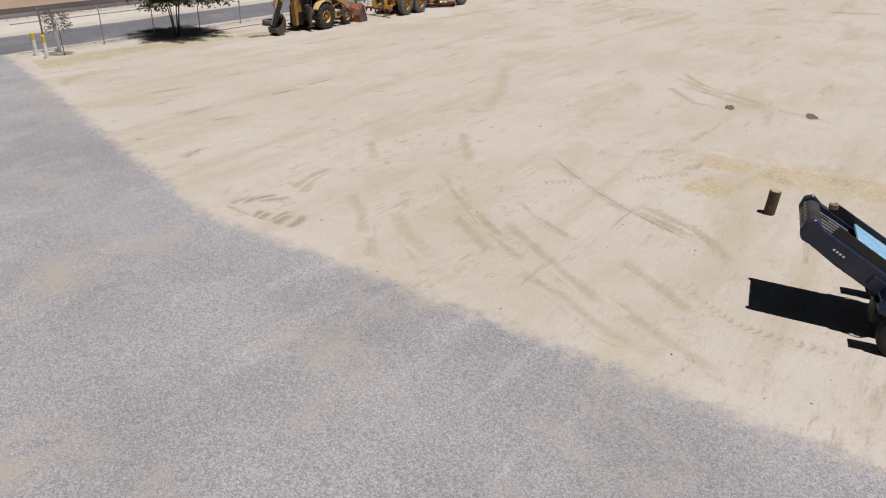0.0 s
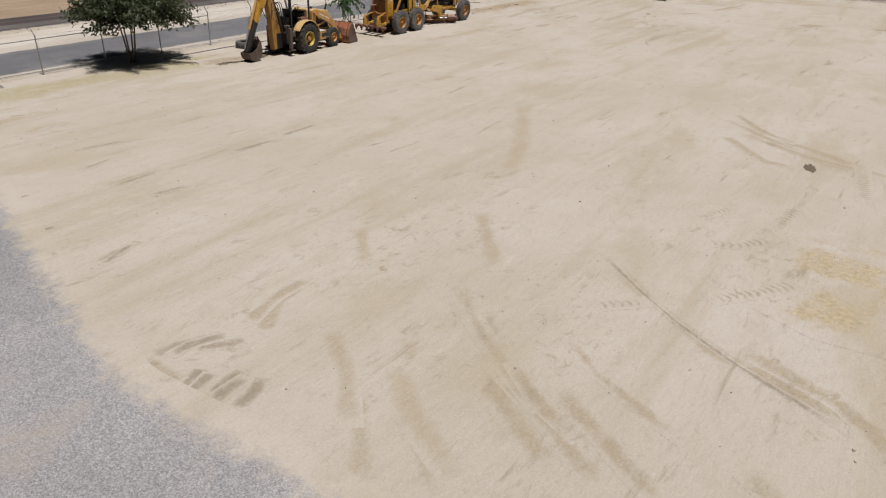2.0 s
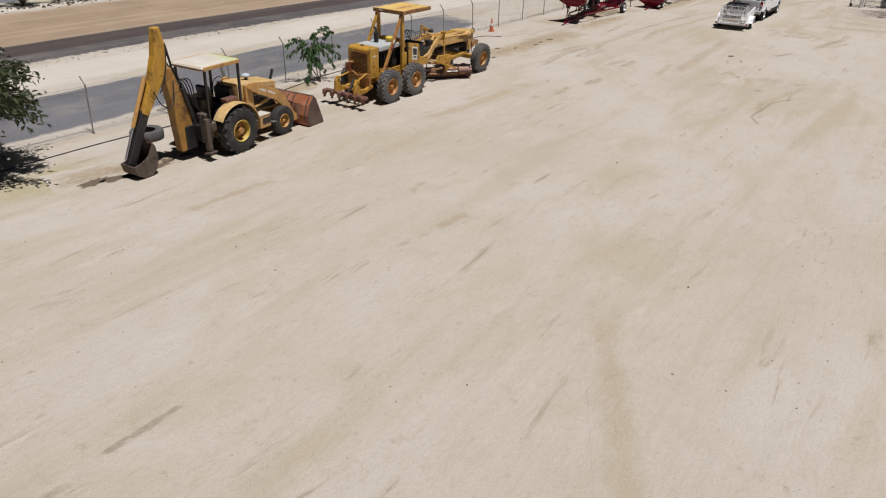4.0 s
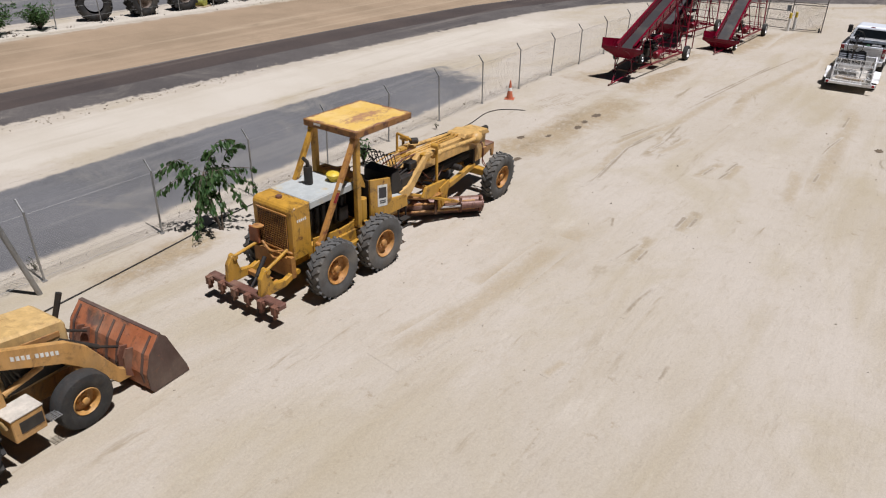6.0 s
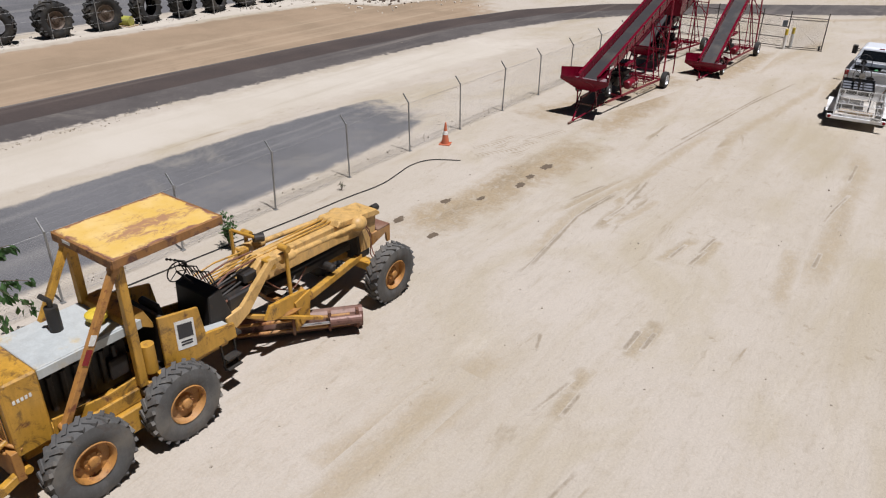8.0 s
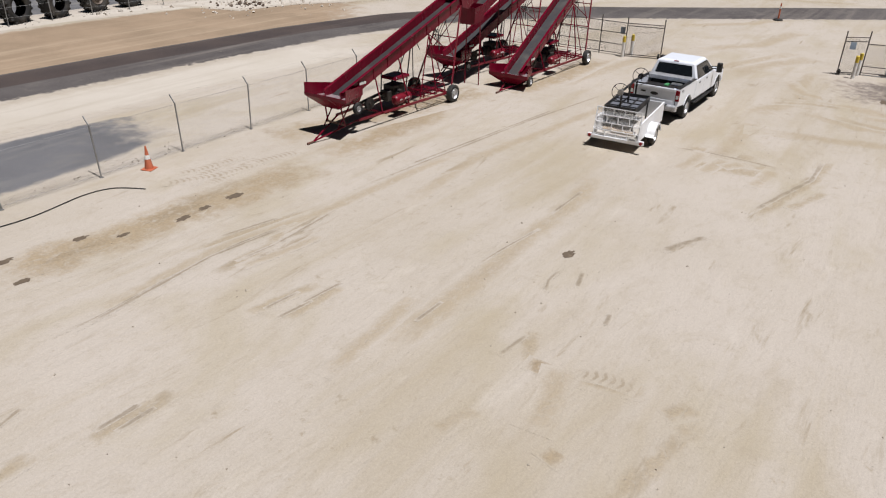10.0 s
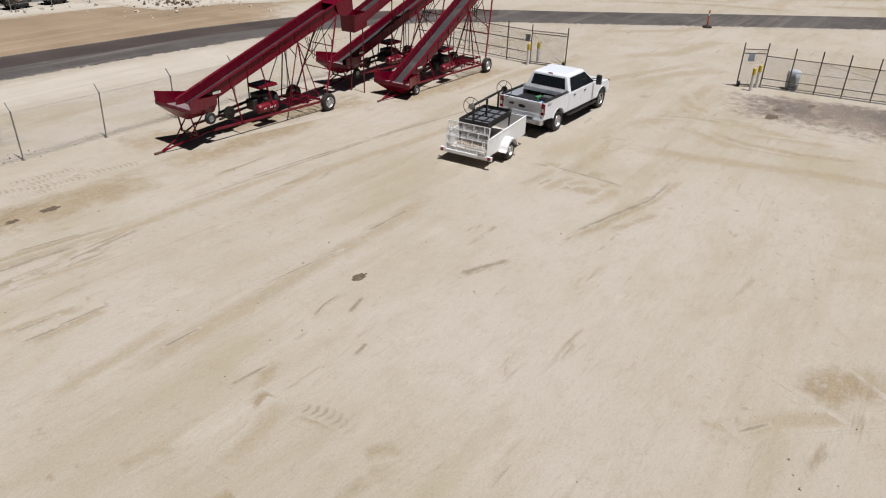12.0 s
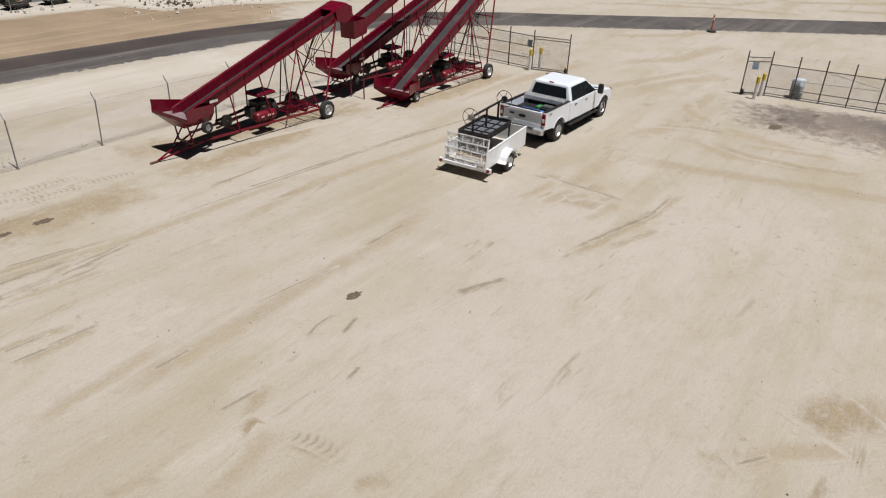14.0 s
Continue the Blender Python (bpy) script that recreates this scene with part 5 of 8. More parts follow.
    box(bm, (0.1, -1.75, 3.3), (1.3, 0.09, 0.09))
    part("roof_rim", bm, M["roof_edge"], g, "rusted yellow roof edge", bevel=0.008)
    bm = B()
    box(bm, (-0.25, -2.117, 3.39), (0.2, 0.006, 0.05))
    part("roof_decal", bm, M["decal_white"], g, "small white decal")
    for x, m in ((-0.52, "yellow"), (0.72, "rim_orange")):
        bm = B()
        beam(bm, (x, -1.95, 1.15), (x, -1.95, 3.32), 0.13, 0.13, (0, 1, 0))
        part("canopy_post", bm, M["yellow"], g, bevel=0.012)
        bm = B()
        beam(bm, (x, -2.02, 3.22), (x, -3.2, 1.18), 0.11, 0.10)
        tube(bm, (x - 0.09, -3.2, 1.18), (x + 0.09, -3.2, 1.18), 0.07, seg=10)
        tube(bm, (x - 0.08, -2.02, 3.22), (x + 0.08, -2.02, 3.22), 0.06, seg=10)
        part("canopy_brace", bm, M[m], g, bevel=0.008)
    bm = B()
    beam(bm, (0.785, -2.75, 2.02), (0.785, -2.63, 2.22), 0.006, 0.09)
    part("reflector_strip", bm, M["tail_red"], g, "red and white reflector strip")
    bm = B()
    beam(bm, (0.785, -2.60, 2.27), (0.785, -2.52, 2.41), 0.006, 0.09)
    part("reflector_strip", bm, M["decal_white"], g, "red and white reflector strip")
    # operator's stand
    bm = B()
    box(bm, (0.05, -0.75, 1.05), (1.25, 1.55, 0.06))
    box(bm, (0, -1.35, 1.55), (1.1, 0.06, 0.95))
    part("floor_plate", bm, M["dark"], g)
    for x in (-0.58, 0.68):
        bm = B()
        prism(bm, [(-1.5, 1.05), (-1.5, 2.12), (-0.78, 1.97), (-0.70, 1.42), (-0.12, 1.32), (-0.10, 1.02)], x - 0.03, x + 0.03)
        part("side_panel", bm, M["yellow"], g, bevel=0.01)
    bm = B()
    prism(bm, [(-1.25, 1.38), (-1.25, 1.92), (-0.9, 1.85), (-0.9, 1.31)], 0.712, 0.716)
    part("plate", bm, M["decal_white"], g, "white maker's plate with a dark square")
    bm = B()
    prism(bm, [(-1.21, 1.58), (-1.21, 1.85), (-0.94, 1.79), (-0.94, 1.53)], 0.717, 0.720)
    for z in (1.44, 1.49):
        prism(bm, [(-1.18, z), (-1.18, z + 0.03), (-0.97, z - 0.01), (-0.97, z - 0.04)], 0.717, 0.720)
    part("plate_mark", bm, M["decal_dark"], g)
    bm = B()
    prism(bm, [(-0.66, 1.1), (-0.66, 1.40), (-0.18, 1.30), (-0.18, 1.08)], 0.45, 0.63)
    part("fuel_box", bm, M["white_faded"], g, bevel=0.01)
    bm = B()
    box(bm, (0.02, -0.95, 1.45), (0.46, 0.42, 0.14))
    box(bm, (0.02, -1.15, 1.78), (0.46, 0.12, 0.55), (12, 0, 0))
    part("seat", bm, M["black"], g, bevel=0.03)
    bm = B()
    prism(bm, [(-0.42, 1.1), (-0.38, 1.85), (-0.12, 1.92), (0.1, 1.2)], -0.46, 0.44)
    part("console", bm, M["dark"], g, bevel=0.02)
    steering_wheel(g, (-0.12, -0.52, 2.24), (0, -0.65, 0.75), (-0.1, -0.25, 1.88))
    for i in range(9):
        bm = B()
        x = -0.42 + 0.105 * i
        pipe(bm, [(x, -0.15, 1.95), (x, -0.28, 2.25 + 0.03 * (i % 3)), (x * 1.1, -0.45, 2.33 + 0.03 * (i % 3))], 0.011, 5)
        bmesh.ops.create_uvsphere(bm, u_segments=8, v_segments=6, radius=0.025, matrix=Matrix.Translation((x * 1.1, -0.45, 2.33 + 0.03 * (i % 3))))
        part("lever", bm, M["black"], g)
    # backbone
    bm = B()
    prism(bm, [(-0.1, 0.92), (0.35, 0.95), (1.0, 1.42), (3.1, 1.38), (3.7, 1.32), (3.75, 0.9), (4.1, 0.9), (4.26, 1.2), (4.3, 1.72), (3.1, 1.84), (1.0, 1.9), (0.25, 1.32), (-0.1, 1.25)], -0.21, 0.21)
    part("backbone", bm, M["bleached_yellow"], g, bevel=0.025)
    for x in (-1, 1):
        bm = B()
        prism(bm, [(-0.1, 1.0), (-0.1, 1.3), (0.25, 1.36), (1.0, 1.98), (1.5, 1.98), (1.5, 1.9), (1.08, 1.86), (0.4, 1.15), (0.1, 1.0)], x * 0.42 - 0.05, x * 0.42 + 0.05)
        part("frame_arm", bm, M["bleached_yellow"], g, bevel=0.012)
        bm = B()
        tube(bm, (x * 0.42, 1.55, 1.86), (x * 0.38, 3.4, 1.74), 0.055, seg=12)
        tube(bm, (x * 0.42, 1.3, 1.87), (x * 0.42, 1.6, 1.86), 0.10, seg=12)
        part("lift_shaft", bm, M["bleached_yellow"], g, smooth=True)
        bm = B()
        bmesh.ops.create_uvsphere(bm, u_segments=16, v_segments=10, radius=0.18, matrix=Matrix.Translation((x * 0.32, 3.58, 1.72)) @ Matrix.Diagonal((0.95, 1.2, 0.95, 1)))
        part("gear_housing", bm, M["bleached_yellow"], g, smooth=True)
        bm = B()
        tube(bm, (x * 0.55, 1.32, 2.15), (x * 0.55, 1.35, 1.05), 0.04, seg=10)
        tube(bm, (x * 0.40, 1.32, 2.12), (x * 0.62, 1.32, 2.12), 0.07, seg=10)
        bmesh.ops.create_uvsphere(bm, u_segments=12, v_segments=8, radius=0.09, matrix=Matrix.Translation((x * 0.55, 1.35, 1.02)))
        part("lift_link", bm, M["yellow"], g, smooth=True)
        bm = B()
        beam(bm, (x * 0.12, 3.85, 0.78), (x * 0.62, 1.75, 0.92), 0.13, 0.15)
        part("drawbar", bm, M["yellow"], g, bevel=0.012)
        bm = B()
        prism(bm, [(0.6, 0.95), (0.75, 1.2), (1.6, 1.15), (1.9, 0.95), (1.7, 0.86), (0.8, 0.86)], x * 0.62 - 0.04, x * 0.62 + 0.04)
        part("circle_bracket", bm, M["yellow"], g, bevel=0.012)
        bm = B()
        pipe(bm, [(x * 0.2, 3.7, 1.7), (x * 0.34, 3.9, 1.45), (x * 0.3, 4.0, 1.0), (x * 0.5, 3.9, 0.8)], 0.014, 6)
        pipe(bm, [(x * 0.22, 3.75, 1.75), (x * 0.42, 3.85, 1.3), (x * 0.4, 3.85, 0.9), (x * 0.7, 3.82, 0.75)], 0.014, 6)
        part("steering_hose", bm, M["rust"], g)
    bm = B()
    for i, x in enumerate((-0.1, 0.02, 0.13)):
        tube(bm, (x - 0.08, 0.0, 1.85 + 0.02 * i), (x - 0.06, 3.2, 1.90), 0.016, seg=6)
    part("control_rod", bm, M["yellow"], g)
    bm = B()
    prism(bm, [(2.95, 1.84), (3.05, 1.93), (4.2, 1.83), (4.34, 1.7), (4.3, 1.66), (3.0, 1.8)], -0.3, 0.3)
    part("head_plate", bm, M["bleached_yellow"], g, "sun-faded yellow cover plate", bevel=0.02)
    for x in (-0.36, 0.36):
        bm = B()
        box(bm, (x, 1.05, 1.86), (0.2, 0.2, 0.22))
        part("pivot_bracket", bm, M["yellow"], g, bevel=0.02)
    # added block that darkens the gap under the beam and widens its shadow
    bm = B()
    box(bm, (0, 2.2, 1.22), (0.5, 2.4, 0.16))
    tube(bm, (-0.5, 2.6, 1.12), (0.5, 2.6, 1.12), 0.09, seg=12)
    part("underbeam_block", bm, M["dark"], g, "added dark block under the beam", bevel=0.03)
    for i, (x, y) in enumerate(((-0.3, 0.3), (-0.1, 0.45), (0.15, 0.4), (0.3, 0.25))):
        bm = B()
        pipe(bm, [(x, -0.1, 1.9), (x * 0.8, y, 2.0), (x * 0.7, y + 0.6, 1.98)], 0.02, 6)
        part("control_link", bm, M["rust"] if i % 2 else M["yellow"], g)
    bm = B()
    pipe(bm, [(-0.42, 0.9, 1.9), (-0.42, 0.9, 2.38), (-0.25, 1.3, 2.12)], 0.033, 8)
    part("work_lamp_bracket", bm, M["yellow"], g)
    bm = B()
    tube(bm, (-0.27, 1.28, 2.1), (-0.2, 1.46, 2.08), 0.085, seg=12)
    part("work_lamp", bm, M["dark"], g)
    bm = B()
    tube(bm, (0.12, 4.24, 1.76), (0.12, 4.42, 1.76), 0.08, seg=14)
    part("headlamp", bm, M["dark"], g)
    for i in range(7):
        bm = B()
        x = -0.36 + 0.12 * i
        tube(bm, (x, 0.0, 1.55 + 0.05 * (i % 2)), (x * 0.7, 0.95, 1.62 + 0.06 * (i % 3)), 0.022, seg=6)
        part("control_shaft", bm, M["dark"] if i % 3 else M["rust"], g)
    bm = B()
    box(bm, (0.0, 0.35, 1.45), (0.8, 0.6, 0.3))
    box(bm, (0.2, 0.65, 1.75), (0.25, 0.3, 0.2))
    part("gearbox", bm, M["dark"], g, "oily control gearbox", bevel=0.03)
    for x in (-0.64, 0.64):
        bm = B()
        tube(bm, (x, -1.72, 1.25), (x, -1.72, 1.75), 0.11, seg=14)
        part("oil_tank", bm, M["yellow"], g, smooth=True)
        bm = B()
        prism(bm, [(-3.3, 1.02), (-3.3, 1.35), (-2.5, 1.25), (-1.8, 1.3), (-1.8, 1.02)], x * 0.98 - 0.02, x * 0.98 + 0.02)
        part("lower_panel", bm, M["yellow"], g, bevel=0.006)
        bm = B()
        box(bm, (x * 1.05, -1.75, 1.02), (0.3, 0.5, 0.1))
        part("side_tread", bm, M["scraped"], g, bevel=0.01)
    # circle and blade
    bm = B()
    ring(bm, (0, 1.3, 0.84), 0.66, 0.06, seg=36)
    box(bm, (0, 1.3, 0.92), (1.2, 0.2, 0.1))
    part("circle", bm, M["rim_orange"], g)
    bm = B()
    arc = [(0.16 - 0.30 * math.sin(a) * 0.55, 0.25 - 0.24 * math.cos(a)) for a in (math.pi * i / 8 for i in range(9))]
    prism(bm, arc + [(y - 0.03, z) for y, z in reversed(arc)], -1.83, 1.83)
    blade = part("blade", bm, M["rust_pink"], g, "rust-pink curved blade", loc=(0.1, 1.15, 0.02), rot=(0, 0, 49), bevel=0.004)
    bm = B()
    box(bm, (0, 0.19, 0.06), (3.66, 0.03, 0.12), (20, 0, 0))
    part("cutting_edge", bm, M["rust"], blade)
    for z in (0.24, 0.46):
        bm = B()
        tube(bm, (-1.0, -0.12, z), (1.55, -0.12, z), 0.032, seg=10)
        part("slide_rail", bm, M["rim_orange"], blade)
    bm = B()
    tube(bm, (0.5, -0.17, 0.35), (1.15, -0.17, 0.35), 0.03, seg=10)
    part("cylinder_rod", bm, M["steel"], blade, "bright steel rod")
    bm = B()
    tube(bm, (1.15, -0.15, 0.36), (1.78, -0.15, 0.36), 0.105, seg=16)
    for x in (1.15, 1.45, 1.74):
        tube(bm, (x, -0.15, 0.36), (x + 0.03, -0.15, 0.36), 0.12, seg=16)
    part("cylinder", bm, M["rust_pink"], blade)
    for x in (0.45, 1.15, 1.7):
        bm = B()
        box(bm, (x, -0.12, 0.36), (0.06, 0.1, 0.44))
        part("rail_bracket", bm, M["rust"], blade, bevel=0.008)
    bm = B()
    prism(bm, [(1.35, 0.32), (1.3, 1.02), (1.75, 0.95), (1.7, 0.5)], 0.60, 0.66)
    part("blade_beam", bm, M["yellow"], g, rot=(0, 0, 0), bevel=0.01)
    bm = B()
    prism(bm, [(1.45, 0.42), (1.3, 1.0), (1.72, 1.12), (1.75, 0.95)], 0.66, 0.70)
    part("blade_gusset", bm, M["yellow"], g, bevel=0.005)
    bm = B()
    beam(bm, (0.35, 0.4, 1.05), (0.95, 1.75, 0.55), 0.07, 0.07)
    part("blade_stay", bm, M["yellow"], g, bevel=0.008)
    # front axle and push block
    bm = B()
    prism(bm, [(-0.12, -0.1), (-0.12, 0.1), (0.12, 0.1), (0.12, -0.1)], -0.85, 0.85)
    box(bm, (0, 0.05, 0.15), (0.3, 0.3, 0.3))
    part("front_axle", bm, M["yellow"], g, loc=(0, 3.8, 0.66), bevel=0.015)
    bm = B()
    box(bm, (0, 3.85, 1.1), (0.4, 0.4, 0.7))
    tube(bm, (-0.75, 4.05, 0.62), (0.75, 4.05, 0.62), 0.025, seg=8)
    part("front_column", bm, M["dark"], g, bevel=0.02)
    for x in (-0.22, 0.22):
        bm = B()
        prism(bm, [(4.1, 0.95), (4.1, 1.25), (4.72, 1.25), (4.72, 0.85), (4.62, 0.85), (4.58, 1.1)], x - 0.03, x + 0.03)
        part("push_block", bm, M["rim_orange"], g, bevel=0.008)
    bm = B()
    box(bm, (0, 4.5, 1.26), (0.5, 0.42, 0.03))
    part("push_block_plate", bm, M["rust"], g)
    # ripper
    bm = B()
    box(bm, (0.0, -4.7, 0.50), (2.2, 0.2, 0.13))
    part("ripper_bar", bm, M["rust_pink"], g, bevel=0.02)
    for i in range(6):
        x = -1.0 + 0.4 * i
        bm = B()
        box(bm, (x, -4.84, 0.46), (0.12, 0.14, 0.2))
        tube(bm, (x - 0.1, -4.84, 0.5), (x + 0.1, -4.84, 0.5), 0.035, seg=8)
        prism(bm, [(-4.88, 0.37), (-4.8, 0.37), (-4.78, 0.26), (-4.9, 0.26)], x - 0.03, x + 0.03)
        part("tooth_holder", bm, M["rust"], g, bevel=0.01)
    for x in (-0.5, 0.5):
        bm = B()
        prism(bm, [(-4.78, 0.52), (-4.74, 0.95), (-4.62, 1.12), (-4.5, 1.1), (-4.48, 0.9), (-4.42, 0.72), (-4.1, 0.66), (-3.75, 0.78), (-3.7, 0.66), (-4.1, 0.5), (-4.5, 0.5)], x - 0.06, x + 0.06)
        part("ripper_arm", bm, M["yellow"], g, bevel=0.015)
        bm = B()
        tube(bm, (x, -4.55, 1.06), (x * 0.8, -3.85, 1.22), 0.035, seg=8)
        tube(bm, (x - 0.09, -4.55, 1.06), (x + 0.09, -4.55, 1.06), 0.06, seg=10)
        tube(bm, (x - 0.09, -3.75, 0.72), (x + 0.09, -3.75, 0.72), 0.06, seg=10)
        part("ripper_link", bm, M["yellow"], g)
    bm = B()
    box(bm, (0, -4.2, 0.58), (0.9, 0.12, 0.1))
    box(bm, (0, -3.85, 0.85), (1.15, 0.12, 0.5))
    pipe(bm, [(-0.3, -3.9, 1.25), (0.0, -3.95, 1.12), (0.35, -3.9, 1.2), (0.6, -3.75, 1.12)], 0.03, 7)
    pipe(bm, [(-0.2, -3.9, 1.15), (0.1, -3.98, 1.0), (0.45, -3.92, 1.08)], 0.025, 7)
    part("ripper_crosspiece", bm, M["rim_orange"], g, bevel=0.008)
    bm = B()
    tube(bm, (-0.15, -4.0, 0.95), (-0.1, -4.3, 0.62), 0.05, seg=10)
    tube(bm, (-0.1, -4.3, 0.62), (-0.08, -4.5, 0.45), 0.028, seg=10)
    part("ripper_cylinder", bm, M["dark"], g)
    bm = B()
    prism(bm, [(-3.98, 1.2), (-3.98, 1.55), (-3.93, 1.55), (-3.93, 1.2)], -0.6, -0.32)
    part("slow_vehicle_sign", bm, M["bucket_red"], g, "faded pink triangular rear sign")
    bm = B()
    lathe(bm, [(0, 0), (0, 0.12), (0.03, 0.13), (0.05, 0.0)], 16)
    part("rear_lamp", bm, M["rim_orange"], g, loc=(-0.35, -3.92, 1.58), rot=(0, -90, 0))
    for z in (0.55, 0.75):
        bm = B()
        box(bm, (0.75, -0.3, z), (0.16, 0.3, 0.03))
        part("step", bm, M["dark"], g)
    for y in (-0.44, -0.16):
        bm = B()
        beam(bm, (0.72, y, 0.5), (0.66, y, 1.1), 0.02, 0.04)
        part("step_hanger", bm, M["dark"], g)
    for i in range(9):
        bm = B()
        x, y = -0.4 + 0.1 * i, 0.6 + 0.13 * (i % 4)
        pipe(bm, [(x, y, 1.5), (x * 1.2, y + 0.3, 1.25 - 0.05 * (i % 3)), (x, y + 0.7, 1.05), (x * 0.8, y + 1.1, 1.3)], 0.014, 5)
        part("hydraulic_line", bm, M["rust"] if i % 2 else M["black"], g)


grader()


# ---- backhoe loader ----
def backhoe():
    b = thing("backhoe_loader", "faded yellow backhoe loader with open canopy, parked on sand", "backhoe", (4.35, -6.2, 0), 4.4)
    rear = tyre_mesh(0.735, 0.44, 0.36, 34, 40, 0.013, thick=0.085, wide=0.6, material=M["tyre_dark"])
    rrim = rim_mesh(0.36, 0.44, M["rim_yellow"], 0.62)
    bm = B()
    lathe(bm, [(-0.03, 0.30), (0.0, 0.295), (0.01, 0.2), (0.11, 0.18), (0.12, 0.11), (0.25, 0.10), (0.26, 0.0)], 24)
    hub = mesh_of("hub", bm, M["rim_orange"], smooth=True)
    front = tyre_mesh(0.51, 0.30, 0.24, 0, material=M["tyre_dark"])
    frim = rim_mesh(0.24, 0.30, M["faded_yellow"], 0.45)
    for x in (-1, 1):
        w = put_wheel(b, rear, rrim, x * 0.84, -1.05, 0.72, rim_label="yellow rim", tyre_label="tractor lug tyre")
        part("hub", hub, None, w, "rusty wheel centre", loc=(-0.06, 0, 0))
        put_wheel(b, front, frim, x * 0.78, 1.1, 0.50, rim_label="rusty yellow rim", tyre_label="ribbed front tyre")
        bm = B()
        arch = [(-1.05 + 0.90 * math.cos(radians(a)), 0.74 + 0.90 * math.sin(radians(a))) for a in range(150, 9, -10)]
        prism(bm, arch + [(-1.05 + (y + 1.05) * 0.95, 0.74 + (z - 0.74) * 0.95) for y, z in reversed(arch)], x * 0.80 - 0.21, x * 0.80 + 0.21)
        part("fender", bm, M["pale_yellow"], b, bevel=0.015)
        bm = B()
        prism(bm, [(-1.75, 0.95), (-1.6, 1.42), (-1.3, 1.56), (-0.85, 1.56), (-0.5, 1.44), (-0.25, 1.2), (-0.1, 0.95)], x * 0.52 - 0.03, x * 0.52 + 0.03)
        part("fender_skirt", bm, M["dark"], b)
        bm = B()
        box(bm, (x * 0.72, 0.16, 0.72), (0.42, 0.5, 0.42))
        part("step_box", bm, M["faded_yellow"], b, "yellow step box with a weathered lid", bevel=0.015)
        bm = B()
        box(bm, (x * 0.72, 0.16, 0.945), (0.44, 0.52, 0.03))
        part("step_lid", bm, M["concrete"], b, bevel=0.008)
        # dark plate on the closed box paints the shade of an opening
        bm = B()
        box(bm, (x * 0.935, 0.2, 0.74), (0.01, 0.36, 0.2))
        part("step_opening_shade", bm, M["dark"], b)
        bm = B()
        for i in range(5):
            beam(bm, (x * 0.82 + x * 0.045 * i, 0.43, 0.62), (x * 0.82 + x * 0.045 * i, 0.62, 0.62), 0.012)
        for i in range(4):
            beam(bm, (x * 0.80, 0.44 + 0.06 * i, 0.62), (x * 1.02, 0.44 + 0.06 * i, 0.62), 0.012)
        part("step_grate", bm, M["galv"], b)
        # loader arm
        bm = B()
        prism(bm, [(-0.2, 1.86), (-0.12, 2.02), (0.05, 2.03), (1.15, 1.56), (1.45, 1.3), (1.92, 0.55), (2.12, 0.42), (2.1, 0.26), (1.85, 0.28), (1.25, 1.0), (1.0, 1.22), (-0.1, 1.76)], x * 0.62 - 0.055, x * 0.62 + 0.055)
        part("loader_arm", bm, M["faded_yellow"], b, bevel=0.012)
        bm = B()
        for i in range(9):
            y = 0.28 + 0.075 * i + (0.05 if i > 3 else 0)
            prism(bm, [(y, 1.60 - (y - 0.28) * 0.43 + 0.12), (y, 1.60 - (y - 0.28) * 0.43 + 0.2), (y + 0.05, 1.58 - (y - 0.28) * 0.43 + 0.2), (y + 0.05, 1.58 - (y - 0.28) * 0.43 + 0.12)], x * 0.678 - 0.001, x * 0.678 + 0.001)
        part("lettering_bar", bm, M["decal_white"], b, "row of plain white marks")
        bm = B()
        tube(bm, (x * 0.52, 0.1, 1.15), (x * 0.52, 0.75, 1.28), 0.05, seg=10)
        part("lift_cylinder", bm, M["faded_yellow"], b)
        bm = B()
        tube(bm, (x * 0.52, 0.75, 1.28), (x * 0.55, 1.2, 1.37), 0.028, seg=10)
        part("cylinder_rod", bm, M["steel"], b, "bright steel rod")
        bm = B()
        tube(bm, (x * 0.45, 1.15, 1.5), (x * 0.45, 1.75, 1.02), 0.045, seg=10)
        tube(bm, (x * 0.45, 1.75, 1.02), (x * 0.45, 2.12, 0.8), 0.026, seg=10)
        part("bucket_cylinder", bm, M["dark"], b)
        bm = B()
        prism(bm, [(-0.25, 0.8), (-0.25, 1.95), (-0.05, 2.0), (0.08, 1.6), (0.1, 0.8)], x * 0.5 - 0.05, x * 0.5 + 0.05)
        part("loader_tower", bm, M["faded_yellow"], b, bevel=0.01)
    bm = B()
    box(bm, (0, 0.0, 0.72), (0.62, 3.2, 0.42))
    tube(bm, (-0.7, -1.05, 0.72), (0.7, -1.05, 0.72), 0.15, seg=12)
    tube(bm, (-0.7, 1.1, 0.5), (0.7, 1.1, 0.5), 0.09, seg=12)
    part("chassis", bm, M["faded_yellow"], b, bevel=0.015)
    bm = B()
    prism(bm, [(-0.62, 0.98), (-0.62, 2.02), (0.1, 2.0), (1.28, 1.83), (1.34, 1.72), (1.34, 0.9)], -0.42, 0.42)
    part("hood", bm, M["pale_yellow"], b, bevel=0.04)
    for x in (-1, 1):
        # dark plate on the closed hood paints the shaded engine bay
        bm = B()
        prism(bm, [(0.2, 1.0), (0.2, 1.5), (1.15, 1.42), (1.2, 1.0)], x * 0.425 - 0.006, x * 0.425 + 0.006)
        part("engine_bay_shade", bm, M["dark"], b, "dark plate for the shaded engine bay")
        bm = B()
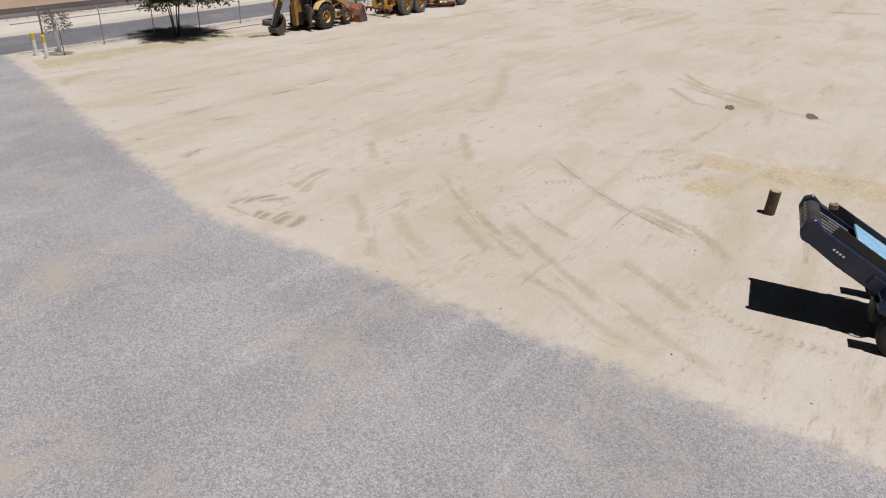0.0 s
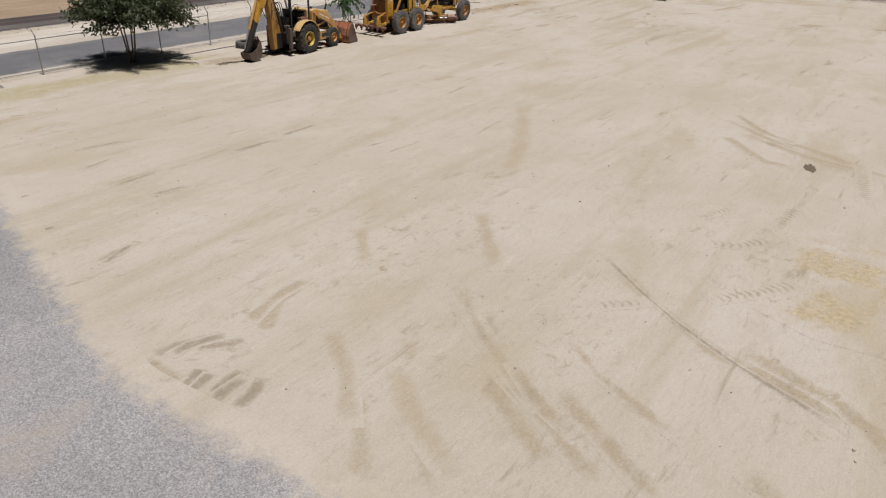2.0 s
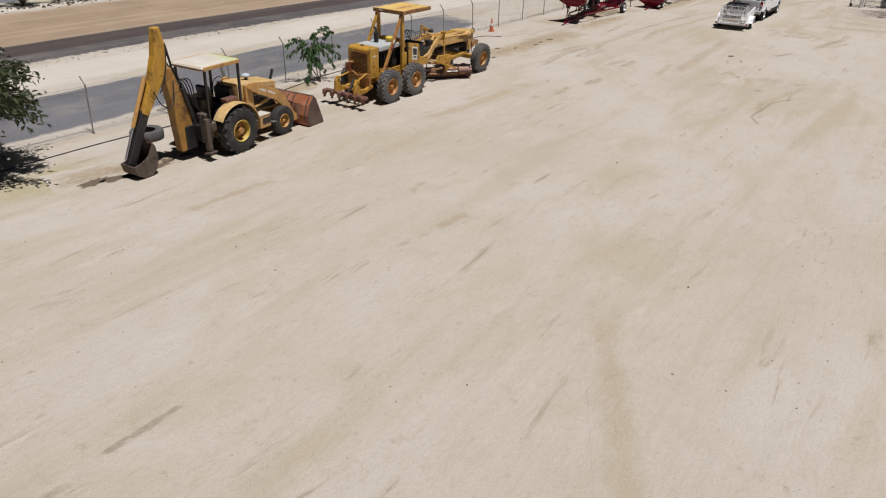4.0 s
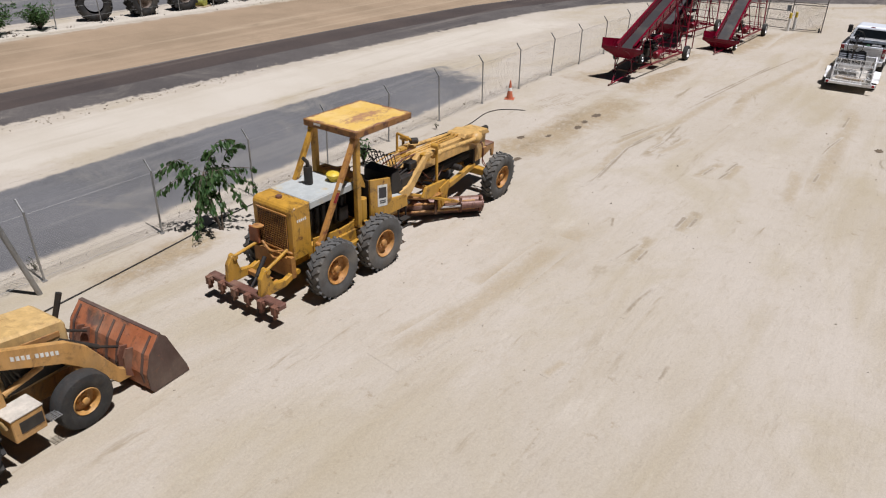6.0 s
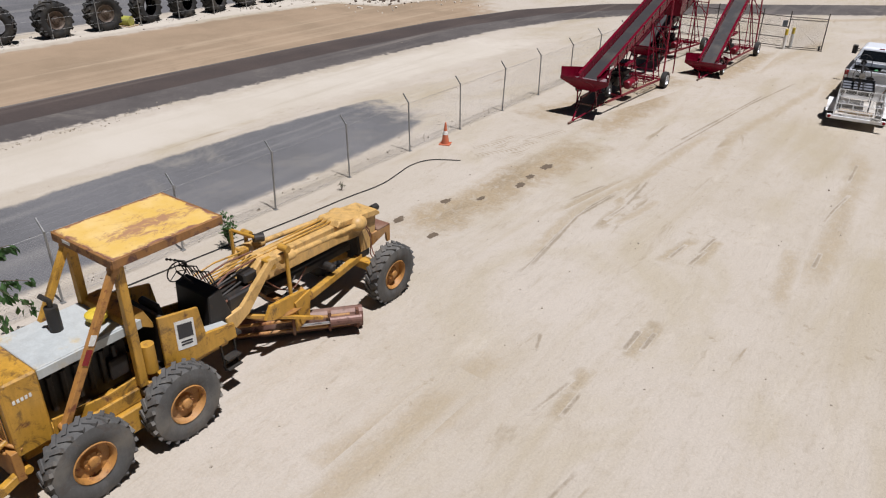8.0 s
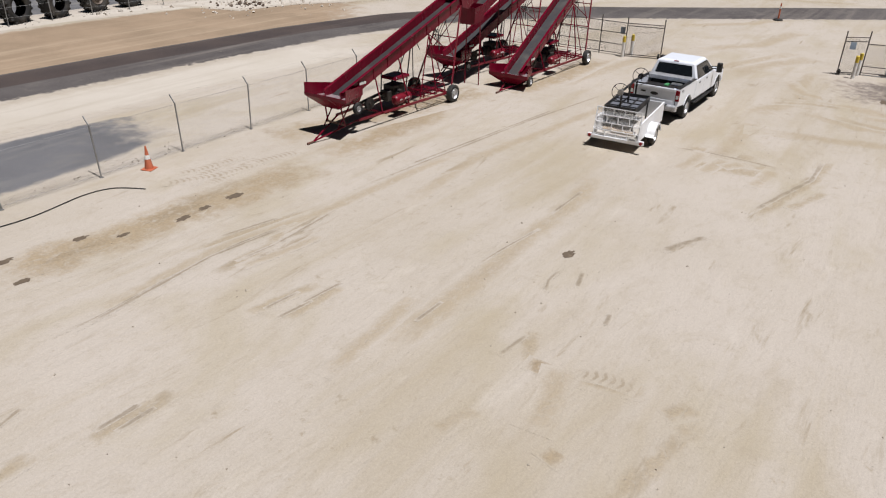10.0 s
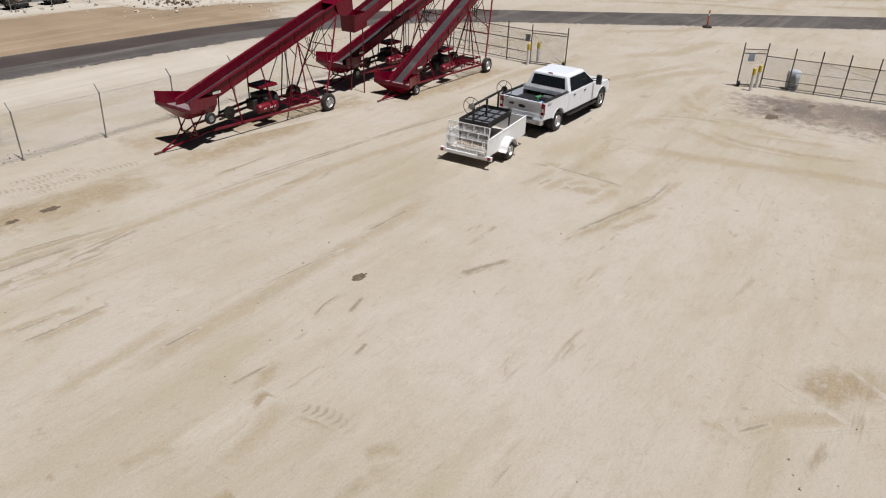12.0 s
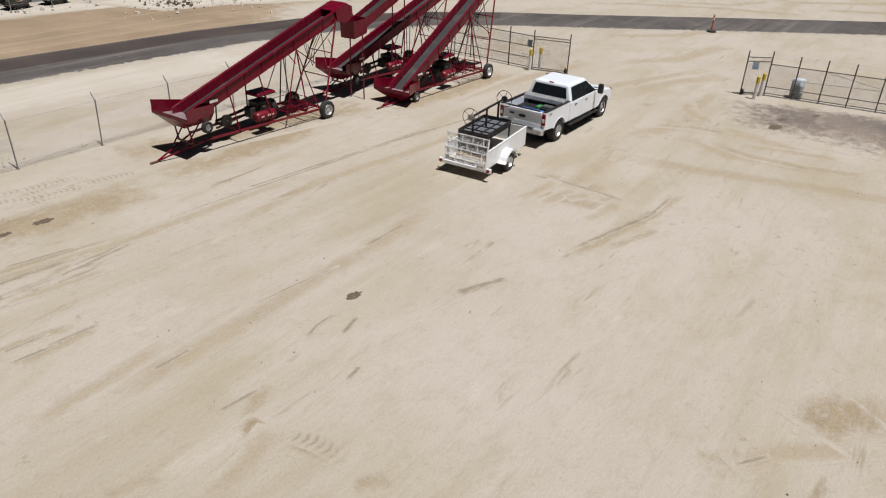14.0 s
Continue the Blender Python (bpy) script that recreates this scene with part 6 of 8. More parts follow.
        prism(bm, [(-0.58, 1.1), (-0.58, 1.55), (-0.12, 1.55), (-0.12, 1.1)], x * 0.425 - 0.01, x * 0.425 + 0.01)
        prism(bm, [(0.45, 1.62), (0.45, 1.76), (1.2, 1.66), (1.2, 1.56)], x * 0.425 - 0.008, x * 0.425 + 0.008)
        part("hood_panel", bm, M["rim_orange"] if x > 0 else M["faded_yellow"], b, bevel=0.006)
        bm = B()
        for i in range(4):
            pipe(bm, [(x * 0.46, 0.1 + 0.05 * i, 1.75), (x * 0.52, 0.16 + 0.06 * i, 1.45), (x * 0.5, 0.2 + 0.1 * i, 1.1)], 0.016, 6)
        part("hose", bm, M["rubber_clean"], b)
    bm = B()
    tube(bm, (0.05, 0.3, 1.96), (0.05, 0.3, 2.09), 0.06, seg=14)
    part("air_pipe", bm, M["dark"], b)
    bm = B()
    lathe(bm, [(0, 0), (0, 0.12), (0.03, 0.15), (0.06, 0.15), (0.1, 0.09), (0.11, 0)], 20)
    part("air_cap", bm, M["plastic_grey"], b, "grey mushroom air cap", loc=(0.05, 0.3, 2.08), rot=(0, -90, 0), smooth=True)
    bm = B()
    tube(bm, (0.1, 1.32, 1.6), (0.14, 1.5, 2.12), 0.045, 0.05, 12)
    part("exhaust", bm, M["dark"], b)
    # bucket
    bm = B()
    prism(bm, [(2.2, 0.02), (2.98, 0.02), (3.0, 0.05), (2.34, 0.09), (2.26, 0.3), (2.32, 0.68), (2.52, 1.03), (2.46, 1.08), (2.22, 0.78), (2.12, 0.42), (2.14, 0.14)], -1.08, 1.08)
    bucket = part("loader_bucket", bm, M["bucket_red"], b, "rusty orange loader bucket", bevel=0.006)
    for x in (-1.085, 1.085):
        bm = B()
        prism(bm, [(2.14, 0.1), (2.2, 0.02), (2.98, 0.02), (2.95, 0.16), (2.62, 0.98), (2.5, 1.09), (2.24, 0.8), (2.12, 0.42)], x - 0.012, x + 0.012)
        part("bucket_side", bm, M["rust_dark"], bucket, "dark rusted bucket side")
    for x in (-0.68, -0.52, 0.5, 0.66):
        bm = B()
        prism(bm, [(2.13, 0.25), (2.0, 0.35), (2.02, 0.7), (2.1, 0.85), (2.24, 0.8)], x - 0.02, x + 0.02)
        part("bucket_lug", bm, M["rust"], bucket)
    for x in (-0.95, -0.3, 0.0, 0.28, 0.95):
        bm = B()
        prism(bm, [(2.13, 0.2), (2.1, 0.42), (2.2, 0.79), (2.42, 1.05), (2.44, 1.0), (2.25, 0.75), (2.14, 0.42)], x - 0.025, x + 0.025)
        part("bucket_rib", bm, M["rust_dark"], bucket)
    bm = B()
    beam(bm, (-1.08, 2.5, 1.07), (1.08, 2.5, 1.07), 0.08, 0.05)
    part("bucket_lip", bm, M["rust_dark"], bucket, bevel=0.006)
    # canopy and stand
    for x in (-0.66, 0.66):
        for y in (-2.0, -0.62):
            bm = B()
            beam(bm, (x, y, 1.05), (x * 0.97, y + 0.04, 2.84), 0.075, 0.075, (0, 1, 0))
            part("canopy_post", bm, M["black"], b, bevel=0.008)
    bm = B()
    hull(bm, [[(sx * (0.74 - i), -1.33 + sy * (0.82 - i), 2.86 + z) for sx, sy in ((-1, -0.93), (-0.9, -1), (0.9, -1), (1, -0.93), (1, 0.9), (0.85, 1), (-0.85, 1), (-1, 0.9))] for i, z in ((0.0, 0.0), (0.0, 0.03), (0.03, 0.055), (0.25, 0.085))])
    part("canopy_roof", bm, M["canopy"], b, "bleached cream and green canopy roof", bevel=0.008)
    bm = B()
    for y, w in ((-2.10, 1.36), (-0.52, 1.28)):
        box(bm, (0, y, 2.86), (w, 0.05, 0.12))
    for x in (-0.73, 0.73):
        box(bm, (x, -1.33, 2.86), (0.05, 1.48, 0.12))
    part("canopy_rim", bm, M["faded_yellow"], b, "yellow canopy edge", bevel=0.015)
    bm = B()
    box(bm, (0, -1.2, 1.02), (1.0, 1.5, 0.07))
    box(bm, (0, -1.95, 1.2), (0.9, 0.25, 0.4))
    part("floor_plate", bm, M["dark"], b)
    bm = B()
    box(bm, (0, -1.25, 1.4), (0.5, 0.48, 0.16))
    box(bm, (0, -1.5, 1.8), (0.54, 0.14, 0.72), (10, 0, 0))
    part("seat", bm, M["black"], b, bevel=0.03)
    bm = B()
    prism(bm, [(-0.75, 1.05), (-0.8, 1.9), (-0.62, 1.98), (-0.6, 1.05)], -0.36, 0.36)
    part("dash", bm, M["black"], b, bevel=0.02)
    steering_wheel(b, (0.05, -0.95, 2.16), (0, -0.75, 0.65), (0, -0.7, 1.85))
    bm = B()
    box(bm, (0.55, -1.0, 1.66), (0.3, 0.5, 0.16))
    part("battery_box", bm, M["rust_pink"], b, bevel=0.02)
    for x in (-0.2, 0.0, 0.2):
        bm = B()
        tube(bm, (x, -1.95, 1.35), (x, -1.85, 1.8), 0.012, seg=6)
        bmesh.ops.create_uvsphere(bm, u_segments=8, v_segments=6, radius=0.03, matrix=Matrix.Translation((x, -1.85, 1.8)))
        part("lever", bm, M["black"], b)
    # hoe
    for i in range(6):
        bm = B()
        x = -0.12 + 0.05 * i
        pipe(bm, [(x, -2.1, 1.15), (x, -2.2, 1.7 + 0.05 * i), (x * 0.8, -2.38, 2.2), (x * 0.6, -2.55, 2.75), (x * 0.6, -2.75 - 0.04 * i, 3.15)], 0.016, 6)
        part("hose", bm, M["rubber_clean"], b)
    for i in range(6):
        bm = B()
        x = -0.3 + 0.12 * i
        pipe(bm, [(x, -1.95, 1.3), (x * 1.1, -2.0 - 0.03 * i, 1.75), (x, -2.25, 2.2 + 0.06 * i), (x * 0.6, -2.5, 2.55), (x * 0.5, -2.6, 2.2)], 0.02, 6)
        part("hose", bm, M["rubber_clean"], b)
    bm = B()
    box(bm, (0, -1.86, 1.5), (0.62, 0.26, 0.62), (-8, 0, 0))
    part("control_tower", bm, M["black"], b, bevel=0.03)
    for x in (-0.2, 0.2):
        bm = B()
        tube(bm, (x, -2.12, 0.9), (x, -2.5, 2.3), 0.06, seg=12)
        part("boom_cylinder", bm, M["dark"], b)
    for x in (-0.45, -0.25, 0.3, 0.5):
        bm = B()
        box(bm, (x, -2.02, 1.28), (0.16, 0.2, 0.34), (6, 0, 0))
        part("valve_block", bm, M["scraped"] if x > 0 else M["dark"], b, bevel=0.02)
    bm = B()
    box(bm, (0, -2.15, 0.85), (1.5, 0.25, 0.5))
    box(bm, (0, -2.4, 0.72), (0.42, 0.4, 0.75))
    part("swing_frame", bm, M["black"], b, bevel=0.02)
    bm = B()
    prism(bm, [(-2.78, 0.32), (-2.4, 0.36), (-2.22, 0.75), (-2.3, 1.5), (-2.62, 2.55), (-2.78, 2.98), (-3.0, 3.0), (-3.05, 2.7), (-2.92, 2.0), (-2.85, 1.0)], -0.16, 0.16)
    part("boom", bm, M["boom_yellow"], b, bevel=0.02)
    bm = B()
    prism(bm, [(-2.86, 3.0), (-2.84, 3.7), (-2.94, 4.18), (-3.12, 4.16), (-3.26, 3.4), (-3.55, 2.65), (-3.98, 1.85), (-3.78, 1.72), (-3.2, 2.5)], -0.13, 0.13)
    part("stick", bm, M["yellow"], b, bevel=0.02)
    bm = B()
    prism(bm, [(-3.78, 2.0), (-3.98, 1.9), (-4.7, 0.5), (-4.5, 0.34), (-3.66, 1.9)], -0.1, 0.1)
    part("stick_end", bm, M["dark"], b, "black lower end of the digging arm", bevel=0.015)
    bm = B()
    pipe(bm, [(0.14, -2.85, 3.7), (0.2, -2.95, 3.2), (0.2, -3.15, 2.6), (0.16, -3.3, 2.3)], 0.016, 6)
    pipe(bm, [(0.15, -3.5, 2.4), (0.3, -3.4, 2.0), (0.3, -3.0, 1.9), (0.2, -2.8, 2.6)], 0.018, 6)
    part("hose", bm, M["rubber_clean"], b)
    bm = B()
    tube(bm, (0, -3.62, 2.85), (0, -4.3, 1.5), 0.06, seg=12)
    part("bucket_cylinder", bm, M["faded_yellow"], b)
    bm = B()
    tube(bm, (0, -4.3, 1.5), (0, -4.74, 0.62), 0.032, seg=10)
    part("cylinder_rod", bm, M["steel"], b, "bright steel rod")
    bm = B()
    tube(bm, (0, -2.3, 1.15), (0, -2.62, 2.9), 0.065, seg=12)
    tube(bm, (0, -2.62, 2.9), (0, -2.75, 3.6), 0.035, seg=10)
    part("stick_cylinder", bm, M["dark"], b)
    bm = B()
    arc = [(-4.72, 0.44), (-4.64, 0.16), (-4.42, 0.02), (-4.12, 0.03), (-3.92, 0.2), (-3.84, 0.5), (-3.88, 0.86), (-3.96, 1.0)]
    inner = [(-4.66, 0.44), (-4.58, 0.2), (-4.4, 0.08), (-4.14, 0.09), (-3.98, 0.24), (-3.9, 0.5), (-3.93, 0.84), (-3.99, 0.97)]
    prism(bm, arc + inner[::-1], -0.3, 0.3)
    hoe = part("hoe_bucket", bm, M["scraped"], b, "dark scraped digging bucket", bevel=0.008)
    for x in (-0.3, 0.3):
        bm = B()
        prism(bm, arc + [(-4.2, 0.62), (-4.45, 0.5)], x - 0.018, x + 0.018)
        part("bucket_side", bm, M["scraped"], hoe, bevel=0.006)
    for x in (-0.22, -0.07, 0.08, 0.23):
        bm = B()
        prism(bm, [(-3.88, 0.9), (-3.96, 0.9), (-4.08, 1.16), (-4.05, 1.18)], x - 0.035, x + 0.035)
        part("tooth", bm, M["rust_dark"], hoe)
    for x in (-1, 1):
        bm = B()
        beam(bm, (x * 0.72, -2.2, 0.32), (x * 0.72, -2.2, 1.35), 0.16, 0.16, (0, 1, 0))
        part("stabiliser_leg", bm, M["scraped"], b, bevel=0.015)
        bm = B()
        box(bm, (x * 0.78, -2.22, 0.27), (0.3, 0.3, 0.06), (0, x * -14, 0))
        part("stabiliser_foot", bm, M["scraped"], b, bevel=0.01)
        bm = B()
        tube(bm, (x * 0.58, -2.3, 1.4), (x * 0.62, -2.3, 0.6), 0.05, seg=10)
        part("stabiliser_cylinder", bm, M["dark"], b)
        bm = B()
        box(bm, (x * 0.5, -1.95, 1.02), (0.42, 0.34, 0.28))
        part("rear_step", bm, M["scraped"], b, bevel=0.02)


backhoe()
old = thing("scrap_tyre", "worn grey tyre lying flat on the sand", "tyre", (1.85, -8.3, 0))
part("tyre", tyre_mesh(0.56, 0.32, 0.30, 0), None, old, loc=(0, 0, 0.168), rot=(0, 90, 0))


# ---- field conveyors ----
def funnel(bm, top, bottom, t=0.03):
    """An open box without lid or floor, between two rings of four points, walls t thick."""
    def inner(ringp):
        c = sum((Vector(p) for p in ringp), Vector()) / 4
        return [Vector(p) + (c - Vector(p)) * Vector((1, 1, 0)) * 1.0 * (t / max(0.2, abs((c - Vector(p)).x))) for p in ringp]
    rings = [[bm.verts.new(p) for p in r] for r in (inner(bottom), bottom, top, inner(top))]
    faces = []
    for a, b in zip(rings, rings[1:] + rings[:1]):
        faces += [bm.faces.new((a[i], a[(i + 1) % 4], b[(i + 1) % 4], b[i])) for i in range(4)]
    bmesh.ops.recalc_face_normals(bm, faces=faces)


BIG_TYRE = tyre_mesh(0.37, 0.24, 0.22, 0, material=M["rubber_clean"])
BIG_RIM = rim_mesh(0.22, 0.24, M["alu"], 0.25, holes=6)
SMALL_TYRE = tyre_mesh(0.22, 0.15, 0.11, 0, material=M["rubber_clean"])
SMALL_RIM = rim_mesh(0.11, 0.15, M["alu"], 0.25)


def conveyor(x, y, rz, top, head, label, reach=1.9, belt="belt"):
    """A wheeled belt conveyor; top: the height of the hopper's rim, head: the height of the belt's upper end."""
    c = thing("belt_conveyor", label, "conveyor", (x, y, 0), rz, group="field conveyors")
    y0, z0, y1, z1 = -6.3, top - 0.48, reach, head
    zb = lambda v: z0 + (z1 - z0) * (v - y0) / (y1 - y0)
    bm = B()
    beam(bm, (0, y0, z0 - 0.08), (0, y1, z1 - 0.08), 0.66, 0.035)
    part("belt", bm, M[belt], c, "dusty dark grey rubber belt")
    bm = B()
    beam(bm, (0, y0, z0 - 0.2), (0, y1, z1 - 0.2), 0.60, 0.02)
    part("return_belt", bm, M["belt"], c)
    for s in (-1, 1):
        bm = B()
        beam(bm, (s * 0.37, y0, z0 + 0.02), (s * 0.37, y1, z1 + 0.02), 0.035, 0.48)
        beam(bm, (s * 0.415, y0, z0 + 0.26), (s * 0.415, y1, z1 + 0.26), 0.09, 0.03)
        part("side_channel", bm, M["red"], c, bevel=0.006)
        for i in range(9):
            bm = B()
            v = y0 + 1.0 + i * 0.85
            beam(bm, (s * 0.395, v, zb(v) - 0.22), (s * 0.395, v, zb(v) + 0.25), 0.03, 0.03, (0, 1, 0))
            part("stiffener", bm, M["red"], c)
        # legs and struts; the thin far ones are coloured dark for shade
        for a, b, r in (((0.92, 0.0, 0.42), (0.44, 1.35, zb(1.35) - 0.1), 0.038), ((0.80, -0.9, 0.5), (0.42, -0.95, zb(-0.95) - 0.2), 0.028),
                        ((0.72, -2.7, 0.5), (0.42, -2.95, zb(-2.95) - 0.2), 0.028), ((0.66, -4.3, 0.5), (0.42, -4.4, zb(-4.4) - 0.2), 0.028)):
            if b[2] - a[2] < 0.1:
                continue
            bm = B()
            tube(bm, (s * a[0], a[1], a[2]), (s * b[0], b[1], b[2]), r, seg=8)
            part("leg", bm, M["dark"] if s < 0 and r < 0.03 else M["bright_red"] if r > 0.03 else M["red"], c)
        # far braces have their shade put into the colour too
        bm = B()
        tube(bm, (s * 0.85, -0.3, 0.5), (s * 0.42, -0.95, zb(-0.95) - 0.2), 0.022, seg=6)
        tube(bm, (s * 0.88, 0.2, 0.42 + (zb(1.35) - 0.5) * 0.45), (s * 0.42, -0.95, zb(-0.95) - 0.2), 0.02, seg=6)
        tube(bm, (s * 0.75, -2.0, 0.5), (s * 0.42, -0.95, zb(-0.95) - 0.2), 0.022, seg=6)
        part("brace", bm, M["red"] if s > 0 else M["dark"], c)
        bm = B()
        beam(bm, (s * 0.55, -5.6, 0.48), (s * 0.92, 0.0, 0.42), 0.06, 0.09)
        part("lower_rail", bm, M["bright_red"], c, bevel=0.006)
        put_wheel(c, BIG_TYRE, BIG_RIM, s * 1.02, 0.0, 0.37, rim_label="pale steel rim")
        put_wheel(c, SMALL_TYRE, SMALL_RIM, s * 0.62, -5.7, max(0.22, top - 0.88), rim_label="pale steel rim")
        bm = B()
        tube(bm, (s * 0.40, -5.7, z0 - 0.05), (s * 0.52, -5.7, max(0.22, top - 0.88)), 0.03, seg=7)
        part("wheel_arm", bm, M["red"], c)
    bm = B()
    tube(bm, (-0.95, 0, 0.37), (0.95, 0, 0.37), 0.045, seg=10)
    part("axle", bm, M["bright_red"], c)
    for v in (-0.9, -2.7, -4.3):
        bm = B()
        beam(bm, (-0.75, v, 0.48), (0.75, v, 0.48), 0.05, 0.06)
        part("cross_member", bm, M["bright_red"], c)
    bm = B()
    for z in (0.35, 0.62):
        h = 0.42 + (zb(1.35) - 0.5) * z
        tube(bm, (-0.92 + 0.48 * z, 1.35 * z, h), (0.92 - 0.48 * z, 1.35 * z, h), 0.022, seg=7)
    h1, h2 = 0.42 + (zb(1.35) - 0.5) * 0.35, zb(1.35) - 0.3
    tube(bm, (-0.75, 0.47, h1), (0.46, 1.3, h2), 0.018, seg=6)
    tube(bm, (0.75, 0.47, h1), (-0.46, 1.3, h2), 0.018, seg=6)
    part("cross_brace", bm, M["red"], c)
    # hopper
    rim = [(-0.98, -6.75, top - 0.42), (0.98, -6.75, top - 0.42), (0.44, -5.2, top - 0.5), (-0.44, -5.2, top - 0.5)]
    bm = B()
    funnel(bm, rim, [(-0.36, -6.45, top - 0.8), (0.36, -6.45, top - 0.8), (0.36, -5.3, top - 0.78), (-0.36, -5.3, top - 0.78)])
    part("hopper", bm, M["red"], c, "dark red flared feed hopper")
    for nm, a, b, h in (("tail_wall", rim[0], rim[1], 0.14), ("hopper_wall", rim[0], rim[3], 0.40), ("hopper_wall", rim[1], rim[2], 0.40)):
        bm = B()
        if nm == "tail_wall":
            beam(bm, Vector(a) + Vector((0, 0, h / 2)), Vector(b) + Vector((0, 0, h / 2)), 0.03, h)
        else:
            slab(bm, [a, b, (b[0], b[1], top - 0.18), (a[0], a[1], top + 0.06)], 0.025)
        part(nm, bm, M["red"], c, bevel=0.005)
    # plate whose pale colour holds the glare on the hopper floor
    bm = B()
    slab(bm, [(-0.86, -6.66, top - 0.44), (0.86, -6.66, top - 0.44), (0.5, -5.6, top - 0.47), (-0.5, -5.6, top - 0.47)], 0.012)
    part("hopper_glare", bm, M["glare"], c, "pale pink hopper plate with glare put into its colour")
    bm = B()
    tube(bm, (-0.42, -6.35, z0 - 0.08), (0.42, -6.35, z0 - 0.08), 0.12, seg=16)
    part("tail_pulley", bm, M["dark"], c)
    # tongue
    low = min(0.45, top - 0.7)
    for s in (-1, 1):
        bm = B()
        tube(bm, (s * 0.5, -5.6, 0.48 if top > 1.2 else 0.25), (0.0, -7.45, 0.06), 0.032, seg=8)
        if top > 1.2:
            tube(bm, (s * 0.38, -6.35, top - 0.72), (s * 0.42, -6.2, 0.4), 0.03, seg=8)
            tube(bm, (s * 0.38, -5.7, top - 0.6), (s * 0.34, -6.5, 0.35), 0.025, seg=8)
        part("tongue", bm, M["red"], c)
    bm = B()
    beam(bm, (-0.42, -6.25, low), (0.42, -6.25, low), 0.05, 0.06)
    part("cross_bar", bm, M["rust_pink"], c)
    bm = B()
    tube(bm, (0, -7.4, 0.06), (0, -7.75, 0.05), 0.03, 0.045, 8)
    part("hitch", bm, M["rust_pink"], c)
    # drive, tank and basket
    bm = B()
    box(bm, (-0.15, -2.55, 0.85), (0.55, 0.7, 0.55))
    box(bm, (-0.15, -3.05, 0.75), (0.4, 0.3, 0.4))
    tube(bm, (0.2, -2.7, 0.8), (0.32, -2.7, 0.8), 0.2, seg=16)
    tube(bm, (-0.35, -2.4, 1.1), (-0.35, -2.4, 1.4), 0.05, seg=10)
    part("engine", bm, M["dark"], c, "greasy black engine", bevel=0.02)
    bm = B()
    tube(bm, (-0.3, -4.6, 0.72), (-0.3, -3.2, 0.85), 0.06, seg=8)
    tube(bm, (0.1, -4.9, 0.62), (-0.1, -3.3, 0.72), 0.045, seg=8)
    part("drive_shaft", bm, M["dark"], c)
    bm = B()
    tube(bm, (0.08, -4.45, 0.78), (0.18, -4.45, 0.78), 0.24, seg=18)
    tube(bm, (0.02, -4.45, 0.78), (0.24, -4.45, 0.78), 0.06, seg=10)
    part("drive_pulley", bm, M["dark"], c)
    bm = B()
    prism(bm, [(-3.0, 1.38), (-2.95, 1.5), (-2.1, 1.5), (-2.05, 1.38)], -0.45, 0.3)
    part("engine_cover", bm, M["red"], c, bevel=0.02)
    bm = B()
    lathe(bm, [(0, 0), (0.0, 0.12), (0.04, 0.17), (0.1, 0.19), (0.9, 0.19), (0.96, 0.17), (1.0, 0.12), (1.0, 0)], 20)
    part("tank", bm, M["bright_red"], c, "round bright red fuel tank", loc=(0.5, -3.4, 0.72), rot=(0, 0, 90), smooth=True)
    for i, w in enumerate((0.07, 0.05, 0, 0, 0.06, 0.05, 0.06, 0.05)):
        if w:
            bm = B()
            box(bm, (0.692, -3.2 + i * 0.08, 0.75), (0.004, w, 0.06))
            part("lettering_bar", bm, M["decal_white"], c, "plain white mark")
    bm = B()
    box(bm, (0.44, -5.15, zb(-5.15) + 0.02), (0.006, 0.36, 0.09))
    part("lettering_bar", bm, M["decal_white"], c, "plain white marks")
    bm = B()
    for z in (0.55, 0.8):
        for a, b in (((-0.7, -1.75), (0.75, -1.75)), ((0.75, -1.75), (0.8, -0.3)), ((0.8, -0.3), (-0.7, -0.3)), ((-0.7, -0.3), (-0.7, -1.75))):
            tube(bm, (*a, z), (*b, z), 0.014, seg=5)
    for i in range(9):
        beam(bm, (-0.7 + i * 0.18, -1.75, 0.55), (-0.7 + i * 0.18, -0.3, 0.55), 0.012)
    for i in range(8):
        beam(bm, (-0.7, -1.7 + i * 0.19, 0.55), (0.78, -1.7 + i * 0.19, 0.55), 0.012)
    for p in ((-0.7, -1.75), (0.75, -1.75), (0.8, -0.3), (-0.7, -0.3), (0.0, -1.75), (0.78, -1.0)):
        tube(bm, (*p, 0.5), (*p, 0.82), 0.014, seg=5)
    part("basket", bm, M["red"], c, "red mesh platform basket")
    bm = B()
    lathe(bm, [(-0.1, 0.15), (-0.1, 0.3), (0.0, 0.36), (0.1, 0.3), (0.1, 0.15)], 20)
    part("spare_wheel", bm, M["rubber_clean"], c, loc=(-0.35, -1.75, 0.62), rot=(0, 0, 75))
    # head
    bm = B()
    d = Vector((0, y1 - y0, z1 - z0)).normalized()
    hp = Vector((0, y1, z1 - 0.1))
    tube(bm, hp + Vector((-0.4, 0, 0)), hp + Vector((0.4, 0, 0)), 0.14, seg=16)
    part("head_pulley", bm, M["dark"], c)
    bm = B()
    u = Vector((0, -d.z, d.y))
    for s in (-1, 1):
        pts = [hp - d * 0.5 + u * 0.3, hp + d * 0.25 + u * 0.32, hp + d * 0.5 + u * 0.1, hp + d * 0.42 - u * 0.3, hp - d * 0.1 - u * 0.38, hp - d * 0.5 - u * 0.12]
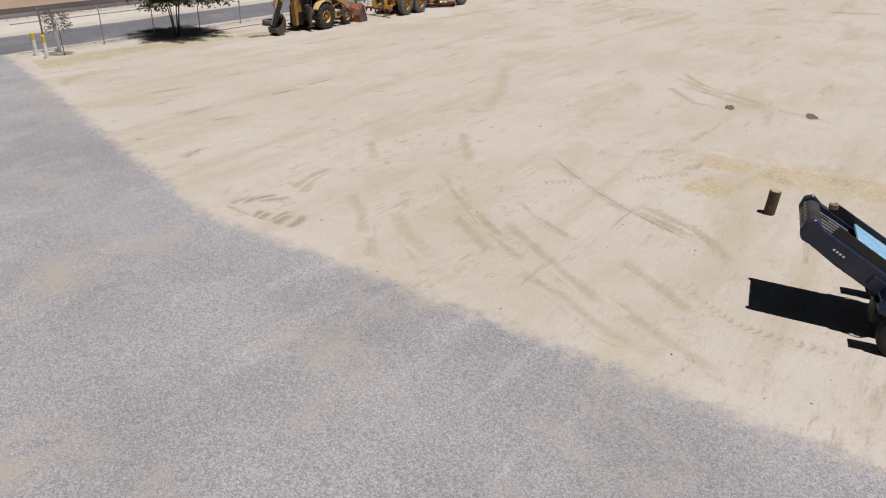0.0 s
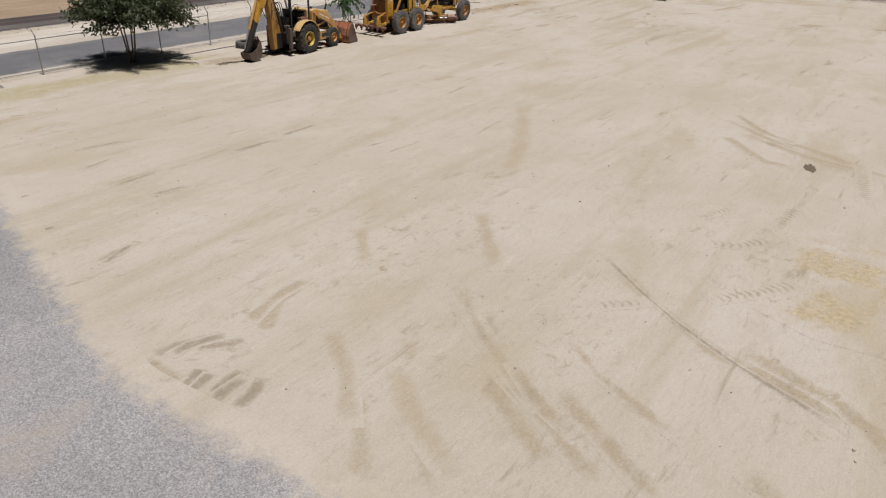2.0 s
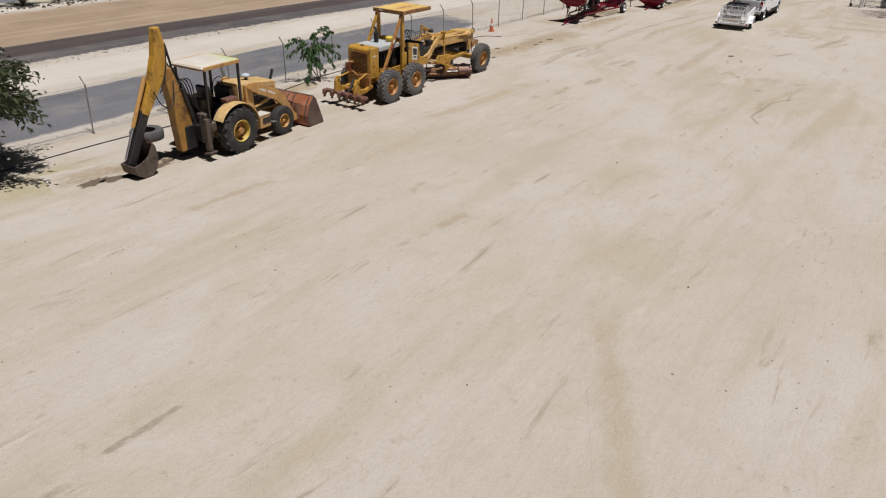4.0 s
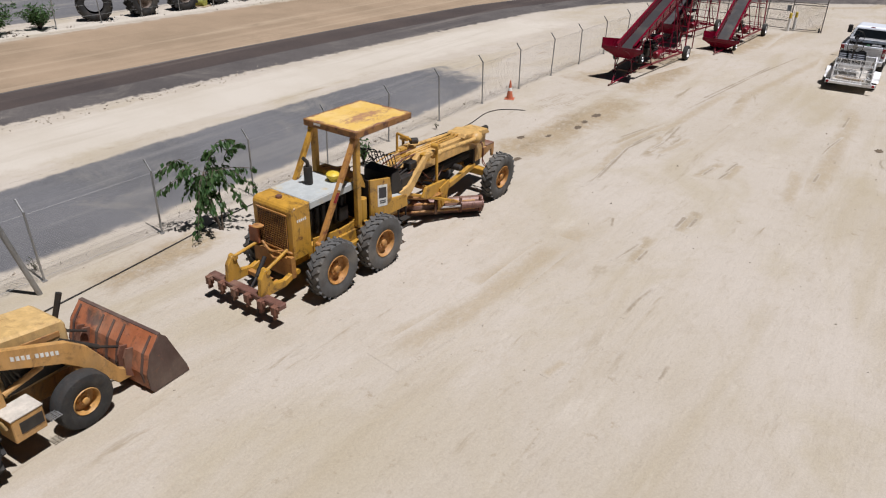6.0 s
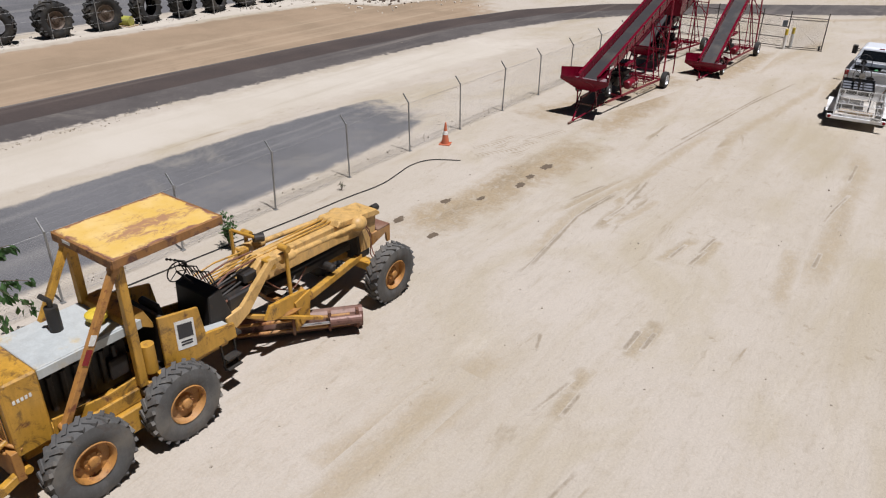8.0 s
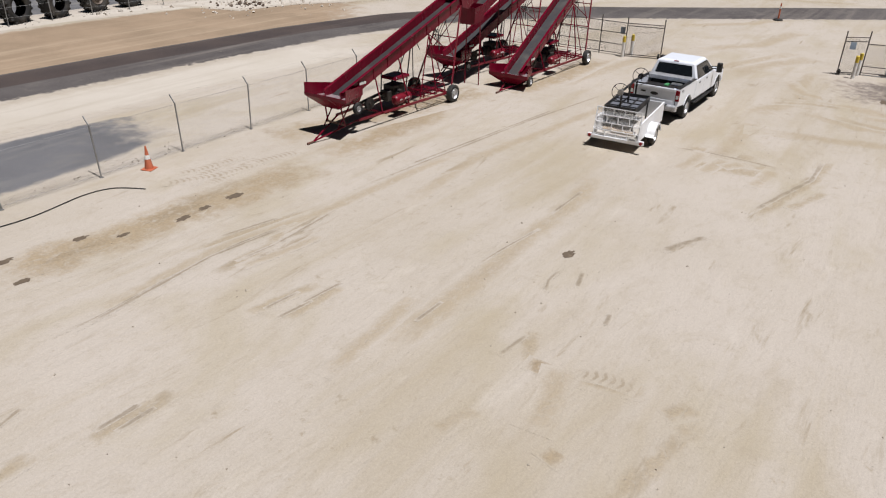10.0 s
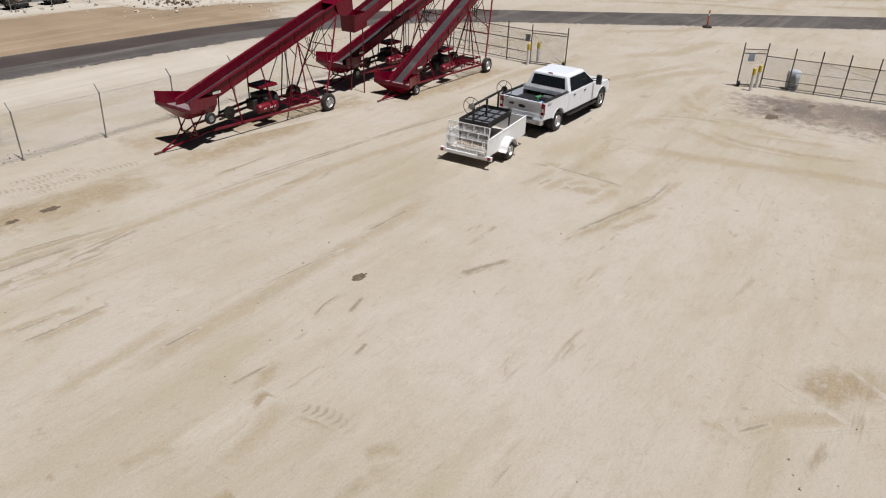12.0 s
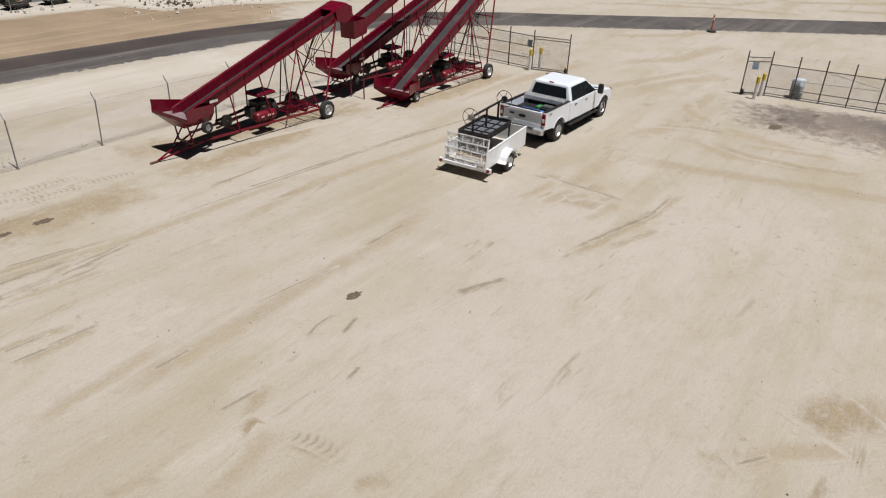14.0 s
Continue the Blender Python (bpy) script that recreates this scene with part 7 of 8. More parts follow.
        prism(bm, [(p.y, p.z) for p in pts], s * 0.44 - 0.02, s * 0.44 + 0.02)
    beam(bm, hp - d * 0.5 + u * 0.31, hp + d * 0.26 + u * 0.33, 0.9, 0.03)
    beam(bm, hp + d * 0.5 + u * 0.1, hp + d * 0.42 - u * 0.3, 0.9, 0.03)
    part("head_hood", bm, M["red"], c, bevel=0.006)
    bm = B()
    for i in range(3):
        o = 0.12 * (i - 1)
        pipe(bm, [(0.3 + o, -0.3, zb(-0.3) - 0.3), (0.1 + o, 0.1, zb(0.1) - 1.0 - 0.2 * i), (-0.1 + o, 0.5, zb(0.5) - 0.9), (o, 0.9, zb(0.9) - 0.35)], 0.014, 5)
    part("hose", bm, M["rubber_clean"], c)
    return c


conveyor(2.87, 29.1, 0.5, 1.85, 4.02, "tall dark red belt conveyor with raised feed hopper")
conveyor(4.45, 39.1, 2.0, 0.98, 4.75, "dark red belt conveyor with its hopper near the ground", belt="belt_grey")
conveyor(1.75, 38.6, -2.0, 1.45, 3.95, "dark red belt conveyor standing close to the fence", belt="belt_grey")


def transfer_conveyor():
    """A short belt on tall legs that takes over from the taller conveyor."""
    c = thing("transfer_conveyor", "short raised dark red transfer conveyor on thin legs", "conveyor", (2.9, 32.3, 0), 6)
    bm = B()
    beam(bm, (0, -0.5, 3.12), (0, 4.2, 4.62), 0.55, 0.04)
    part("belt", bm, M["belt"], c)
    for s in (-1, 1):
        bm = B()
        beam(bm, (s * 0.32, -0.8, 3.05), (s * 0.32, 4.3, 4.67), 0.035, 0.42)
        part("side_channel", bm, M["red"], c, bevel=0.006)
        for v, z in ((-0.2, 3.05), (3.2, 4.2)):
            bm = B()
            tube(bm, (s * 0.36, v, 0.0), (s * 0.33, v, z), 0.03, seg=8)
            part("leg", bm, M["red"], c)
    bm = B()
    funnel(bm, [(-0.38, -0.85, 3.5), (0.38, -0.85, 3.5), (0.38, 0.15, 3.55), (-0.38, 0.15, 3.55)], [(-0.36, -0.82, 2.8), (0.36, -0.82, 2.8), (0.36, 0.1, 2.92), (-0.36, 0.1, 2.92)])
    box(bm, (0, -0.36, 2.85), (0.70, 0.92, 0.03), (7, 0, 0))
    part("receiving_box", bm, M["red"], c)
    bm = B()
    box(bm, (0, 4.35, 4.58), (0.75, 0.4, 0.5), (15, 0, 0))
    part("head_box", bm, M["red"], c, bevel=0.02)


transfer_conveyor()


# ---- pickup truck ----
def arch(cy, cz, r, a0, a1, n=9):
    return [(cy + r * math.cos(radians(a0 + (a1 - a0) * i / n)), cz + r * math.sin(radians(a0 + (a1 - a0) * i / n))) for i in range(n + 1)]


def pickup():
    t = thing("pickup_truck", "white four-door pickup truck towing a trailer on sand", "truck", (11.66, 35.12, 0), 0)
    ty = tyre_mesh(0.41, 0.28, 0.235, 44, 20, 0.008, material=M["rubber_clean"], thick=0.03)
    ri = rim_mesh(0.235, 0.28, M["alu"], 0.2, holes=8)
    for s in (-1, 1):
        for y in (-2.05, 2.1):
            put_wheel(t, ty, ri, s * 0.86, y, 0.41, rim_label="silver alloy wheel")
    # cab and nose: side skins with wheel arches
    nose = [(-1.26, 0.58), (1.52, 0.55)] + arch(2.1, 0.44, 0.52, 168, 12) + [(2.72, 0.52), (2.84, 0.62), (2.86, 0.92), (2.8, 1.08), (2.62, 1.17), (1.5, 1.27), (1.25, 1.34), (1.1, 1.37), (-1.26, 1.37)]
    bm = B()
    prism(bm, nose, -1.0, 1.0)
    part("body", bm, M["white"], t, bevel=0.035)
    bm = B()
    hull(bm, [[(sx * (0.985 - 0.215 * k), a + (0.12 * k if sy < 0 else -0.88 * k), 1.36 + 0.60 * k) for sx, sy, a in ((-1, -1, -1.26), (1, -1, -1.26), (1, 1, 1.28), (-1, 1, 1.28))] for k in (0.0, 0.5, 1.0)] +
         [[(sx * 0.66, a, 2.01) for sx, a in ((-1, -1.04), (1, -1.04), (1, 0.28), (-1, 0.28))]])
    part("cab", bm, M["white"], t, bevel=0.03)

    def side(s, y, k, out=0.004):
        return (s * (0.985 - 0.215 * k + out), y, 1.36 + 0.60 * k)
    for s in (-1, 1):
        for a, b, c, d, nm in ((-1.08, -0.115, -0.125, -0.96, "rear_side_window"), (-0.085, 1.08, 0.40, -0.095, "front_side_window")):
            bm = B()
            q = [side(s, a, 0.04), side(s, b, 0.04), side(s, c, 0.88), side(s, d, 0.88)]
            slab(bm, q if s > 0 else q[::-1], 0.008)
            part(nm, bm, M["glass"], t, "dark tinted window")
        # bed side with arch
        bed = [(-3.32, 0.72), (-2.62, 0.66)] + arch(-2.05, 0.44, 0.50, 158, 20) + [(-1.5, 0.6), (-1.28, 0.6), (-1.28, 1.42), (-3.32, 1.42)]
        bm = B()
        prism(bm, bed, s * 0.86 if s > 0 else -1.0, 1.0 if s > 0 else -0.86)
        part("bed_side", bm, M["white"], t, bevel=0.025)
        bm = B()
        box(bm, (s * 0.93, -2.3, 1.428), (0.15, 2.02, 0.02))
        part("bed_rail_cap", bm, M["black"], t)
        bm = B()
        lathe(bm, [(-0.15, 0.0), (-0.15, 0.46), (0.15, 0.46), (0.15, 0.0)], 24)
        part("wheel_well", bm, M["black"], t, loc=(s * 0.70, -2.05, 0.47))
        bm = B()
        lathe(bm, [(-0.2, 0.0), (-0.2, 0.48), (0.16, 0.48), (0.16, 0.0)], 24)
        part("wheel_well", bm, M["black"], t, loc=(s * 0.80, 2.1, 0.47))
        bm = B()
        box(bm, (s * 0.925, -3.31, 1.14), (0.16, 0.06, 0.44))
        lamp = part("tail_lamp", bm, M["tail_red"], t, "red tail lamp", bevel=0.02)
        bm = B()
        box(bm, (s * 0.925, -3.343, 1.1), (0.1, 0.012, 0.14))
        part("reverse_lens", bm, M["decal_white"], lamp)
        bm = B()
        box(bm, (s * 1.24, 1.02, 1.5), (0.22, 0.15, 0.40))
        mir = part("mirror", bm, M["black"], t, bevel=0.03)
        bm = B()
        tube(bm, (s * 0.93, 0.98, 1.44), (s * 1.2, 1.02, 1.44), 0.02)
        tube(bm, (s * 0.93, 0.98, 1.52), (s * 1.2, 1.02, 1.54), 0.02)
        part("mirror_arm", bm, M["black"], mir)
        bm = B()
        box(bm, (s * 1.24, 0.955, 1.5), (0.12, 0.006, 0.28))
        part("mirror_glass", bm, M["glass"], mir)
        for y in (-0.75, 0.22):
            bm = B()
            box(bm, (s * 1.008, y, 1.2), (0.03, 0.17, 0.045))
            part("door_handle", bm, M["black"], t, bevel=0.008)
        bm = B()
        slab(bm, [side(s, -0.115, 0.04), side(s, -0.085, 0.04), side(s, -0.095, 0.88), side(s, -0.125, 0.88)][::1 if s > 0 else -1], 0.006)
        part("door_pillar", bm, M["black"], t, "black pillar trim")
        for cy, r in ((-2.05, 0.50), (2.1, 0.52)):
            bm = B()
            lip = arch(cy, 0.44, r, 160, 20, 12)
            prism(bm, lip + [(cy + (y - cy) * 1.07, 0.44 + (z - 0.44) * 1.07) for y, z in reversed(lip)], s * 1.0 - 0.012, s * 1.0 + 0.012)
            part("arch_lip", bm, M["white"], t, bevel=0.005)
            bm = B()
            box(bm, (s * 0.9, cy - 0.50, 0.42), (0.26, 0.02, 0.3))
            part("mud_flap", bm, M["black"], t)
        bm = B()
        for y in (-1.2, -0.12, 1.08):
            box(bm, (s * 1.0005, y, 1.0), (0.004, 0.006, 0.68))
        part("door_gap", bm, M["plastic_grey"], t)
        bm = B()
        box(bm, (s * 1.0, 0.08, 0.46), (0.16, 2.7, 0.06))
        part("running_board", bm, M["black"], t, bevel=0.015)
        bm = B()
        box(bm, (s * 0.88, 2.83, 0.98), (0.2, 0.06, 0.28))
        part("headlamp", bm, M["glass"], t, bevel=0.02)
        cu = bpy.data.curves.new("badge", "FONT")
        cu.body, cu.size, cu.extrude, cu.align_x = "4X4", 0.17, 0.001, "CENTER"
        cu.materials.append(M["decal_dark"])
        ob = new("badge", cu)
        ob.parent = t
        ob.matrix_basis = pose(s * 1.003, -2.95, 1.22, 90, 0, 90 * s)
    bm = B()
    slab(bm, [(0.80, -1.265 + 0.12 * 0.1, 1.42), (-0.80, -1.265 + 0.12 * 0.1, 1.42), (-0.69, -1.265 + 0.12 * 0.86, 1.876), (0.69, -1.265 + 0.12 * 0.86, 1.876)][::-1], 0.008)
    part("rear_window", bm, M["glass"], t, "dark tinted window")
    bm = B()
    slab(bm, [(-0.84, 1.285 - 0.88 * 0.1, 1.42), (0.84, 1.285 - 0.88 * 0.1, 1.42), (0.70, 1.285 - 0.88 * 0.9, 1.90), (-0.70, 1.285 - 0.88 * 0.9, 1.90)][::-1], -0.008)
    part("windscreen", bm, M["glass"], t, "dark tinted window")
    bm = B()
    box(bm, (0, -1.10, 1.985), (0.2, 0.06, 0.035))
    part("brake_lamp", bm, M["tail_red"], t, "small red high brake lamp", bevel=0.012)
    bm = B()
    box(bm, (0, -2.3, 0.82), (1.74, 2.02, 0.05))
    box(bm, (0, -1.3, 1.1), (1.74, 0.05, 0.6))
    part("bed_floor", bm, M["black"], t)
    bm = B()
    box(bm, (0, -3.29, 1.09), (1.68, 0.07, 0.66))
    box(bm, (0, -3.335, 1.35), (1.66, 0.03, 0.1))
    box(bm, (0, -3.33, 0.86), (1.66, 0.02, 0.16))
    gate = part("tailgate", bm, M["white"], t, bevel=0.018)
    bm = B()
    lathe(bm, [(0, 0), (0, 0.1), (0.01, 0.09), (0.01, 0)], 24)
    bmesh.ops.scale(bm, vec=(1, 1.6, 0.65), verts=bm.verts)
    part("emblem", bm, M["decal_dark"], gate, "plain dark oval badge", loc=(0, -3.328, 1.12), rot=(0, 0, -90))
    bm = B()
    box(bm, (-0.45, -3.345, 1.16), (0.2, 0.02, 0.06))
    box(bm, (0, -3.27, 1.43), (1.5, 0.1, 0.03))
    part("gate_handle", bm, M["black"], gate)
    bm = B()
    prism(bm, [(-3.5, 0.56), (-3.5, 0.74), (-3.44, 0.78), (-3.3, 0.78), (-3.3, 0.54)], -0.98, 0.98)
    bumper = part("rear_bumper", bm, M["alu"], t, bevel=0.02)
    bm = B()
    box(bm, (0, -3.46, 0.785), (1.2, 0.14, 0.012))
    box(bm, (0, -3.505, 0.6), (0.6, 0.02, 0.08))
    part("bumper_step", bm, M["black"], bumper)
    bm = B()
    box(bm, (0.0, -3.506, 0.70), (0.3, 0.008, 0.13))
    plate = part("number_plate", bm, M["decal_white"], bumper, "pale plate with plain dark bars")
    bm = B()
    for i in range(6):
        box(bm, (-0.1 + i * 0.04, -3.512, 0.70), (0.022, 0.004, 0.06))
    part("plate_bar", bm, M["decal_dark"], plate)
    bm = B()
    prism(bm, [(2.8, 0.5), (2.8, 0.75), (2.97, 0.72), (2.97, 0.52)], -0.95, 0.95)
    part("front_bumper", bm, M["steel"], t, bevel=0.02)
    bm = B()
    box(bm, (0, 2.865, 0.92), (1.4, 0.03, 0.34))
    part("grille", bm, M["black"], t)
    bm = B()
    box(bm, (0, -0.1, 0.5), (1.5, 5.5, 0.16))
    part("underbody", bm, M["black"], t)
    bm = B()
    prism(bm, [(-1.72, 1.3), (-1.7, 1.46), (-1.5, 1.5), (-1.32, 1.48), (-1.32, 1.3)], -0.9, 0.9)
    part("toolbox", bm, M["alu"], t, "brushed aluminium bed toolbox", bevel=0.015)


pickup()
for nm, lab, cat, parts in (
    ("tool_case", "dark tool case lying in the truck bed", "case", [("body", "dark", (-0.35, -2.1, 0.98), (0.8, 0.55, 0.28)), ("lid", "black", (-0.35, -2.1, 1.15), (0.84, 0.58, 0.06))]),
    ("generator", "black and steel generator in the truck bed", "generator", [("engine", "dark", (0.45, -2.1, 1.05), (0.5, 0.5, 0.4)), ("frame", "steel", (0.45, -2.1, 1.29), (0.42, 0.3, 0.05))]),
    ("fuel_can", "small green plastic can in the truck bed", "can", [("body", "green", (0.06, -2.1, 1.05), (0.14, 0.34, 0.42)), ("cap", "black", (0.06, -2.0, 1.28), (0.06, 0.06, 0.04))]),
    ("tarp_bundle", "folded blue tarp behind the tailgate", "tarp", [("sheet", "blue_plastic", (0.15, -2.9, 1.06), (1.1, 0.55, 0.42))]),
    ("crate", "grey crate of clutter in the truck bed", "crate", [("body", "plastic_grey", (-0.45, -2.8, 0.93), (0.6, 0.4, 0.2))]),
):
    o = thing(nm, lab, cat, (11.66, 35.12, 0))
    for pn, m, c, s in parts:
        bm = B()
        box(bm, c, s)
        part(pn, bm, M[m], o, bevel=0.04 if nm == "tarp_bundle" else 0.02)


# ---- trailer and grill ----
def trailer():
    t = thing("utility_trailer", "white steel utility trailer with mesh ramp gate", "trailer", (11.88, 27.6, 0), 4.5)
    ty = tyre_mesh(0.33, 0.21, 0.19, 0, material=M["rubber_clean"])
    ri = rim_mesh(0.19, 0.21, M["alu"], 0.3, holes=6)
    for s in (-1, 1):
        put_wheel(t, ty, ri, s * 0.96, 1.4, 0.33, rim_label="grey steel rim")
        bm = B()
        prism(bm, [(0.02, 0.42), (0.02, 0.98), (0.1, 1.04), (3.1, 1.12), (3.1, 0.42)], s * 0.80 - 0.022, s * 0.80 + 0.022)
        beam(bm, (s * 0.80, 0.05, 1.03), (s * 0.80, 3.1, 1.13), 0.06, 0.04)
        part("side_wall", bm, M["trailer_white"], t, bevel=0.006)
        bm = B()
        arcp = [(0.86, 0.40)] + arch(1.4, 0.36, 0.45, 165, 15, 10) + [(1.94, 0.40)]
        for (ya, za), (yb, zc) in zip(arcp, arcp[1:]):
            q = [(s * 0.82, ya, za), (s * 1.12, ya, za), (s * 1.12, yb, zc), (s * 0.82, yb, zc)]
            slab(bm, q if s < 0 else q[::-1], 0.012)
            w2 = [(s * 1.12, ya, za), (s * 1.12, yb, zc), (s * 1.12, 1.4 + (yb - 1.4) * 0.86, 0.36 + (zc - 0.36) * 0.86), (s * 1.12, 1.4 + (ya - 1.4) * 0.86, 0.36 + (za - 0.36) * 0.86)]
            slab(bm, w2, 0.01)
        part("fender", bm, M["trailer_white"], t)
        bm = B()
        lathe(bm, [(0, 0), (0, 0.06), (0.03, 0.055), (0.04, 0)], 18)
        part("tail_lamp", bm, M["tail_red"], t, "round red tail lamp", loc=(s * 0.93, -0.07, 0.42), rot=(0, 0, -90))
        bm = B()
        box(bm, (s * 0.93, -0.02, 0.42), (0.19, 0.1, 0.15))
        part("lamp_bracket", bm, M["trailer_white"], t, bevel=0.01)
        bm = B()
        beam(bm, (s * 0.72, 2.9, 0.42), (0.0, 4.2, 0.48), 0.07, 0.09)
        part("tongue", bm, M["trailer_white"], t)
        bm = B()
        pipe(bm, [(s * 0.8, 3.05, 1.05), (s * 0.72, 3.0, 0.9), (s * 0.66, 2.9, 0.75), (s * 0.7, 2.85, 0.6)], 0.016, 6)
        part("tie_strap", bm, M["rim_orange"], t, "loose tan tie-down strap")
    bm = B()
    box(bm, (0, 1.57, 0.45), (1.58, 3.1, 0.05))
    part("deck", bm, M["deck"], t, "scraped pale deck")
    bm = B()
    box(bm, (0, 3.08, 0.79), (1.6, 0.04, 0.66))
    part("front_wall", bm, M["trailer_white"], t, bevel=0.006)
    bm = B()
    box(bm, (0, -0.02, 0.40), (1.9, 0.09, 0.12))
    box(bm, (0, 1.4, 0.36), (1.8, 0.08, 0.08))
    box(bm, (0, 1.55, 0.36), (0.1, 3.0, 0.1))
    part("frame", bm, M["trailer_white"], t, bevel=0.01)
    bm = B()
    tube(bm, (0, 4.15, 0.48), (0, 4.32, 0.52), 0.06, seg=12)
    part("coupler", bm, M["steel"], t)
    # ramp gate with staggered bars
    bm = B()
    w, h = 1.62, 1.04
    for i in range(5):
        z = h * i / 4
        beam(bm, (-w / 2, 0, z), (w / 2, 0, z), 0.028, 0.028)
    for r in range(4):
        for j in range(5):
            x = -w / 2 + w * (j + (0.5 if r % 2 else 0.0)) / 4
            if x <= w / 2 + 0.01:
                beam(bm, (x, 0, h * r / 4), (x, 0, h * (r + 1) / 4), 0.026, 0.026, (0, 1, 0))
    for x in (-w / 2, w / 2):
        beam(bm, (x, 0, 0), (x, 0, h), 0.035, 0.035, (0, 1, 0))
    gate = part("ramp_gate", bm, M["trailer_white"], t, loc=(0, -0.04, 0.42), rot=(-10, 0, 0))
    sheet = wire_panel(w, h, 0.05, 0.0028)
    part("mesh_panel", sheet.copy(), None, gate, "pale expanded mesh", loc=(w / 2, 0.02, 0), rot=(0, 0, 90)).data.materials[0] = M["trailer_white"]
    bm = B()
    box(bm, (0.62, -0.03, 0.08), (0.3, 0.008, 0.13))
    plate = part("number_plate", bm, M["decal_white"], gate, "pale plate with plain dark bars")
    bm = B()
    for i in range(6):
        box(bm, (0.52 + i * 0.04, -0.036, 0.08), (0.022, 0.004, 0.06))
    part("plate_bar", bm, M["decal_dark"], plate)


trailer()


def grill():
    g = thing("barbecue_grill", "black steel open-pit grill with two hand wheels on the trailer", "grill", (11.5, 29.4, 0.475), 6)
    bm = B()
    for a, b in (((-0.56, -1.0), (0.56, -1.0)), ((0.56, -1.0), (0.56, 1.0)), ((0.56, 1.0), (-0.56, 1.0)), ((-0.56, 1.0), (-0.56, -1.0))):
        beam(bm, (*a, 0.76), (*b, 0.76), 0.03, 0.22)
    box(bm, (0, 0, 0.66), (1.12, 2.0, 0.02))
    part("firebox", bm, M["black"], g)
    bm = B()
    box(bm, (0, 0, 0.74), (1.08, 1.96, 0.012))
    part("grate", bm, M["grate_grey"], g, "grey expanded-metal cooking grate")
    bm = B()
    for x in (-0.18, 0.18):
        beam(bm, (x, -0.98, 0.76), (x, 0.98, 0.76), 0.05, 0.03)
    for y in (-0.5, 0.0, 0.5):
        beam(bm, (-0.54, y, 0.765), (0.54, y, 0.765), 0.05, 0.03)
    part("grate_bar", bm, M["black"], g)
    for x in (-0.53, 0.53):
        for y in (-0.95, 0.95):
            bm = B()
            beam(bm, (x, y, 0.0), (x, y, 0.66), 0.05, 0.05, (0, 1, 0))
            part("leg", bm, M["black"], g)
    for y in (-1.0, 0.05, 1.02):
        bm = B()
        beam(bm, (0, y, 0.7), (0, y, 1.42), 0.06, 0.06, (0, 1, 0))
        part("upright", bm, M["black"], g)
    bm = B()
    beam(bm, (0, -1.15, 1.44), (0, 1.45, 1.44), 0.05, 0.07)
    part("cross_bar", bm, M["black"], g)
    for y in (-1.2, 1.5):
        bm = B()
        ring(bm, (0, y, 1.44), 0.31, 0.013, (0, 1, 0), 28)
        for a in range(5):
            q = 2 * math.pi * a / 5
            tube(bm, (0, y, 1.44), (0.31 * math.cos(q), y, 1.44 + 0.31 * math.sin(q)), 0.009, seg=5)
        hw = part("hand_wheel", bm, M["black"], g)
        bm = B()
        tube(bm, (0, y - 0.05, 1.44), (0, y + 0.05, 1.44), 0.11, seg=8)
        part("hub", bm, M["dark"] if y > 0 else M["galv"], hw)


grill()
for x, y in ((-0.45, 0.75), (-0.1, 0.62), (0.3, 0.66)):
    f = thing("firewood_pile", "grey split logs lying on the trailer deck", "firewood", (11.85 + x, 27.65 + y * 0.6, 0.478), group="trailer load")
    bm = B()
    tube(bm, (-0.22, 0, 0.07), (0.2, 0.05, 0.07), 0.07, 0.065, 9)
    part("log", bm, M["pale_wood"], f)
    bm = B()
    tube(bm, (-0.2, 0.16, 0.07), (0.22, 0.14, 0.07), 0.07, 0.06, 9)
    part("log", bm, M["wood"], f)


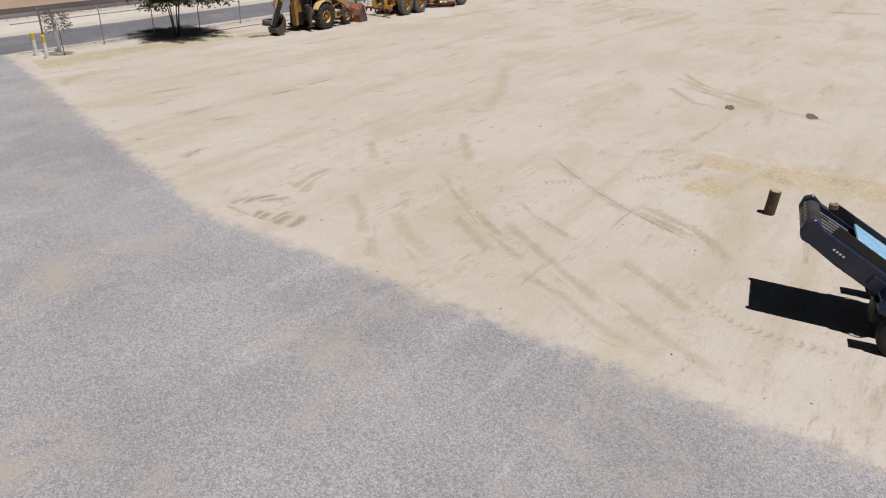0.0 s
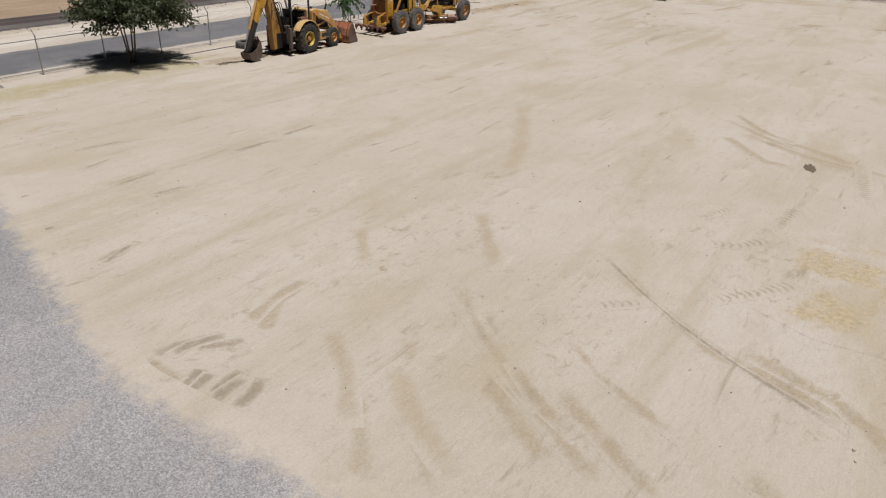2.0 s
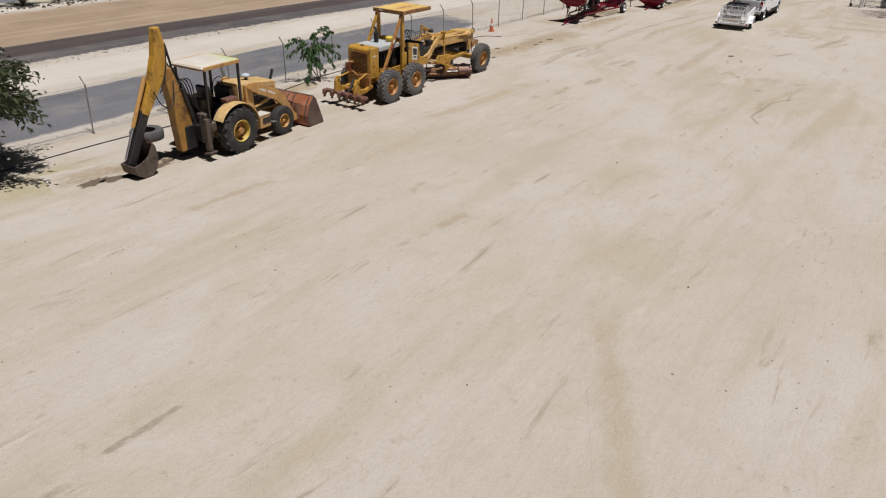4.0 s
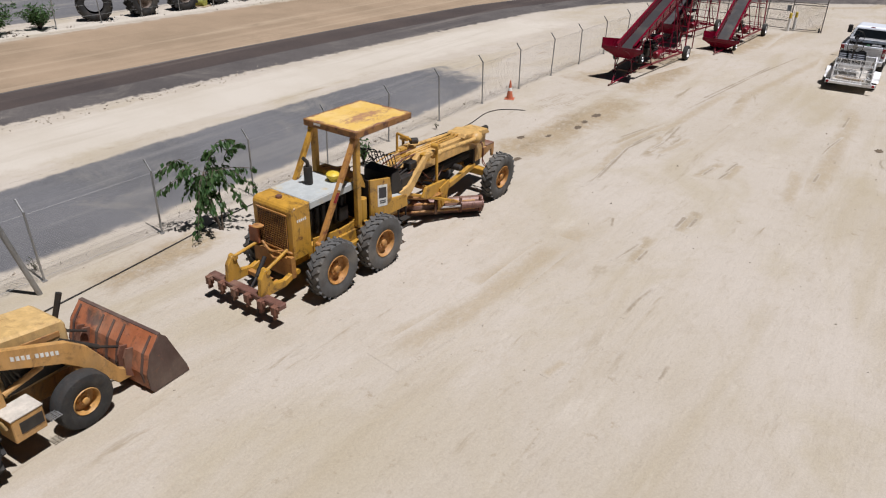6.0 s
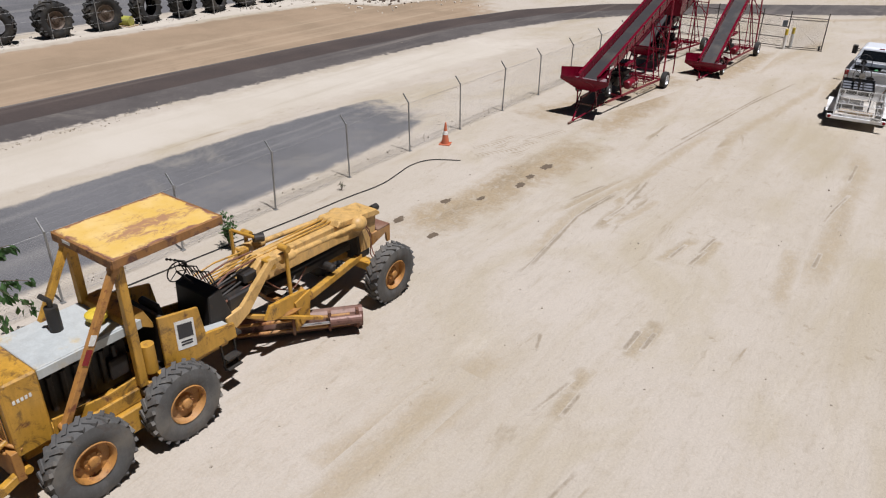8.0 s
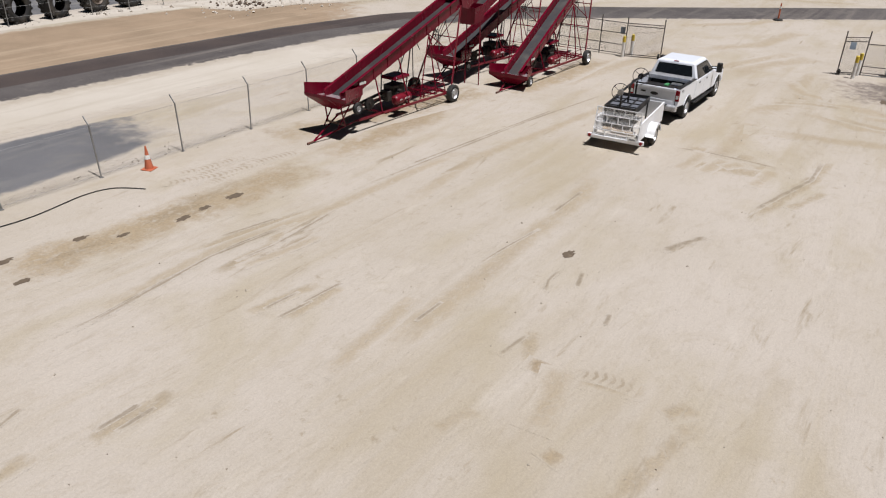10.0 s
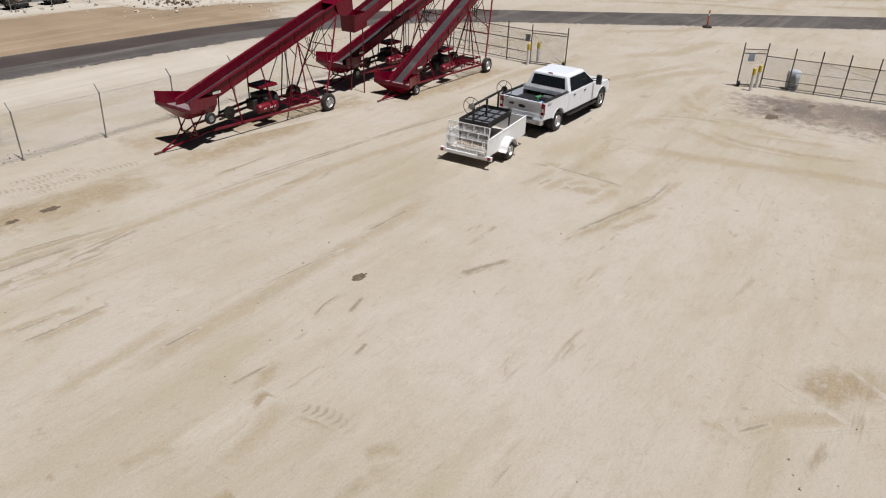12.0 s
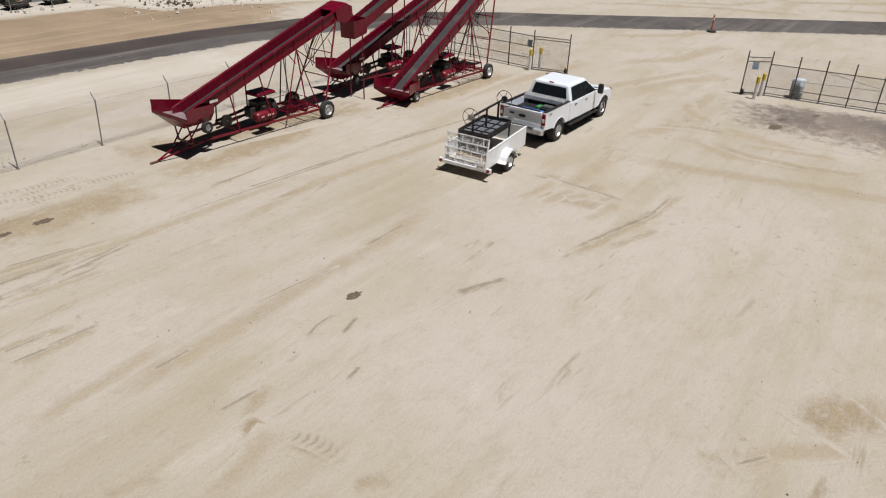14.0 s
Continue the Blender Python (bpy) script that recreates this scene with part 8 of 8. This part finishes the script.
# ---- blue screening plant ----
def blue_plant():
    b = thing("screening_plant", "navy blue wheeled screening plant with a slatted tail conveyor", "machine", (35.08, -25.2, -0.05), -78.7)
    # local y runs back and down along the boom, from its raised end
    w, fall = 0.66, 0.60
    zc = lambda y: 2.0 - fall * y
    for s in (-1, 1):
        bm = B()
        prism(bm, [(-0.22, 1.98), (-0.16, 2.2), (0.0, 2.26), (0.18, zc(0.18) + 0.2), (2.3, zc(2.3) + 0.28), (2.3, zc(2.3) - 0.2), (0.5, zc(0.5) - 0.28), (0.0, 1.75), (-0.16, 1.82)], s * w - 0.05, s * w + 0.05)
        part("side_frame", bm, M["blue"], b, bevel=0.03)
        bm = B()
        prism(bm, [(0.3, zc(0.3) + 0.16), (0.42, zc(0.42) + 0.42), (2.4, zc(2.4) + 0.5), (2.4, zc(2.4) + 0.2)], s * (w - 0.02) - 0.02, s * (w - 0.02) + 0.02)
        part("side_board", bm, M["black"], b)
        for i in range(4):
            bm = B()
            box(bm, (s * (w + 0.056), 0.42 + i * 0.06, zc(0.5 + i * 0.06) + 0.04), (0.008, 0.04, 0.035))
            part("lettering_bar", bm, M["decal_white"], b, "plain white mark")
        bm = B()
        box(bm, (s * (w + 0.03), 1.25, zc(1.25) - 0.02), (0.14, 0.3, 0.22), (-31, 0, 0))
        box(bm, (s * (w + 0.03), 1.55, zc(1.55) - 0.1), (0.12, 0.16, 0.3), (-31, 0, 0))
        part("drive_cover", bm, M["blue"], b, bevel=0.02)
        bm = B()
        pipe(bm, [(s * (w + 0.08), 1.3, 1.1), (s * (w + 0.14), 1.42, 0.85), (s * (w + 0.06), 1.5, 0.62), (s * (w - 0.1), 1.7, 0.6)], 0.02, 6)
        pipe(bm, [(s * (w + 0.02), 1.2, 1.1), (s * (w + 0.1), 1.25, 0.92), (s * (w + 0.02), 1.36, 0.8)], 0.014, 6)
        part("hose", bm, M["rubber_clean"], b)
    bm = B()
    beam(bm, (0, 0.1, zc(0.1)), (0, 2.3, zc(2.3)), 2 * w - 0.12, 0.05)
    part("belt", bm, M["belt"], b)
    bm = B()
    tube(bm, (-w, 0, 1.98), (w, 0, 1.98), 0.17, seg=18)
    part("end_roller", bm, M["dark"], b)
    for i in range(14):
        bm = B()
        x = -w + 0.1 + i * (2 * w - 0.2) / 13
        beam(bm, (x, -0.18, 1.9), (x, -0.13, 2.1), 0.055, 0.02)
        beam(bm, (x, -0.13, 2.1), (x, 0.75, zc(0.75) + 0.1), 0.055, 0.02)
        part("slat", bm, M["dark"] if i % 2 else M["galv"], b)
    bm = B()
    slab(bm, [(-w + 0.06, 0.82, zc(0.82) + 0.28), (w - 0.06, 0.82, zc(0.82) + 0.28), (w - 0.06, 2.5, zc(2.5) + 0.36), (-w + 0.06, 2.5, zc(2.5) + 0.36)], 0.03)
    part("chute_plate", bm, M["blue_light"], b, "pale blue chute plate")
    bm = B()
    box(bm, (0, 4.0, 0.72), (1.5, 3.6, 0.36))
    box(bm, (0, 3.6, 1.2), (1.3, 1.8, 0.7))
    part("chassis", bm, M["blue"], b, bevel=0.02)
    bm = B()
    box(bm, (0.35, 1.55, 0.55), (0.5, 0.4, 0.4))
    box(bm, (0.0, 1.9, 0.6), (1.5, 0.16, 0.3))
    part("support", bm, M["black"], b, bevel=0.02)
    ty = tyre_mesh(0.46, 0.26, 0.25, 0, material=M["rubber_clean"])
    ri = rim_mesh(0.25, 0.26, M["blue"], 0.3, holes=8)
    for s in (-1, 1):
        put_wheel(b, ty, ri, s * 1.12, 1.85, 0.46, rim_label="blue steel rim")
        bm = B()
        prism(bm, [(1.3, 0.95), (1.45, 1.05), (2.3, 1.05), (2.45, 0.95), (2.45, 0.9), (1.3, 0.9)], s * 1.1 - 0.16, s * 1.1 + 0.16)
        part("mudguard", bm, M["blue"], b, bevel=0.01)
    bm = B()
    tube(bm, (-1.05, 1.85, 0.46), (1.05, 1.85, 0.46), 0.07, seg=10)
    part("axle", bm, M["black"], b)
    bm = B()
    box(bm, (-0.3, 0.35, 2.2), (0.1, 0.16, 0.12))
    part("motor", bm, M["rust"], b, bevel=0.02)


blue_plant()

# ---- far side of the haul road ----
strip("far_berm", [(-27.6, -20), (-28.2, 14), (-28.0, 24), (-27.8, 36), (-24, 52)], [(-25.2, -20), (-25.6, 10), (-25.4, 20), (-25.0, 30), (-21.5, 50)], M["pale"], 0.012,
      "low white crusted berm under the tyres", "berm", fade=(0.8, 0.8), ends=(3, 6))
strip("rubble_bed", [(-27.5, 36), (-25.5, 46), (-18.5, 56)], [(-20.5, 38.5), (-19.5, 43), (-14.5, 51)], M["pale"], 0.0135, "white crusted ground under broken rubble", "ground", 40, (1.5, 1.5), (2, 2))
strip("far_lot", [(-75, -30), (-75, 60)], [(-29.2, -30), (-29.0, 16), (-28.8, 40), (-29.5, 60)], M["service"], 0.007, "grey asphalt storage lot", "lot", fade=(0, 0.8), ends=(0, 8))
giant = tyre_mesh(0.98, 0.9, 0.52, 34, 30, 0.03, thick=0.14, material=M["rubber_clean"])
grim = rim_mesh(0.5, 0.85, M["scraped"], 0.12)
for i, (x, y, turn, hub) in enumerate(((-27.3, 15.0, -30, 0), (-26.9, 17.9, 2, 1), (-26.9, 20.9, -5, 1), (-27.3, 24.0, 15, 0), (-27.3, 26.7, 18, 0), (-27.4, 29.3, 20, 0), (-27.7, 32.2, 10, 1), (-27.8, 34.9, 5, 0))):
    t = thing("giant_tyre", "huge black earthmover tyre standing on the berm", "tyre", (x, y, 0), turn, group="row of giant tyres")
    ob = part("tyre", giant, None, t, loc=(0, 0, 0.97))
    if hub:
        part("hub_disc", grim, None, t, "rust-brown hub disc", loc=(0.02, 0, 0.97))
gb = thing("old_drum", "yellow-green steel drum lying among the tyres", "drum", (-27.2, 22.4, 0), 20)
bm = B()
tube(bm, (-0.45, 0, 0.3), (0.45, 0, 0.3), 0.3, seg=18)
part("body", bm, M["green_bin"], gb, bevel=0.01)
bm = B()
box(bm, (0, 0, 0.03), (1.3, 0.9, 0.06))
part("pallet", bm, M["pale_wood"], gb)
back = thing("far_fence", "thin wire fence on steel posts behind the tyres", "fence", (-26.4, 12, 0))
pm = post_mesh(1.75, 0.03)
for i in range(12):
    part("post", pm, None, back, loc=(-0.02 * i, i * 2.75, 0), rot=(2 * math.sin(i * 2.1), 2 * math.cos(i * 1.7), 0))
bm = B()
for z in (0.5, 1.1, 1.65):
    tube(bm, (0, 0, z), (-0.22, 11 * 2.75, z), 0.006, seg=4)
part("wire", bm, M["galv"], back)
shrub("bush", "dark green bush among rocks beside the dirt road", -27.2, 8.9, 1.7, 1.7, 1700, M["leaf"], 31, 0.2)
shrub("bush", "dark green bush among rocks beside the dirt road", -27.0, 11.4, 1.4, 1.2, 1100, M["leaf"], 32, 0.17)
shrub("bush", "broad green bush at the edge of the dirt road", -27.6, 6.8, 2.0, 2.2, 1600, M["leaf"], 41, 0.2)
for i, y in enumerate((-4.2, -1.8, 0.6, 2.8)):
    shrub("bush", "tall dense dark green bush beyond the dirt road", -28.0 + 0.5 * (i % 2), y, 2.3 + 0.3 * (i % 3), 1.9, 1500, M["leaf"], 50 + i, 0.22)
shrub("bush", "low dark bush on the white berm", -27.2, 5.0, 1.1, 1.2, 600, M["dry_leaf"], 33, 0.13)


def rocks(name, label, spots, sizes, material, seed):
    """Broken stones in one mesh."""
    rg = random.Random(seed)
    base = [Vector(p).normalized() for p in ((1, 1, 1), (-1, 1, 0.8), (1, -1, 0.9), (-1, -1, 1), (1, 1, -1), (-1, 1, -1), (1, -1, -1), (-1, -1, -1))]
    quads = ((0, 1, 3, 2), (4, 6, 7, 5), (0, 4, 5, 1), (2, 3, 7, 6), (0, 2, 6, 4), (1, 5, 7, 3))
    verts, faces = [], []
    for x, y in spots(rg):
        s = rg.uniform(*sizes) * rg.choice((0.6, 0.8, 1.0, 1.0, 1.4))
        turn = Euler((rg.uniform(0, 6), rg.uniform(0, 6), rg.uniform(0, 6))).to_matrix()
        k = len(verts)
        for p in base:
            q = turn @ Vector((p.x * s * rg.uniform(0.7, 1.2), p.y * s * rg.uniform(0.7, 1.2), p.z * s * rg.uniform(0.5, 0.9)))
            verts.append((x + q.x, y + q.y, q.z + s * 0.3))
        faces += [tuple(k + i for i in f) for f in quads]
    me = bpy.data.meshes.new(name)
    me.from_pydata(verts, [], faces)
    me.materials.append(material)
    tagged(new(name, me), label, "stones", kind="stuff")


rocks("berm_stones", "broken pale stones along the berm", lambda r: [(r.gauss(-26.6, 0.5), r.uniform(2, 36)) for _ in range(110)], (0.04, 0.14), M["concrete"], 41)
rocks("debris", "dark scrap and broken branches below the bushes", lambda r: [(r.gauss(-26.4, 0.5), r.uniform(-6, 10)) for _ in range(120)], (0.05, 0.16), M["bark"], 48)
rocks("rubble", "broken pale rubble heaps beside the dirt road", lambda r: [(r.gauss(-22.5, 2.2), r.gauss(43.5, 3.5)) for _ in range(320)], (0.03, 0.15), M["crust"], 42)
rocks("dark_debris", "dark scrap and stones in the rubble", lambda r: [(r.gauss(-22.5, 1.2), r.gauss(40.5, 0.9)) for _ in range(60)], (0.05, 0.16), M["wood"], 43)
rocks("pebbles", "small stones scattered over the sand", lambda r: [(r.uniform(1, 42), r.uniform(-32, 44)) for _ in range(1500)], (0.008, 0.028), M["rock"], 44)
rocks("clods", "dark earth clods scattered over the sand", lambda r: [(r.gauss(r.choice((2.5, 36, 26, 3.0)), 4.0), r.uniform(-30, 42)) for _ in range(300)], (0.008, 0.02), M["bark"], 45)
rocks("road_edge_stones", "loose stones along the asphalt edge", lambda r: [(r.gauss(-0.5, 0.25), r.uniform(-20, 22)) for _ in range(260)], (0.012, 0.05), M["rock"], 46)
rocks("haul_edge_stones", "loose crust stones along the haul road edge", lambda r: [(r.gauss(-10.9, 0.25), r.uniform(-20, 14)) for _ in range(300)], (0.02, 0.05), M["rock"], 47)
